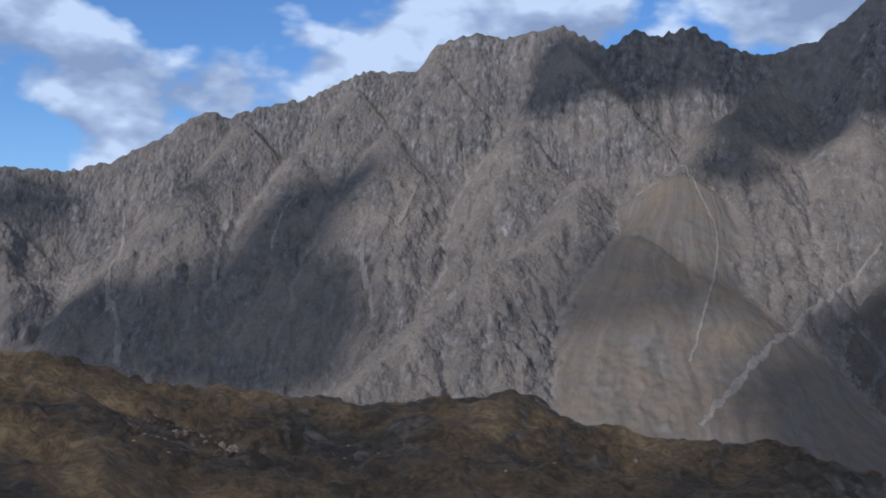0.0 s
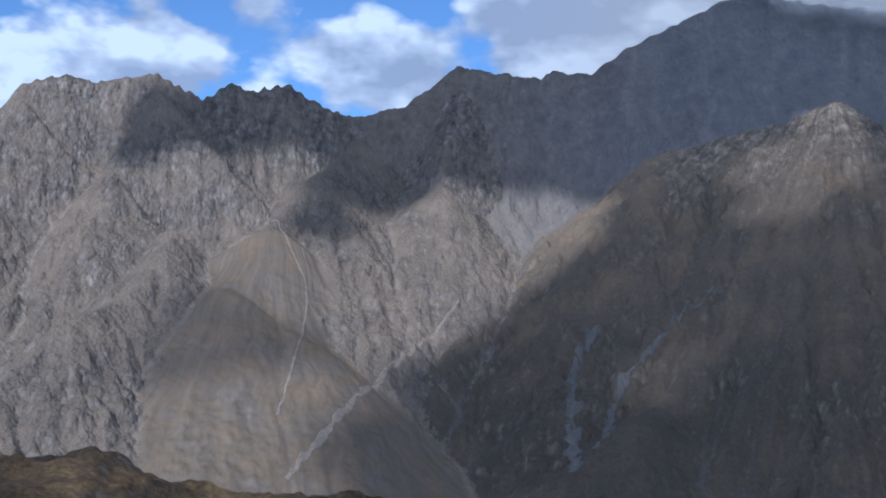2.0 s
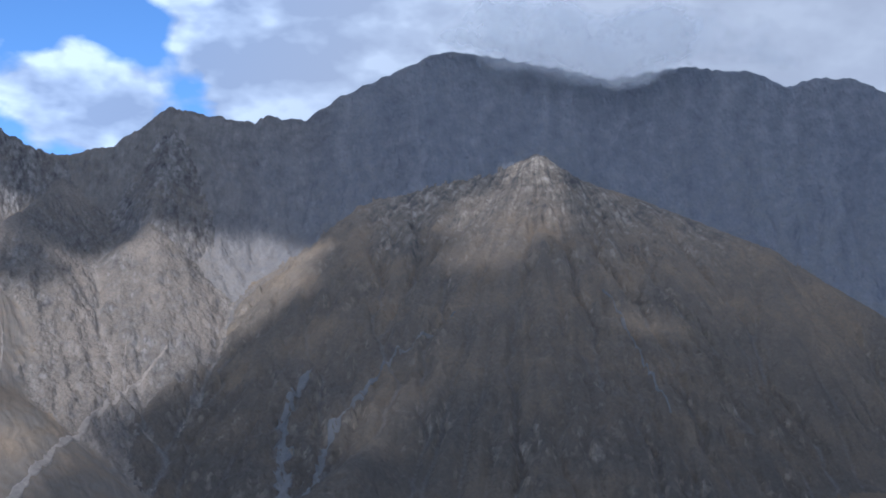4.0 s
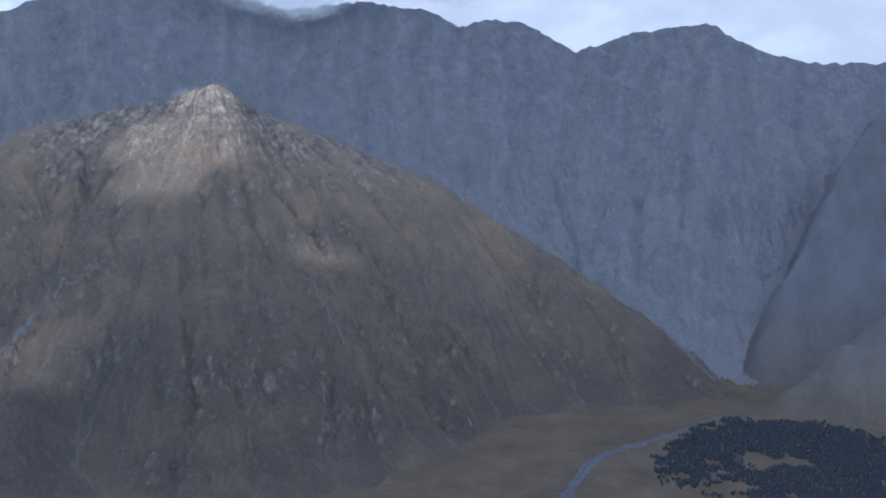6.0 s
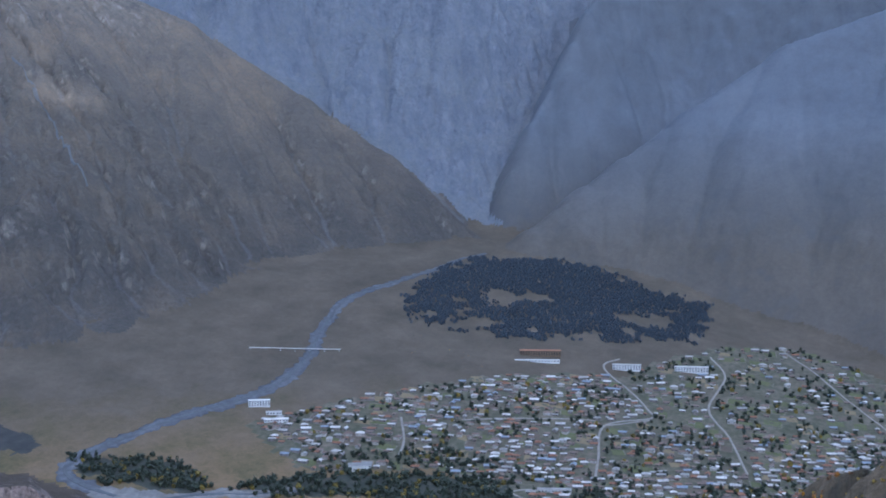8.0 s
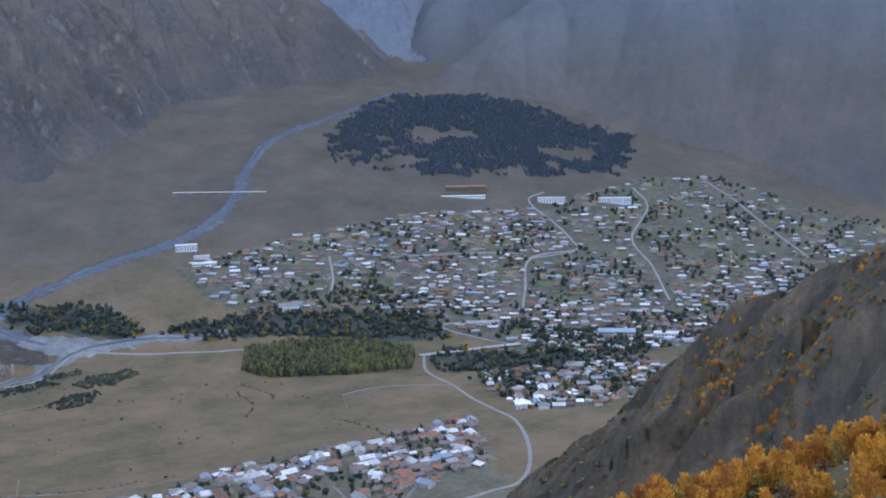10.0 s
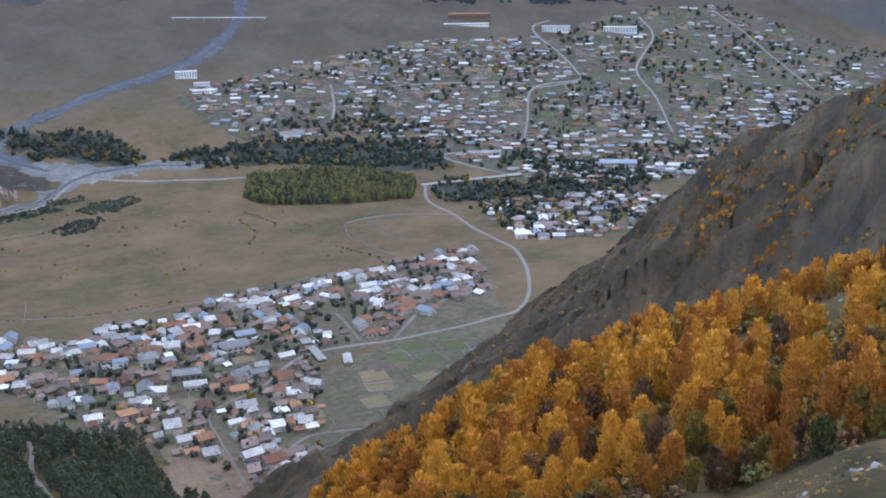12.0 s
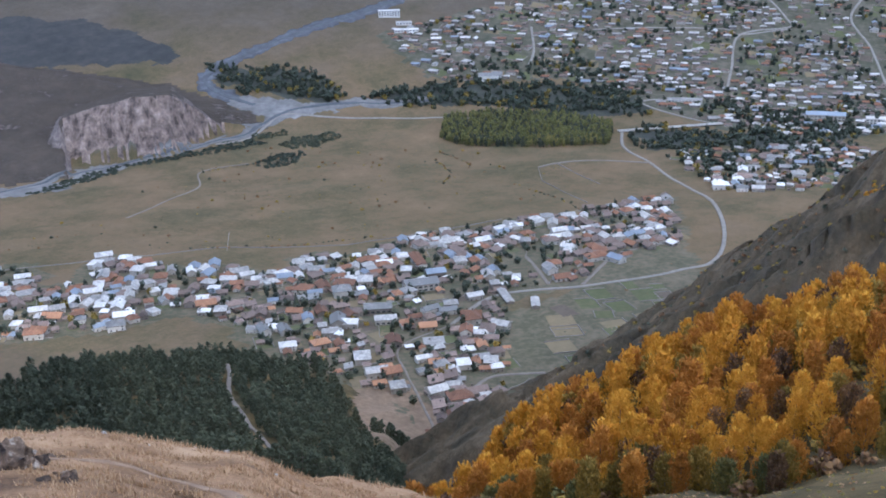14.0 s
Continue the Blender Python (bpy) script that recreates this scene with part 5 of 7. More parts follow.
for args in (("school_building", 2551, 1062, 0.43, 14, 62, 11, "plaster", "white", "long white three-storey school block", 3, 10, False),
             ("school_building", 2630, 940, 0.38, 14, 74, 11, "plaster", "white", "long white three-storey school block beside another", 3, 12, False),
             ("hotel", 2500, 1252, 0.50, 18, 92, 10, "rust", "wood", "long dark hotel with a rust-red roof below the pines", 3, 16, True, 0.12),
             ("terrace_wing", 2462, 1240, 0.51, 7, 100, 4, "tin", "white", "low white terrace wing in front of the hotel", 1, 14, False),
             ("apartment_block", 1880, 1560, 0.73, 12, 42, 11, "tin", "white", "white four-storey apartment block beside the stream", 4, 8, False),
             ("farm_shed", 1846, 1490, 0.72, 11, 46, 4, "tin", "white", "long low shed with a white roof", 1, 8, True),
             ("farm_shed", 1870, 1515, 0.72, 9, 30, 4, "tin", "white", "low white shed beside the longer one", 1, 5, True),
             ("sports_hall", 1775, 1244, 0.65, 18, 40, 9, "tin", "white", "large pale hall with a white roof among trees", 1, 6, True),
             ("museum", 1942, 690, 0.38, 20, 62, 9, "blue", "plaster", "long grey public building with blue-green roofs", 2, 10, True),
             ("market_hall", 1965, 610, 0.34, 18, 40, 8, "plaster", "plaster", "flat grey public hall in the town centre", 2, 7, False),
             ("long_terrace", 1905, 925, 0.49, 9, 58, 5, "tin", "white", "long white terrace at the hairpin road", 1, 10, True),
             ("village_shed", 928, 633, 2.45, 7, 34, 3.5, "tin", "masonry", "long low shed with a white tin roof by the road", 1, 5, True),
             ("village_shed", 926, 597, 2.2, 7, 22, 3.5, "tin", "masonry", "short low shed with a white tin roof by the road", 1, 4, True),
             ("guest_house", 908, 724, 0.95, 18, 34, 7.5, "tin", "plaster", "large guest house with a pale tin roof", 2, 6, True),
             ("barn", 834, 719, 0.75, 15, 26, 5, "tin", "masonry", "wide barn with a grey tin roof", 1, 5, True),
             ("barn", 811, 690, 0.75, 12, 20, 5, "tin", "plaster", "barn with a white and green-edged roof", 1, 4, True),
             ("row_house", 981, 785, 2.5, 11, 38, 5, "rust", "plaster", "long row house with a rusty red roof", 1, 8, True),
             ("workshop", 952, 739, 0.9, 14, 20, 6, "blue", "masonry", "workshop with a dark blue roof", 1, 4, True),
             ("greenhouse_farm", 690, 1150, 2.3, 16, 42, 5, "tin", "white", "long farm hall with a pale roof at the village edge", 1, 8, True)):
    block(*args)


# ---- the green yards that the village stands in ----
def yards(name, towns, rim_width, cell, lift, seed, label, mat="yards", near=735.0, wander=26.0, category="ground", flat=False):
    """A patch of other ground laid over the land, with a wandering edge."""
    p = np.array([q for poly in towns for q in poly], float)
    gx, gy = np.meshgrid(np.arange(p[:, 0].min() - 60, p[:, 0].max() + 60, cell), np.arange(p[:, 1].min() - 60, p[:, 1].max() + 60, cell))
    wx, wy = gx + wander * fractal(gx / (2 * wander) + seed, gy / (2 * wander), 3), gy + wander * fractal(gx / (2 * wander) + 4, gy / (2 * wander) + seed, 3)
    on = np.zeros(gx.shape, bool)
    for poly in towns:
        on |= inside(wx, wy, poly)
    if rim_width:
        on |= line_gap(wx, wy, towns[0] + towns[0][:1]) < rim_width
    on &= (np.hypot(gx, gy) > near)
    if flat:
        on &= GPART[cell_of(gx, gy)] == FLOOR
    cells = on[:-1, :-1] & on[1:, :-1] & on[:-1, 1:] & on[1:, 1:]
    n, m = gx.shape
    idx = np.arange(n * m).reshape(n, m)
    q = np.stack([idx[:-1, :-1], idx[:-1, 1:], idx[1:, 1:], idx[1:, :-1]], -1)[cells]
    v = np.column_stack([gx.ravel(), gy.ravel(), land(gx, gy).ravel() + lift])
    used, inv = np.unique(q, return_inverse=True)
    tagged(new(name, raw_mesh(name, v[used], inv.reshape(-1, 4), [M[mat]], smooth=True)), label, category, kind="structure")


GORGE_WOOD = [(1583, 1390), (1716, 1300), (1845, 1140), (1885, 1000), (1811, 950), (1734, 1061), (1672, 1192), (1585, 1308)]
BRIDGE_WOOD = [(1733, 921), (1760, 808), (1900, 690), (1920, 584), (1774, 620), (1669, 760), (1639, 803), (1600, 850)]
STREAM_WOOD = [(1503, 1695), (1540, 1618), (1608, 1529), (1580, 1420), (1528, 1395), (1482, 1504), (1462, 1598)]
TERRACE = [(1190, 1990), (1352, 2200), (1496, 2012), (1530, 1885), (1510, 1760), (1465, 1740), (1371, 1840)]
yards("gorge_brush", [GORGE_WOOD, BRIDGE_WOOD, [(1720, 1130), (1900, 1000), (1840, 930), (1700, 1040)]], 0, 7.0, 0.22, 5.0, "dark brushwood on the floor of the gorge", "brush_floor")
yards("stream_brush", [STREAM_WOOD], 0, 7.0, 0.2, 6.0, "dark brushwood beside the stream mouth", "brush_floor")
# a darker patch over the terrace beyond the river
yards("heath", [TERRACE], 0, 5.0, 0.3, 7.0, "darker ground on the terrace beyond the river", "dark_ground", wander=40.0)
yards("bare_slope", [[(512, 462), (560, 508), (620, 566), (690, 625), (722, 590), (668, 505), (600, 455), (540, 432)]], 0, 4.0, 0.25, 8.0, "bare tan earth slope beside the pines", "bare_earth", near=600.0, wander=14.0)
yards("gravel_flats", [[(1330, 1560), (1442, 1550), (1490, 1492), (1525, 1391), (1506, 1362), (1418, 1436), (1380, 1515)], [(880, 1470), (960, 1414), (1104, 1450), (1208, 1446), (1310, 1432), (1335, 1462), (1200, 1482), (1060, 1512), (930, 1525)]], 0, 6.0, 0.6, 9.0, "pale gravel flats where the streams meet", "flat_gravel", wander=18.0, category="riverbed", flat=True)
yards("yards", [VILLAGE, [(1206, 578), (1080, 480), (930, 430), (760, 420), (690, 450), (780, 537), (880, 597), (1031, 600)]], 16.0, 7.0, 0.2, 0.0, "grazed green ground between the village houses")
yards("town_yards", [TOWN], 14.0, 12.0, 0.25, 3.0, "dull green gardens and yards between the town houses", "town_ground")


# ---- gardens and field walls ----
def gardens():
    """Fenced plots between the houses, each with its own crop, and low dry-stone walls along some of their sides."""
    rng = np.random.RandomState(33)
    looks = [M["garden"], M["soil"], M["stubble"]]
    verts, faces, picks = [], [], []
    wall_v, wall_f = [], []

    def plot(x, y, turn, w, l, look_no, walls):
        c, s = math.cos(turn), math.sin(turn)
        n = 4
        gu, gv = np.meshgrid(np.linspace(-w / 2, w / 2, n + 1), np.linspace(-l / 2, l / 2, n + 1))
        px, py = x + gu * c - gv * s, y + gu * s + gv * c
        pz = land(px, py) + 0.28
        base = sum(len(v) for v in verts)
        verts.append(np.column_stack([px.ravel(), py.ravel(), pz.ravel()]))
        idx = np.arange((n + 1) ** 2).reshape(n + 1, n + 1) + base
        q = np.stack([idx[:-1, :-1], idx[:-1, 1:], idx[1:, 1:], idx[1:, :-1]], -1).reshape(-1, 4)
        faces.append(q)
        picks.append(np.full(len(q), look_no))
        for a, b in (((-1, -1), (1, -1)), ((1, -1), (1, 1)), ((1, 1), (-1, 1)), ((-1, 1), (-1, -1))):
            if rng.uniform() > walls:
                continue
            p0 = np.array((x + a[0] * w / 2 * c - a[1] * l / 2 * s, y + a[0] * w / 2 * s + a[1] * l / 2 * c))
            p1 = np.array((x + b[0] * w / 2 * c - b[1] * l / 2 * s, y + b[0] * w / 2 * s + b[1] * l / 2 * c))
            wall(p0, p1, rng.uniform(0.7, 1.3))

    def wall(p0, p1, high):
        k = max(2, int(np.hypot(*(p1 - p0)) / 4))
        t = np.linspace(0, 1, k + 1)[:, None]
        line = p0 + (p1 - p0) * t
        d = (p1 - p0) / max(np.hypot(*(p1 - p0)), 1e-6)
        side = np.array((-d[1], d[0])) * 0.4
        z = land(line[:, 0], line[:, 1])
        top = z + high + 0.25 * rng.uniform(-1, 1, k + 1)
        rows = np.stack([np.column_stack([line - side, z - 0.5]), np.column_stack([line - side * 0.7, top]), np.column_stack([line + side * 0.7, top]), np.column_stack([line + side, z - 0.5])], 1)
        base = sum(len(v) for v in wall_v)
        wall_v.append(rows.reshape(-1, 3))
        idx = np.arange(4 * (k + 1)).reshape(k + 1, 4) + base
        wall_f.append(np.concatenate([np.stack([idx[:-1, i], idx[1:, i], idx[1:, i + 1], idx[:-1, i + 1]], -1) for i in range(3)]))

    for poly, gap, chance, seed, big, walls in ((VILLAGE, 27, 0.6, 71, 1.0, 0.4), (TOWN, 38, 0.6, 72, 1.35, 0.3), (TOWN_SOUTH, 32, 0.6, 73, 1.1, 0.3), ([(860, 540), (960, 590), (1100, 560), (1180, 545), (1010, 490), (880, 470), (800, 480)], 30, 0.9, 74, 1.15, 0.55)):
        x, y = scatter(poly, gap, seed, ROAD_LINES, 0.3, 16.0)
        for px, py in zip(x, y):
            if rng.uniform() < chance:
                turn = (radians(-38) if gap in (27, 30) else radians(24)) + rng.normal(0, 0.12)
                plot(px, py, turn, rng.uniform(12, 24) * big, rng.uniform(14, 30) * big, rng.choice(3, p=[0.55, 0.2, 0.25]), walls)
    for a, b in (((1062, 698), (1130, 735)), ((988, 621), (1050, 645)), ((1440, 925), (1380, 880)), ((1380, 880), (1300, 760)), ((1469, 912), (1400, 800)), ((900, 1000), (960, 1060)), ((640, 1215), (900, 1020)), ((900, 1020), (1000, 905)), ((1000, 905), (1180, 810))):
        wall(np.array(a, float), np.array(b, float), 1.1)
    up = np.vstack(faces)
    tagged(new("garden_plots", raw_mesh("garden_plots", np.vstack(verts), up, looks, np.concatenate(picks), smooth=True)), "small green, brown and mown garden plots", "garden", kind="stuff")
    tagged(new("dry_stone_walls", raw_mesh("dry_stone_walls", np.vstack(wall_v), np.vstack(wall_f), [M["masonry"]])), "low grey dry-stone walls round the plots", "wall", kind="stuff")


gardens()
# ---- trees ----
def leafy(seed, height, radius, leaves, size, base=0.22, pointed=0.55, lumps=11, tall=1.35, bushy=False, brush=False):
    """A crown of many small leaf sprays gathered in clumps round the limbs: vertices and four-cornered faces."""
    rng = np.random.RandomState(seed)
    centres = []
    for k in range(lumps):
        f = (k + 0.5) / lumps
        z = base + (1 - base) * f
        reach = (np.sin(np.pi * min(1, (1 - f) * pointed + 0.18 + 0.27 * f)) * 0.62) * rng.uniform(0.55, 1.0) * (1 - f ** 3)
        grow = rng.uniform(0.38, 0.6) * (1.05 - 0.5 * f)
        if bushy:
            reach, grow = 0.58 * math.sin(math.pi * (0.25 + 0.6 * f)) * rng.uniform(0.7, 1.0), rng.uniform(0.42, 0.58)
            z = base + (0.86 - base) * f
        a = k * 2.4 + rng.uniform(-0.5, 0.5)
        centres.append((math.cos(a) * reach * radius, math.sin(a) * reach * radius, z * height, grow * radius))
    verts, faces = [], []
    for i in range(leaves):
        cx, cy, cz, cr = centres[rng.randint(lumps)]
        d = rng.normal(size=3)
        d /= np.linalg.norm(d)
        p = np.array((cx, cy, cz)) + d * cr * rng.uniform(0.45, 1.0) * np.array((1, 1, tall))
        if p[2] > height * 1.02:
            continue
        nrm = d * 0.8 + rng.normal(size=3) * 0.45 + (0, 0, 0.35)
        nrm /= np.linalg.norm(nrm)
        a = np.cross(nrm, rng.normal(size=3))
        a /= np.linalg.norm(a)
        if brush:
            # long sprays that point up and out
            a = np.array((d[0] * 0.55, d[1] * 0.55, 1.0)) + rng.normal(size=3) * 0.28
            a /= np.linalg.norm(a)
            nrm = np.cross(a, rng.normal(size=3))
            nrm /= np.linalg.norm(nrm)
        b = np.cross(nrm, a)
        if brush:
            a, b = a * 1.25, b * 0.75
        s = size * rng.uniform(0.6, 1.25)
        k = len(verts)
        fold = nrm * s * 0.18
        verts += [p - a * s - b * s * 0.55 + fold, p + a * s * 0.9 - b * s * 0.7 - fold, p + a * s + b * s * 0.6 + fold, p - a * s * 0.8 + b * s * 0.75 - fold]
        faces.append((k, k + 1, k + 2, k + 3))
    return np.array(verts), np.array(faces)


def stem(height, thick, seed, limbs=4):
    """A tapered trunk with a few limbs."""
    bm = bmesh.new()
    rng = random.Random(seed)

    def pole(a, b, r0, r1, n=5):
        d = (b - a)
        m = Matrix.Translation((a + b) / 2) @ d.to_track_quat("Z", "Y").to_matrix().to_4x4()
        bmesh.ops.create_cone(bm, cap_ends=True, segments=n, radius1=r0, radius2=r1, depth=d.length, matrix=m)
    top = Vector((rng.uniform(-0.3, 0.3), rng.uniform(-0.3, 0.3), height * 0.85))
    pole(Vector((0, 0, -0.6)), top, thick, thick * 0.25, 6)
    for k in range(limbs):
        f = 0.3 + 0.5 * k / limbs
        a = k * 2.3 + rng.uniform(0, 1)
        start = top * f
        pole(start, start + Vector((math.cos(a), math.sin(a), 1.1)) * height * 0.16, thick * 0.4, thick * 0.12, 4)
    return bm


def conifer(seed, height, radius, tiers=7, boughs=8):
    """Drooping tiers of boughs, each a folded spray."""
    rng = np.random.RandomState(seed)
    verts, faces = [], []
    for t in range(tiers):
        f = t / tiers
        z = height * (0.12 + 0.86 * f)
        reach = radius * (1 - f) ** 0.8 + 0.12 * radius
        for k in range(boughs if f < 0.6 else boughs - 3):
            a = k * 2 * math.pi / boughs + t * 0.9 + rng.uniform(-0.25, 0.25)
            r = reach * rng.uniform(0.75, 1.15)
            c, s = math.cos(a), math.sin(a)
            wide = r * 0.42
            n = len(verts)
            drop = r * rng.uniform(0.25, 0.5)
            verts += [np.array((0, 0, z + height * 0.10)), np.array((c * r * 0.55 - s * wide, s * r * 0.55 + c * wide, z - drop * 0.4)), np.array((c * r, s * r, z - drop)), np.array((c * r * 0.55 + s * wide, s * r * 0.55 - c * wide, z - drop * 0.4))]
            faces.append((n, n + 1, n + 2, n + 3))
    n = len(verts)
    verts += [np.array((0, 0, height)), np.array((-0.1 * radius, 0.2 * radius, height * 0.84)), np.array((0.2 * radius, -0.1 * radius, height * 0.84)), np.array((-0.15 * radius, -0.15 * radius, height * 0.85))]
    faces.append((n, n + 1, n + 2, n + 3))
    return np.array(verts), np.array(faces)


def tree_kind(name, label, crown, crown_mat, height, thick, seed, group, category="tree", crown_label=""):
    it = root(name, label, category, group)
    trunk = part("trunk", stem(height, thick, seed), M["bark"], it)
    me = raw_mesh("crown", crown[0], crown[1], [crown_mat])
    ob = new("crown", me)
    ob.parent = it
    return it


def forest(kinds, spots, things, stuff_name, stuff_label):
    """The first of the spots as trees of their own, the rest joined. kinds: (first tree, crown arrays, material, share)."""
    rng = np.random.RandomState(len(spots) + 3)
    share = np.array([k[3] for k in kinds], float)
    share /= share.sum()
    used, rest = set(), [[] for _ in kinds]
    for n, (x, y, size) in enumerate(spots):
        k = rng.choice(len(kinds), p=share)
        z, turn = float(land(x, y)) - 0.3, rng.uniform(0, 6.28)
        if n < things:
            m = Matrix.Translation((x, y, z)) @ Matrix.Rotation(turn, 4, "Z")
            if k in used:
                ob = copy_thing(kinds[k][0], m)
            else:
                ob = kinds[k][0]
                ob.matrix_basis = m
                used.add(k)
            ob.scale = (size, size, size * rng.uniform(0.9, 1.15))
        else:
            rest[k].append((x, y, z, turn, size))
    for k, spread in enumerate(rest):
        if spread:
            far = kinds[k][1] if len(kinds[k]) < 5 else kinds[k][4]
            strew(stuff_name, [(far[0], far[1], np.zeros(len(far[1]), int), [kinds[k][2]])], spread, stuff_label, "trees")
    for k in range(len(kinds)):
        if k not in used:
            kinds[k][0].matrix_basis = Matrix.Translation((*spots[0][:2], float(land(*spots[0][:2])) - 0.3))


def sector(b0, b1, r0, r1, gap, seed):
    """A shaken grid over a stretch of bearings and distances."""
    ring = [(r * math.sin(radians(b)), r * math.cos(radians(b))) for r, bs in ((r0, np.linspace(b0, b1, 15)), (r1, np.linspace(b1, b0, 15))) for b in bs]
    return scatter(ring, gap, seed)


def autumn_wood():
    kinds = []
    for k, (mat, h, rad, share, words) in enumerate((("gold", 13.0, 3.7, 3.0, "golden autumn birch with an upright crown"), ("gold", 10.5, 3.5, 2.0, "small golden birch on the slope"), ("orange", 12.0, 3.8, 2.2, "orange autumn birch among golden ones"),
                                                     ("olive", 9.0, 3.6, 1.5, "olive-green birch still turning"), ("russet", 9.5, 3.2, 0.8, "half-bare russet tree in the birch wood"), ("orange", 7.5, 2.8, 1.2, "low orange birch sapling"))):
        crown = leafy(40 + k, h, rad * 1.15, 1250 if mat != "russet" else 700, 0.25, lumps=19, tall=1.25, brush=True, pointed=0.72)
        kinds.append((tree_kind("birch_tree", words, crown, M[mat], h, 0.16, k, "trees of the autumn wood"), crown, M[mat], share, leafy(40 + k, h, rad * 1.15, 520 if mat != "russet" else 330, 0.38, lumps=19, tall=1.25, brush=True, pointed=0.72)))
    x, y = sector(50.4, 88, 168, 365, 5.6, 31)
    r, b = np.hypot(x, y), np.degrees(np.arctan2(x, y))
    rng = np.random.RandomState(4)
    low_edge = np.interp(b, [47, 56, 62, 68, 75, 80, 88], [184, 172, 170, 180, 190, 192, 186]) + 7 * fractal(x / 20, y / 20, 2)
    high_edge = np.interp(b, [50.4, 52, 54.5, 56, 70, 88], [262, 288, 325, 345, 335, 330])
    keep = (r > low_edge) & (r < high_edge) & (rng.uniform(size=len(x)) < 0.93)
    keep &= ~((np.hypot((b - 79.5) / 3.4, (r - 252) / 9) < 1))
    # the stony band that parts the wood
    keep &= ~((b > 76.2 + 1.5 * fractal(x / 15, y / 15, 2)) & (np.abs(r - 286 - 6 * fractal(x / 20, y / 20, 2)) < 13))
    spots = sorted([(px, py, rng.uniform(0.72, 1.15)) for px, py in zip(x[keep], y[keep])], key=lambda p: math.hypot(p[0], p[1]))
    edge = lambda p: float(np.interp(math.degrees(math.atan2(p[0], p[1])), [47, 56, 62, 68, 75, 80, 88], [184, 172, 170, 180, 190, 192, 186]))
    lower = [p for p in spots if math.hypot(p[0], p[1]) < edge(p) + rng.uniform(6, 34)]
    upper = [p for p in spots if p not in lower]
    dim = []
    for k, (mat, h, rad, share, words) in enumerate((("olive", 8.5, 3.0, 2.2, "dull olive birch at the wood's lower edge"), ("orange", 9.0, 3.0, 2.6, "orange birch at the wood's lower edge"), ("yellowing", 7.5, 2.9, 1.2, "dull green alder at the wood's lower edge"), ("russet", 8.0, 2.5, 1.2, "half-bare brown tree at the wood's lower edge"))):
        crown = leafy(60 + k, h, rad * 1.2, 900, 0.28, lumps=16, tall=1.2, brush=True, pointed=0.75)
        dim.append((tree_kind("birch_tree" if mat != "yellowing" else "alder_tree", words, crown, M[mat], h, 0.16, 20 + k, "trees of the autumn wood"), crown, M[mat], share, leafy(60 + k, h, rad * 1.2, 420, 0.4, lumps=16, tall=1.2, brush=True, pointed=0.75)))
    forest(dim, lower, 120, "wood_edge", "olive and brown trees at the wood's lower edge")
    spots = upper
    forest(kinds, spots, 180, "birch_wood", "golden and orange birch wood on the slope")
    # low growth that fills the gaps between the trunks
    under = leafy(76, 3.2, 2.6, 70, 0.46, base=0.05, lumps=8, tall=0.8, bushy=True)
    ux, uy = sector(50.8, 88, 174, 330, 6.4, 36)
    ur, ub = np.hypot(ux, uy), np.degrees(np.arctan2(ux, uy))
    ok = (ur > np.interp(ub, [50, 62, 75, 88], [180, 174, 190, 188])) & (ur < np.interp(ub, [50.4, 52, 54.5, 56, 70, 88], [255, 280, 318, 335, 325, 320])) & ~((ub > 76.2) & (np.abs(ur - 286) < 12)) & (rng.uniform(size=len(ux)) < 0.8)
    strew("undergrowth", [(under[0], under[1], np.zeros(len(under[1]), int), [M[m]]) for m in ("olive", "russet", "yellowing", "olive")], [(px, py, float(land(px, py)) - 0.2, a, 0.7 + 0.12 * a) for px, py, a in zip(ux[ok], uy[ok], rng.uniform(0, 6, ok.sum()))], "olive and orange undergrowth between the birches", "shrubs")
    tuft = leafy(79, 0.7, 0.9, 14, 0.34, base=0.05, lumps=5, tall=0.7, bushy=True)
    tx, ty = sector(48, 88, 70, 185, 2.3, 35)
    ok = fractal(tx / 12, ty / 12, 3) > -0.05
    strew("slope_tufts", [(tuft[0], tuft[1], np.zeros(len(tuft[1]), int), [M[m]]) for m in ("olive", "straw", "yellowing", "russet")], [(px, py, float(land(px, py)) - 0.1, a, 0.2 + 0.05 * a) for px, py, a in zip(tx[ok], ty[ok], rng.uniform(0, 6, ok.sum()))], "coarse grass tufts and low brush on the slope", "grass")
    # scattered turning shrubs on the gullied spur
    rng = np.random.RandomState(14)
    crown = leafy(77, 3.4, 2.3, 80, 0.5, base=0.1)
    shrubs = []
    for cx, cy, n, spread in ((636, 167, 40, 7), (600, 160, 80, 7), (577, 154, 90, 7), (600, 139, 34, 6), (530, 104, 40, 8), (585, 87, 34, 8), (515, 112, 40, 6), (619, 189, 40, 5), (555, 150, 70, 7), (563, 106, 30, 6)):
        for _ in range(n):
            px, py = rng.normal(cx, spread), rng.normal(cy, spread)
            shrubs.append((px, py, float(land(px, py)) - 0.3, rng.uniform(0, 6), rng.uniform(0.3, 0.8)))
    low = leafy(78, 1.9, 1.9, 20, 0.75, base=0.1, lumps=6, tall=0.9, bushy=True)
    x, y = sector(58, 87, 430, 860, 7.5, 32)
    i, j = cell_of(x, y)
    on = (GPART[i, j] == SPUR) & (fractal(x / 30, y / 30, 3) > -0.12)
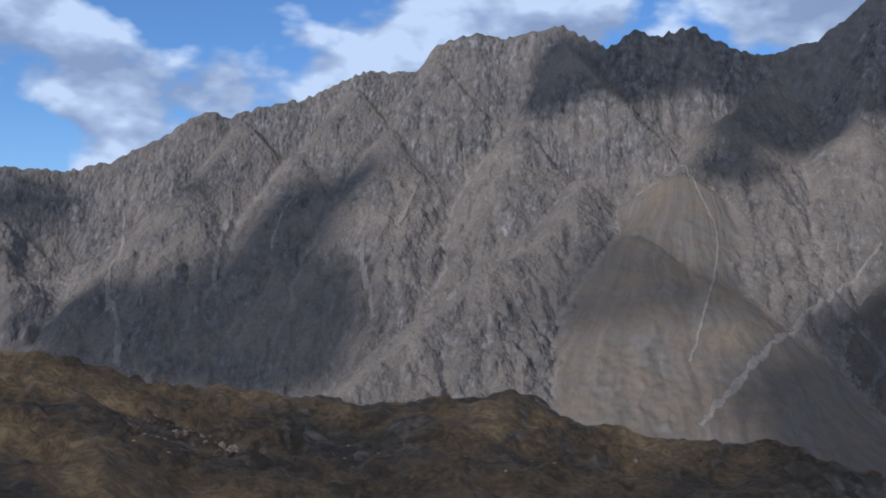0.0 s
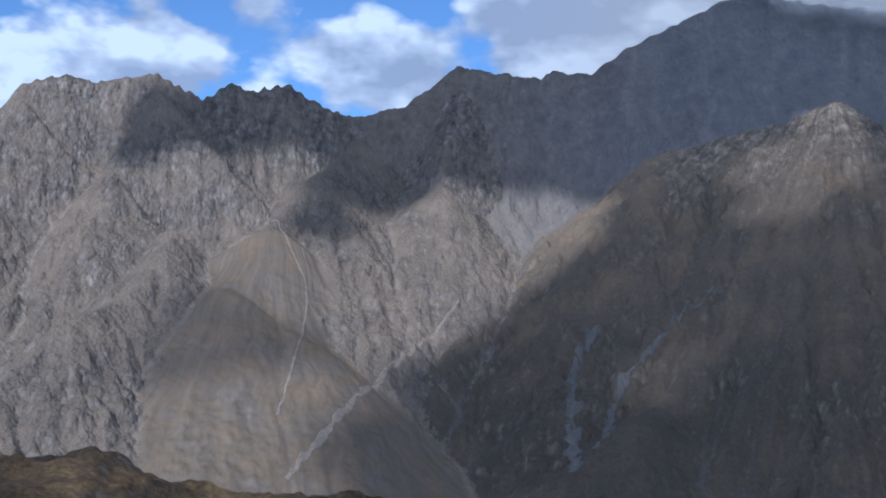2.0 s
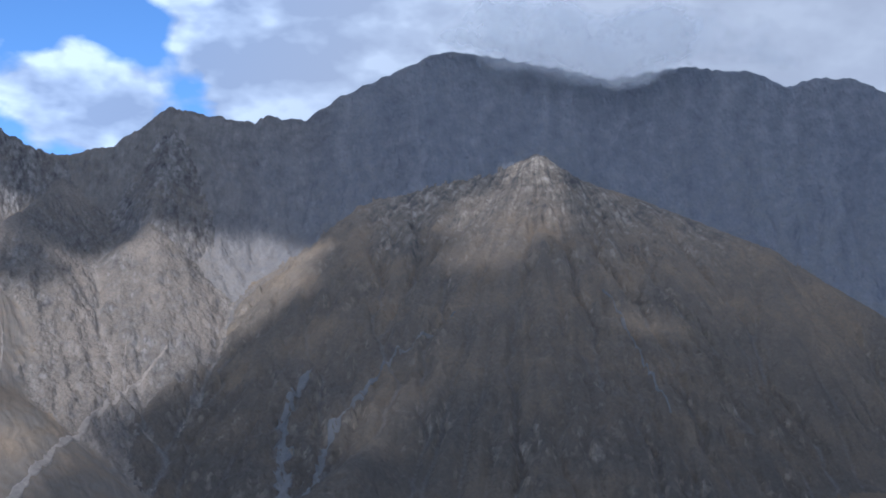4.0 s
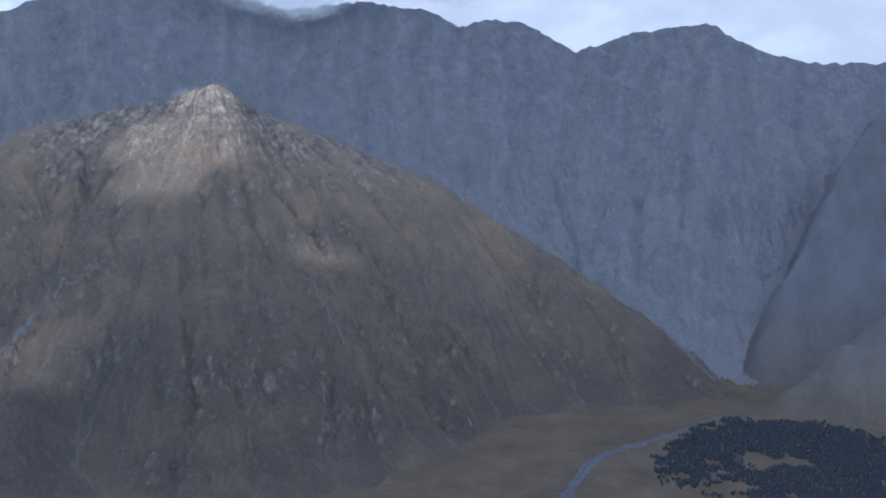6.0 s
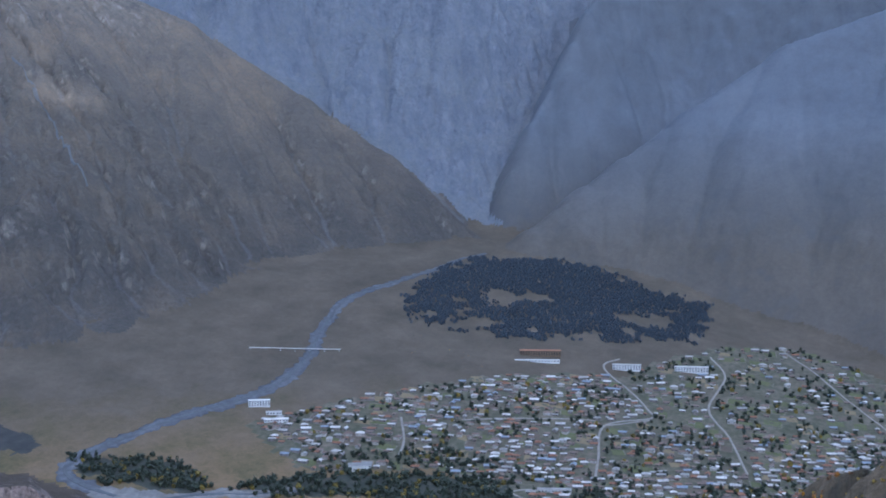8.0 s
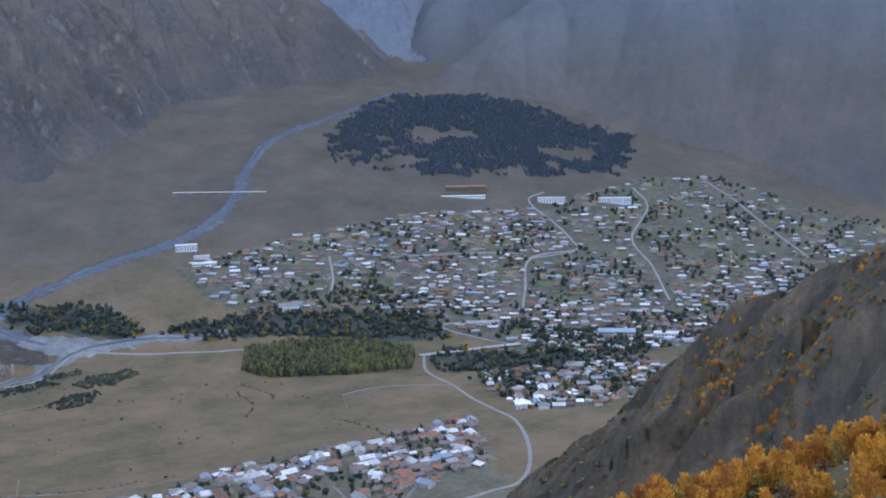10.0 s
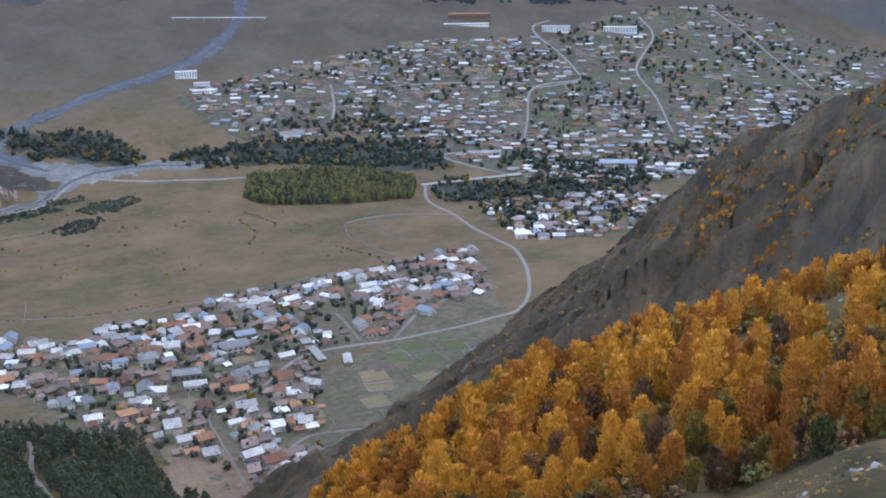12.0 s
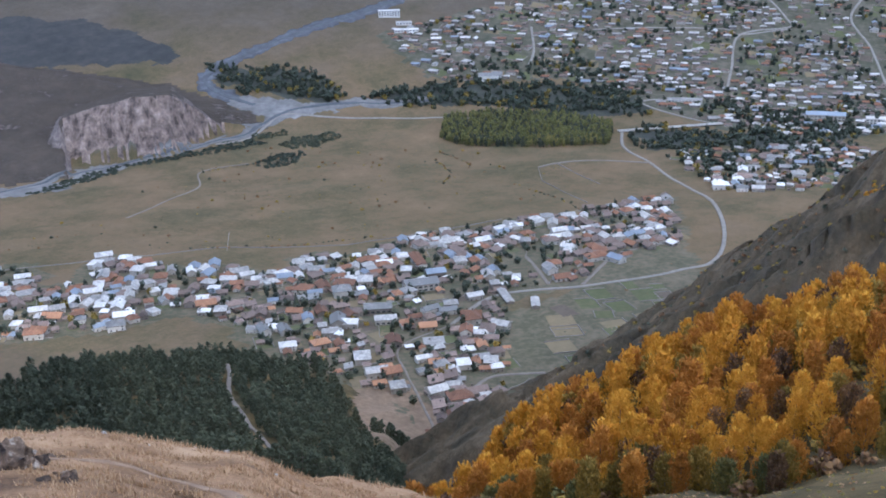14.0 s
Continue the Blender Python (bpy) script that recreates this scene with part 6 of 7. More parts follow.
    strew("spur_scrub", [(low[0], low[1], np.zeros(len(low[1]), int), [M[m]]) for m in ("russet", "leaf", "olive")], [(px, py, float(land(px, py)) - 0.2, a, 0.35 + 0.12 * a) for px, py, a in zip(x[on], y[on], rng.uniform(0, 6, on.sum()))], "low brown scrub in the gullies of the spur", "shrubs")
    strew("spur_shrubs", [(crown[0], crown[1], np.zeros(len(crown[1]), int), [M[m]]) for m in ("orange", "gold", "olive", "orange")], shrubs, "orange and russet shrubs on the gullied spur", "shrubs")


def pine_wood():
    kinds = []
    for k, (h, rad) in enumerate(((10.5, 3.3), (9.0, 3.0), (12.0, 3.6))):
        crown = leafy(k + 5, h, rad, 165, 0.58, base=0.12, pointed=0.8, lumps=12)
        kinds.append((tree_kind("pine_tree", "dark green pine in a dense hillside wood", crown, M["pine"], h, 0.2, k, "pines on the hillside"), crown, M["pine"], 1))
    x, y = sector(26, 52, 395, 760, 6.3, 44)
    r, b = np.hypot(x, y), np.degrees(np.arctan2(x, y))
    rng = np.random.RandomState(5)
    keep = line_gap(x, y, ROADS["forest_trail"][0]) > np.interp(r, [430, 560, 640], [6.5, 4.0, 2.5])
    keep &= r < np.interp(b, [26, 31, 36, 41, 44, 46, 48, 49.5, 50.5, 52], [640, 690, 735, 738, 722, 708, 685, 660, 600, 400])
    keep &= r > np.interp(b, [26, 32, 36, 40, 50], [480, 470, 440, 400, 395])
    keep &= rng.uniform(size=len(x)) < 0.95
    x2, y2 = sector(48.6, 53.0, 735, 800, 8.0, 45)
    x, y, keep = np.append(x, x2), np.append(y, y2), np.append(keep, np.ones(len(x2), bool))
    spots = sorted([(px, py, rng.uniform(0.8, 1.2)) for px, py in zip(x[keep], y[keep])], key=lambda p: math.hypot(p[0], p[1]))
    forest(kinds, spots, 260, "pine_wood", "dense dark green pine wood on the hillside")
    # the planted forest above the town
    outline = [(2596, 1692), (2800, 1715), (2980, 1715), (3120, 1508), (3145, 1399), (3085, 1248), (3105, 1055), (3048, 1020), (2790, 985), (2700, 1100), (2652, 1166), (2530, 1342), (2440, 1600)]
    gaps = ([(2760, 1555), (2840, 1420), (2790, 1400), (2690, 1490)], [(2860, 1230), (2930, 1085), (2850, 1075), (2790, 1200)], [(2520, 1420), (2580, 1440), (2560, 1520), (2500, 1500)])
    x, y = scatter(outline, 8.0, 9, jitter=0.42)
    keep = np.ones(len(x), bool)
    for g in gaps:
        keep &= ~inside(x + 55 * fractal(x / 45, y / 45, 4), y + 55 * fractal(x / 45 + 9, y / 45, 4), g)
    edge = line_gap(x, y, outline + outline[:1])
    keep &= edge > 14 + 70 * fractal(x / 50, y / 50, 4)
    keep &= fractal(x / 75 + 3, y / 75, 3) > np.where(x * 0.93 + y * 0.36 < 3000, -0.14, -0.50)
    i, j = cell_of(x, y)
    keep &= GPART[i, j] == FLOOR
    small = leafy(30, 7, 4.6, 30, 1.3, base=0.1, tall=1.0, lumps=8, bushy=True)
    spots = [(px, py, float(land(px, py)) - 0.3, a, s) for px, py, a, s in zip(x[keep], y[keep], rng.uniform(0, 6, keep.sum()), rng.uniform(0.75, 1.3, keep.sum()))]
    strew("planted_forest", [(small[0], small[1], np.zeros(len(small[1]), int), [M["hazed_pine"]])], spots, "dark planted pine forest with clearings above town", "forest")


def valley_trees():
    rng = np.random.RandomState(8)
    kinds = []
    for k, (mat, h, rad, share, words) in enumerate((("yellowing", 15, 3.2, 1.3, "tall yellowing tree of the valley plantation"), ("leaf", 13, 3.2, 1.2, "dark green tree of the valley plantation"), ("yellowing", 12, 3.0, 1.0, "yellow-green tree of the valley plantation"))):
        crown = leafy(90 + k, h, rad, 90, 1.05, base=0.15, tall=1.7, bushy=True)
        kinds.append((tree_kind("plantation_tree", words, crown, M[mat], h, 0.2, k, "trees of the valley plantation"), crown, M[mat], share))
    x, y = scatter([(1500, 1150), (1588, 1205), (1660, 1160), (1722, 1054), (1712, 955), (1609, 905), (1546, 985), (1490, 1100)], 6.2, 3)
    spots = sorted([(px, py, rng.uniform(0.75, 1.15)) for px, py in zip(x, y)], key=lambda p: math.hypot(p[0], p[1]))
    forest(kinds, spots, 150, "plantation", "dense yellowing plantation wood in the valley")
    kinds = []
    for k, (mat, h, rad, share, words) in enumerate((("leaf", 7.0, 3.8, 2.0, "dark leafy tree between the town houses"), ("olive", 6.5, 3.4, 0.25, "olive autumn tree between the town houses"), ("leaf", 12, 2.2, 0.5, "slim dark poplar between the town houses"))):
        crown = leafy(110 + k, h, rad, 34, 1.75, base=0.2, tall=1.1 if k < 2 else 2.2, bushy=True)
        kinds.append((tree_kind("town_tree", words, crown, M[mat], h, 0.2, 10 + k, "trees of the town"), crown, M[mat], share))
    spots = []
    for poly, gap, chance, seed in ((TOWN, 15, 0.62, 51), (TOWN_SOUTH, 15, 0.6, 52), (GORGE_WOOD, 8.0, 0.9, 53),
                                    (BRIDGE_WOOD, 8.5, 0.85, 54), (STREAM_WOOD, 7.5, 0.95, 55),
                                    (VILLAGE, 14, 0.6, 56), ([(1795, 1110), (1850, 1150), (1915, 1010), (1860, 985)], 9, 0.85, 81), ([(1890, 885), (1950, 865), (1965, 680), (1900, 690), (1825, 745)], 10, 0.75, 82), ([(2055, 695), (2115, 670), (2125, 605), (2060, 630)], 10, 0.7, 83), ([(1585, 805), (1645, 800), (1645, 685), (1590, 690)], 9, 0.8, 84), ([(1780, 1290), (1810, 1295), (1870, 1200), (1835, 1190)], 10, 0.75, 85), ([(1840, 1200), (1890, 1240), (1960, 1150), (1900, 1080)], 10, 0.8, 57), ([(1900, 700), (1990, 760), (2060, 640), (1960, 560)], 13, 0.7, 58)):
        x, y = scatter(poly, gap, seed, ROAD_LINES, 0.45, 6.0)
        grove = chance > 0.65
        for px, py in zip(x, y):
            if grove:
                px, py = px + 30 * float(fractal(px / 45, py / 45, 3)), py + 30 * float(fractal(px / 45 + 7, py / 45, 3))
            if poly is TOWN and fractal(px / 90 + 5, py / 90, 2) < rng.uniform(-0.15, 0.2):
                continue
            if rng.uniform() < chance and (not grove or fractal(px / 28, py / 28, 2) > -0.22):
                near = poly is VILLAGE
                spots.append((px, py, rng.uniform(0.6, 1.15) if near else rng.uniform(0.75, 1.5)))
    spots.sort(key=lambda p: math.hypot(p[0], p[1]))
    forest(kinds, spots, 220, "valley_trees", "dark leafy trees along the gorge and streets")
    big = conifer(3, 16, 4.0, 9, 9)
    it = tree_kind("spruce_tree", "single tall dark spruce in the village", big, M["pine"], 16, 0.3, 3, "")
    it.matrix_basis = Matrix.Translation((800, 795, float(land(800, 795)) - 0.3))
    # low scrub on the meadow and along the river
    bush = leafy(200, 2.2, 2.2, 60, 0.6, base=0.2, lumps=6, tall=0.9, bushy=True)
    brush = []
    for poly, gap, chance, seed in (([(700, 1240), (1300, 1380), (1500, 1100), (1430, 800), (1100, 860), (900, 1010)], 15, 0.5, 65),
                                    ([(2300, 1150), (2420, 1280), (2520, 1340), (2440, 1560), (2300, 1500)], 22, 0.5, 66), ([(730, 520), (1000, 520), (1180, 560), (1000, 570), (860, 540)], 16, 0.5, 67)):
        x, y = scatter(poly, gap, seed)
        for px, py in zip(x, y):
            if rng.uniform() < chance and fractal(px / 60, py / 60, 2) > 0.0:
                brush.append((px, py, float(land(px, py)) - 0.2, rng.uniform(0, 6), rng.choice([0.3, 0.45, 0.7, 1.2], p=[0.4, 0.3, 0.2, 0.1])))
    for line in ([(1330, 870), (1300, 800), (1262, 745)], [(1450, 1120), (1420, 1040), (1390, 1010)], [(1405, 1085), (1340, 1010), (1290, 985)], [(1040, 900), (960, 960), (880, 1040)], [(1160, 1330), (1250, 1290), (1320, 1300)]):
        for px, py in rounded(line, 5.0):
            if rng.uniform() < 0.75:
                px, py = px + rng.normal(0, 1.5), py + rng.normal(0, 1.5)
                brush.append((px, py, float(land(px, py)) - 0.2, rng.uniform(0, 6), rng.uniform(0.4, 1.1)))
    willow = leafy(220, 2.8, 2.6, 24, 1.1, base=0.1, lumps=6, tall=0.8, bushy=True)
    for poly, seed in (([(1341, 1409), (1374, 1402), (1396, 1380), (1377, 1368), (1342, 1385), (1335, 1403)], 61), ([(1336, 1339), (1385, 1346), (1443, 1313), (1428, 1294), (1369, 1284), (1335, 1300)], 62), ([(1237, 1287), (1292, 1312), (1331, 1284), (1304, 1265), (1247, 1252), (1230, 1269)], 63),
                       ([(940, 1435), (996, 1425), (1067, 1440), (1132, 1450), (1184, 1412), (1271, 1384), (1318, 1360), (1335, 1385), (1290, 1412), (1195, 1430), (1120, 1462), (1060, 1466), (990, 1455)], 64)):
        x, y = scatter(poly, 4.6, seed)
        x, y = x + 14 * fractal(x / 25, y / 25, 3), y + 14 * fractal(x / 25 + 6, y / 25, 3)
        strew("river_scrub", [(willow[0], willow[1], np.zeros(len(willow[1]), int), [M["leaf"]])], [(px, py, float(land(px, py)) - 0.2, a, 0.55 + 0.12 * a) for px, py, a in zip(x, y, rng.uniform(0, 6, len(x)))], "dense dark scrub patch on the river meadow", "shrubs")
    strew("scrub", [(bush[0], bush[1], np.zeros(len(bush[1]), int), [M[m]]) for m in ("leaf", "olive", "russet")], brush, "low dark scrub dotted over the meadow", "shrubs")


autumn_wood()
pine_wood()
valley_trees()


# ---- stones and grass ----
def stone_mesh(seed, size, flat=0.7, mat="stone", cuts=2):
    bm = bmesh.new()
    bmesh.ops.create_icosphere(bm, subdivisions=cuts, radius=1.0)
    rng = random.Random(seed)
    shift = Vector((rng.uniform(-50, 50), rng.uniform(-50, 50), rng.uniform(-50, 50)))
    planes = [(Vector((rng.gauss(0, 1), rng.gauss(0, 1), rng.gauss(0, 1))).normalized(), rng.uniform(0.5, 0.82)) for _ in range(16)]
    for v in bm.verts:
        d = v.co.normalized()
        k = 1 + 0.35 * noise.noise(d * 1.3 + shift) + 0.12 * noise.noise(d * 4 + shift)
        p = d * k
        for n, off in planes:
            over = p.dot(n) - off
            if over > 0:
                p -= n * over * 0.9
        p *= 1 + 0.16 * noise.noise(d * 5 + shift) + 0.10 * noise.noise(d * 11 + shift) - 0.30 * max(0.0, 0.14 - abs(noise.noise(d * 2.6 - shift))) / 0.14
        v.co = Vector((p.x * size, p.y * size * 0.85, p.z * size * flat))
    return bm


def stones():
    kinds = [bpy.data.meshes.new("stone") for _ in range(6)]
    for k, me in enumerate(kinds):
        bm = stone_mesh(300 + k, 1.0, 0.6 + 0.08 * k, cuts=3)
        bm.normal_update()
        bm.to_mesh(me)
        bm.free()
        me.materials.append(M["stone"] if k < 4 else M["pale_stone"])
    rng = random.Random(9)

    def put(x, y, size, k, label, sink=0.3, tall=1.0, group=""):
        ob = new("rock", kinds[k])
        ob.matrix_basis = Matrix.Translation((x, y, float(land(x, y)) - sink * size + 0.25 * size * tall)) @ Euler((rng.uniform(-0.4, 0.4), rng.uniform(-0.4, 0.4), rng.uniform(0, 6))).to_matrix().to_4x4() @ Matrix.Diagonal((size, size, size * tall, 1))
        tagged(ob, label, "rock", group)
    # the cracked outcrop on the knoll
    for x, y, s, t in ((6.35, 11.15, 0.24, 1.4), (6.6, 11.22, 0.22, 1.5), (6.78, 11.22, 0.18, 1.3), (6.92, 11.15, 0.13, 1.0), (6.45, 11.45, 0.25, 1.5), (6.2, 11.3, 0.3, 1.5), (6.7, 11.4, 0.2, 1.4), (6.5, 10.95, 0.15, 1.2), (6.75, 11.0, 0.11, 1.0), (7.5, 11.8, 0.07, 0.8), (7.65, 11.75, 0.06, 0.8), (7.3, 11.9, 0.08, 0.8), (6.62, 10.2, 0.08, 1.1), (6.5, 9.95, 0.11, 1.1), (6.45, 9.82, 0.08, 1.0), (6.7, 10.45, 0.06, 0.9), (6.35, 10.15, 0.07, 1.0)):
        put(x, y, s * 1.45, rng.randint(0, 3), "cracked lichen-covered rock in dry grass", 0.25, t, "rocks on the knoll")
    for x, y in ((11.32, 13.73), (11.49, 13.6), (11.58, 13.5), (11.68, 13.4), (11.0, 14.0), (10.2, 14.5), (16.6, 8.9), (16.9, 8.5), (16.4, 9.3), (17.0, 8.2), (11.2, 11.8), (9.8, 12.9)):
        put(x, y, rng.uniform(0.045, 0.085), rng.randint(4, 5), "small pale stone at the edge of the knoll", 0.3, 0.55, "pale stones on the knoll")
    # pale outcrops on the dark ridge and the slope
    for cx, cy, n, spread, s0, s1 in ((-51, 219, 30, 4, 0.3, 1.0), (-45, 222, 30, 3, 0.3, 1.1), (-46, 208, 16, 6, 0.3, 0.8), (-38, 220, 7, 1.5, 1.0, 2.4), (-16, 230, 10, 10, 0.3, 0.7), (9, 221, 10, 12, 0.4, 1.0), (44, 245, 10, 10, 0.3, 0.8)):
        for _ in range(n):
            put(rng.gauss(cx, spread), rng.gauss(cy, spread * 0.8), rng.uniform(s0, s1), rng.randint(0, 3), "weathered rock on the brown ridge", 0.5, 1.0, "rocks on the ridge")
    for cx, cy, n, spread in ((117, 24, 16, 3.0), (108, 15, 10, 4.0), (268, 50, 10, 5), (250, 38, 8, 4), (285, 50, 14, 7), (287, 36, 12, 7)):
        for _ in range(n):
            put(rng.gauss(cx, spread), rng.gauss(cy, spread), rng.uniform(0.35, 1.1), rng.randint(3, 5), "pale boulder on the grassy slope", 0.35, 0.8, "boulders on the slope")


def knoll_grass():
    rng = np.random.RandomState(70)
    n = 110000
    r = 6 + 13.5 * rng.uniform(size=n) ** 0.8
    b = np.radians(rng.uniform(29, 68, n))
    x, y = r * np.sin(b), r * np.cos(b)
    keep = fractal(x / 0.45, y / 0.45, 3) > -0.05
    keep &= line_gap(x, y, [(6.8, 11.9), (7.35, 11.45), (7.85, 11.15), (8.25, 10.75), (8.35, 10.2), (8.2, 9.5)]) > 0.16
    x, y = x[keep], y[keep]
    z = land(x, y) - 0.02
    n = len(x)
    h = rng.uniform(0.025, 0.075, n) * (1 + 1.5 * np.clip(fractal(x / 0.5, y / 0.5, 3), -0.4, 1))
    a = rng.uniform(0, 6.28, n)
    lean = rng.uniform(0.1, 0.9, (n, 1)) * h[:, None]
    w = rng.uniform(0.005, 0.012, n)
    side = np.column_stack([np.cos(a), np.sin(a)]) * w[:, None]
    tip = np.column_stack([-np.sin(a), np.cos(a)]) * lean
    v = np.zeros((n, 4, 3))
    v[:, 0] = np.column_stack([x - side[:, 0], y - side[:, 1], z])
    v[:, 1] = np.column_stack([x + side[:, 0], y + side[:, 1], z])
    v[:, 2] = np.column_stack([x + side[:, 0] * 0.6 + tip[:, 0] * 0.9, y + side[:, 1] * 0.6 + tip[:, 1] * 0.9, z + h * 0.85])
    v[:, 3] = np.column_stack([x - side[:, 0] * 0.2 + tip[:, 0], y - side[:, 1] * 0.2 + tip[:, 1], z + h])
    q = np.arange(n * 4).reshape(n, 4)
    tagged(new("dry_grass", raw_mesh("dry_grass", v.reshape(-1, 3), q, [M["straw"]])), "short dry straw-coloured grass on the knoll", "grass", kind="stuff")


stones()
knoll_grass()
ribbon("footpath", [(6.8, 11.9), (7.35, 11.45), (7.85, 11.15), (8.25, 10.75), (8.35, 10.2), (8.2, 9.5), (7.9, 8.8)], 0.17, M["trodden"], "grey trodden footpath across the knoll", "path", lift=0.012, step=0.3, ragged=0.5, seed=2)


# ---- clouds over and behind the viewpoint ----
def cloud_material(name, clear):
    m = bpy.data.materials.new(name)
    m.use_nodes = True
    m.node_tree.nodes.clear()
    add = wire(m.node_tree)
    thin = add("ShaderNodeBsdfTranslucent", i_Color=(0.93, 0.94, 0.96, 1))
    face = add("ShaderNodeBsdfDiffuse", i_Color=(0.85, 0.86, 0.88, 1))
    mix = add("ShaderNodeMixShader", i_0=0.25, i_1=thin.outputs[0], i_2=face.outputs[0])
    gap = add("ShaderNodeBsdfTransparent")
    all_in = add("ShaderNodeMixShader", i_0=clear, i_1=mix.outputs[0], i_2=gap.outputs[0])
    add("ShaderNodeOutputMaterial", i_Surface=all_in.outputs[0])
    return m


CLOUD, THIN_CLOUD = cloud_material("cloud", 0.25), cloud_material("thin_cloud", 0.62)


def cloud(outline, level, deep, seed, cell, ragged, label, mat=None, holes=()):
    """A billowing cloud over an outline of the plan, thick in the middle and thin at its ragged rim."""
    p = np.array(outline, float)
    xs = np.arange(p[:, 0].min() - 3 * ragged, p[:, 0].max() + 3 * ragged, cell)
    ys = np.arange(p[:, 1].min() - 3 * ragged, p[:, 1].max() + 3 * ragged, cell)
    gx, gy = np.meshgrid(xs, ys)
    gap = line_gap(gx, gy, outline + outline[:1]) * np.where(inside(gx, gy, outline), 1, -1)
    for hole in holes:
        gap = np.minimum(gap, line_gap(gx, gy, hole + hole[:1]) * np.where(inside(gx, gy, hole), -1, 1))
    depth = gap + ragged * fractal(gx / (4 * ragged) + seed, gy / (4 * ragged), 4, 0.6) * 1.6
    thick = deep * np.sqrt(np.clip(depth / (3 * ragged), 0, 1))
    puff = 0.6 + 0.8 * crests(gx / 300 + seed, gy / 300, 3)
    top, low = level + thick * puff + 1, level - 0.25 * thick * puff - 1
    solid = depth > 0
    cells = solid[:-1, :-1] & solid[1:, :-1] & solid[:-1, 1:] & solid[1:, 1:]
    n, m = gx.shape
    idx = np.arange(n * m).reshape(n, m)
    q = np.stack([idx[:-1, :-1], idx[:-1, 1:], idx[1:, 1:], idx[1:, :-1]], -1)[cells]
    v = np.vstack([np.column_stack([gx.ravel(), gy.ravel(), top.ravel()]), np.column_stack([gx.ravel(), gy.ravel(), low.ravel()])])
    edges = np.concatenate([np.stack([q[:, i], q[:, (i + 1) % 4]], -1) for i in range(4)])
    keys = {}
    for a, b in edges.tolist():
        keys[a, b] = True
    rim = [(a, b) for a, b in keys if (b, a) not in keys]
    walls = np.array([(a + n * m, b + n * m, b, a) for a, b in rim])
    faces = np.vstack([q, q[:, ::-1] + n * m, walls])
    used, inv = np.unique(faces, return_inverse=True)
    tagged(new("cloud", raw_mesh("cloud", v[used], inv.reshape(-1, 4), [mat or CLOUD], smooth=True)), label, "cloud", kind="structure")


cloud([(-670, 2970), (-980, 2720), (-1190, 2560), (-1210, 2400), (-810, 2500), (-450, 2600), (-890, 1930), (-900, 1690), (-630, 2000), (-230, 2220), (230, 2230), (310, 1890), (70, 1610), (-640, 1180), (-1260, 710), (-1770, 60),
       (-2300, -900), (-2900, -2000), (-2800, -4200), (3200, -4200), (3700, 1400), (2900, 2800), (1500, 3700), (100, 3500)], 2400, 260, 3, 40, 95, "broad grey cloud deck over the valley",
      holes=([(1340, 2190), (1430, 2050), (1020, 1530), (730, 1380), (320, 1060), (210, 1120), (690, 1880)], [(480, 680), (640, 680), (420, 400), (290, 390)], [(-860, 380), (-560, 560), (-330, 570), (-420, 340), (-680, 140), (-960, -40)], [(-2400, -2350), (-2150, -2330), (-2140, -2090), (-2380, -2070)]))
cloud([(-3480, 720), (-3290, 860), (-3100, 860), (-2940, 1010), (-2670, 1320), (-2410, 1640), (-2180, 1810), (-1960, 1950), (-1800, 2060), (-2050, 1770), (-2240, 1560), (-2390, 1310), (-2530, 1080), (-2430, 1040), (-2500, 760), (-2740, 420), (-2930, 330), (-3140, 340), (-3420, 430)], 2400, 160, 9, 26, 26, "long white cumulus cloud")
cloud([(-1500, 1340), (-1790, 960), (-2030, 620), (-1970, 520), (-1790, 570), (-1450, 680), (-1330, 950), (-1500, 910), (-1500, 1140)], 2400, 90, 12, 26, 26, "small ragged cumulus cloud", THIN_CLOUD)
cloud([(-3190, 1620), (-3060, 1660), (-3060, 1570), (-3230, 1420), (-3340, 1340), (-3400, 1500)], 2400, 90, 14, 24, 22, "small white cumulus cloud")
cloud([(-2660, 1720), (-2560, 1750), (-2580, 1640), (-2690, 1530)], 2400, 60, 15, 18, 14, "tiny white cumulus cloud")
# two thin layers, added out of view to weaken sun through the deck's gaps
cloud([(-960, 420), (-520, 720), (0, 760), (800, 900), (900, 560), (450, 200), (-250, 120), (-660, -10), (-1100, -100)], 2300, 50, 22, 30, 30, "unseen thin cloud layer added to dim sun through the deck's gaps", THIN_CLOUD)
cloud([(1250, 2320), (1500, 2250), (1520, 2000), (1080, 1430), (720, 1260), (250, 930), (80, 1090), (600, 1980)], 2300, 50, 24, 30, 30, "unseen cloud veil added to weaken the sun on the pyramid's tip", THIN_CLOUD)


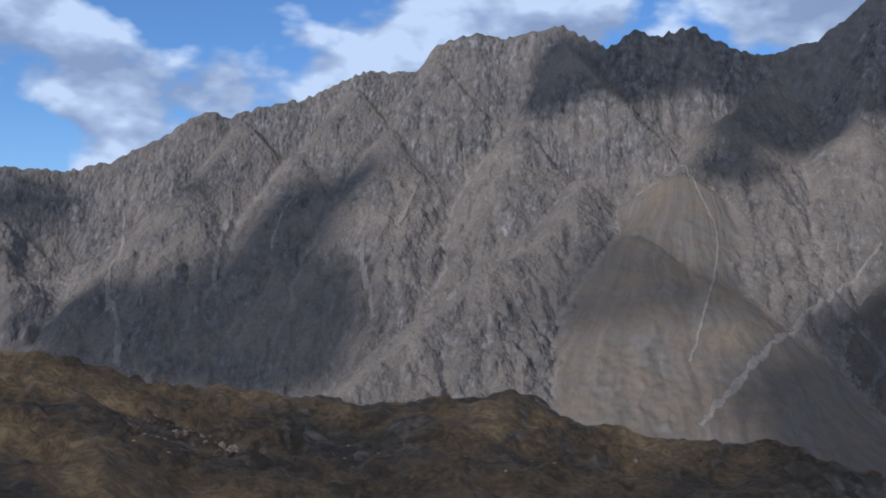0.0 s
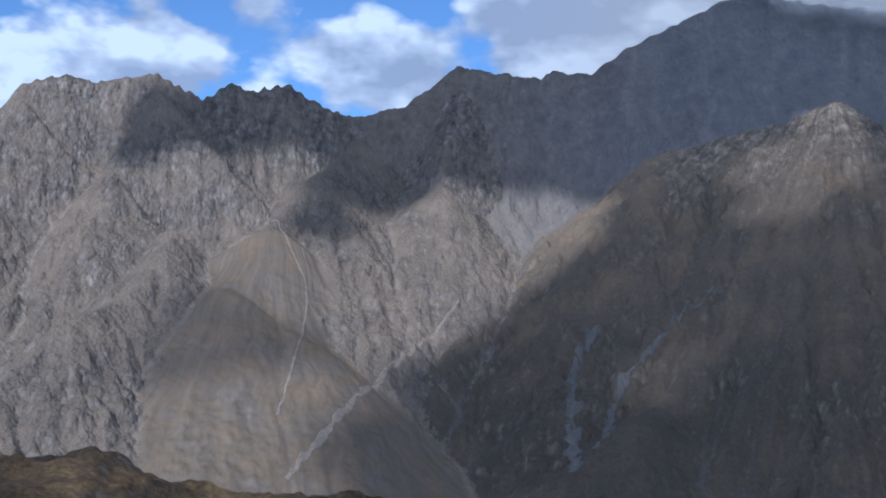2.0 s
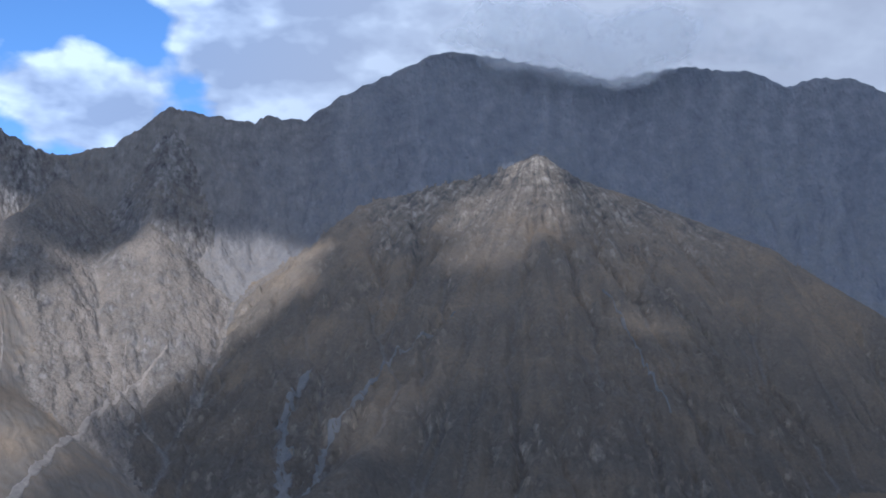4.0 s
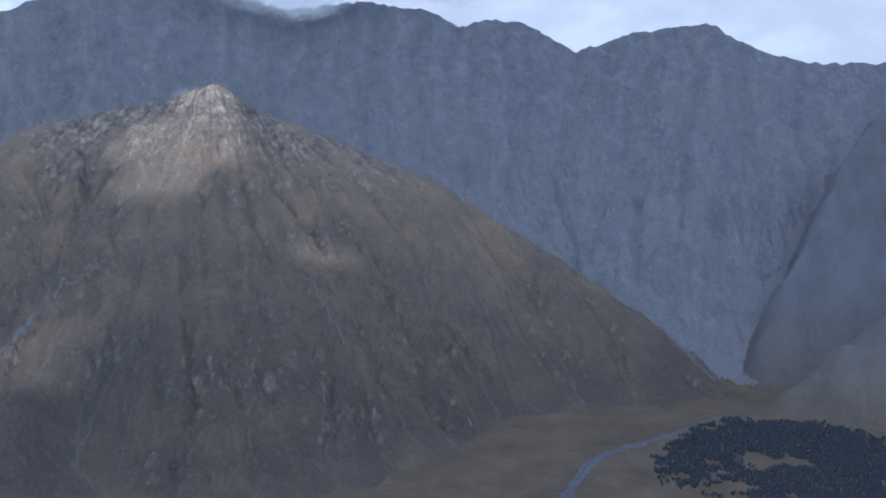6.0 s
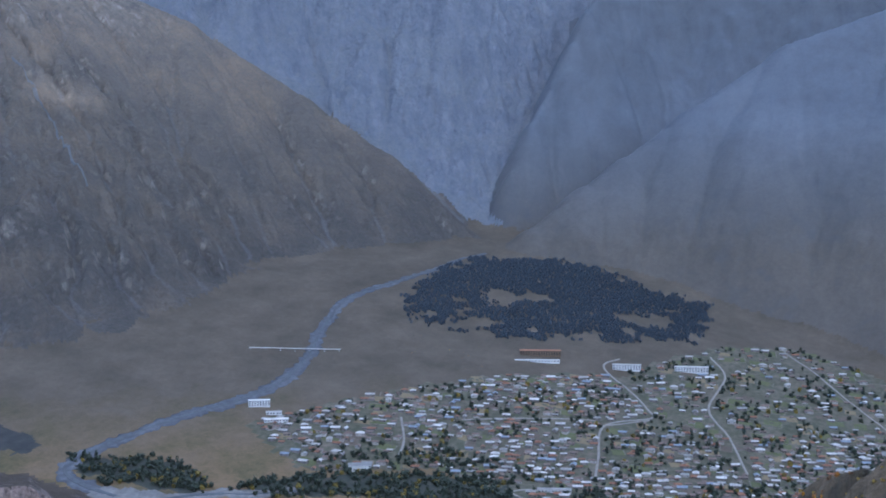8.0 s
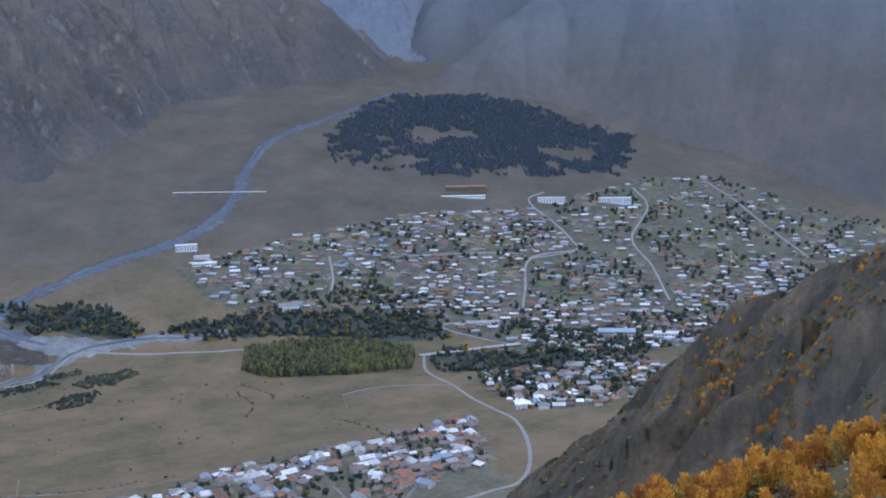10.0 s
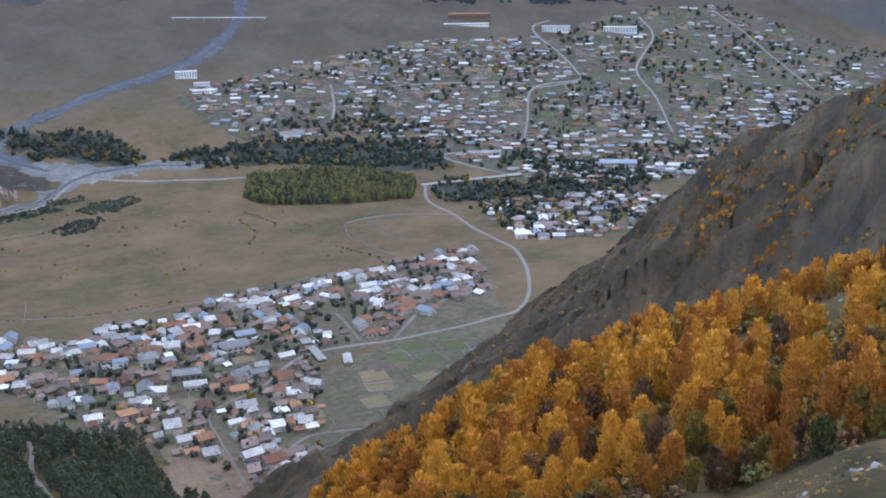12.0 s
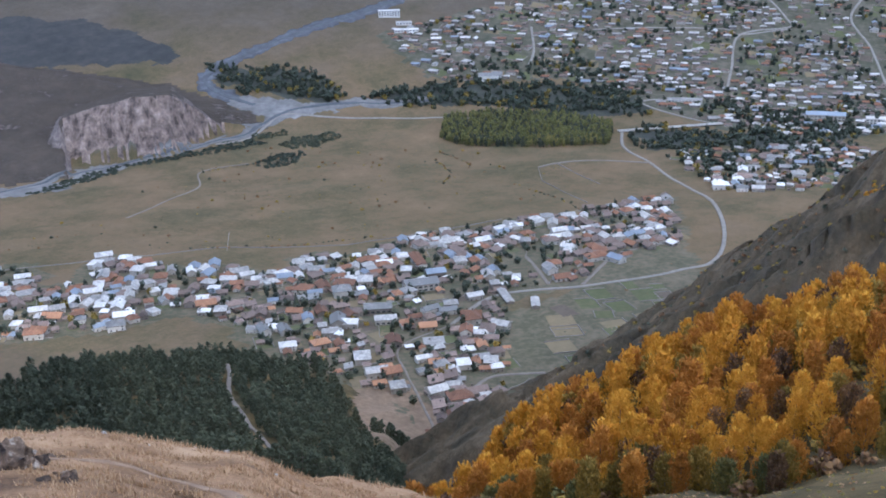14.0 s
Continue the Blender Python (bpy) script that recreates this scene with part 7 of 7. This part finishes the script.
def summit_cloud():
    """A bank of cloud that hangs on the summit ridge: layers of thinning vapour, ragged below."""
    m = bpy.data.materials.new("summit_vapour")
    m.use_nodes = True
    m.node_tree.nodes.clear()
    add = wire(m.node_tree)
    at = add("ShaderNodeNewGeometry").outputs["Position"]
    wisp = add("ShaderNodeTexNoise", i_Vector=at, i_Scale=0.006, i_Detail=7.0, i_Roughness=0.58).outputs["Fac"]
    body = add("ShaderNodeAttribute", attribute_name="body").outputs["Fac"]
    thick = add("ShaderNodeMath", operation="ADD", i_0=body, i_1=add("ShaderNodeMath", operation="MULTIPLY_ADD", i_0=wisp, i_1=1.6, i_2=-0.8).outputs[0])
    dense = add("ShaderNodeMapRange", interpolation_type="SMOOTHSTEP", i_0=thick.outputs[0], i_1=0.15, i_2=0.85, i_3=0.0, i_4=0.36)
    face = add("ShaderNodeMixShader", i_0=0.5, i_1=add("ShaderNodeBsdfTranslucent", i_Color=(0.9, 0.91, 0.93, 1)).outputs[0], i_2=add("ShaderNodeBsdfDiffuse", i_Color=(0.88, 0.89, 0.91, 1)).outputs[0])
    mix = add("ShaderNodeMixShader", i_0=dense.outputs[0], i_1=add("ShaderNodeBsdfTransparent").outputs[0], i_2=face.outputs[0])
    add("ShaderNodeOutputMaterial", i_Surface=mix.outputs[0])
    bs, zs = np.linspace(29.5, 50, 90), np.linspace(-130, 300, 30)
    line = np.array(SKYLINE_SOUTH)
    crest_b, crest_z = np.degrees(np.arctan2(line[:, 0], line[:, 1])), line[:, 2]
    verts, faces, body_values = [], [], []
    for k in range(3):
        r = 4370 + 30 * k
        gb, gz = np.meshgrid(bs, zs)
        top = EYE + (np.interp(gb, crest_b, crest_z) - EYE) * r / 4500
        x, y = (r + 25 * fractal(gb / 2 + k, gz / 150, 3)) * np.sin(np.radians(gb)), (r + 25 * fractal(gb / 2 + k, gz / 150, 3)) * np.cos(np.radians(gb))
        idx = np.arange(gb.size).reshape(gb.shape) + len(verts) * gb.size
        verts.append(np.column_stack([x.ravel(), y.ravel(), (top + gz).ravel()]))
        faces.append(np.stack([idx[:-1, :-1], idx[:-1, 1:], idx[1:, 1:], idx[1:, :-1]], -1).reshape(-1, 4))
        ends = np.interp(gb, [29.5, 32.5, 36, 41, 44, 47, 50], [-0.6, 0.0, 0.45, 0.5, 0.15, -0.15, -0.6])
        body_values.append((np.interp(gz, [-130, -50, 50, 200, 300], [-0.9, -0.1, 0.5, 0.3, -0.8]) + ends).ravel())
    me = raw_mesh("summit_cloud", np.vstack(verts), np.vstack(faces), [m], smooth=True)
    me.attributes.new("body", "FLOAT", "POINT").data.foreach_set("value", np.concatenate(body_values))
    tagged(new("summit_cloud", me), "pale ragged cloud bank hanging on the summit ridge", "cloud", kind="structure")


summit_cloud()
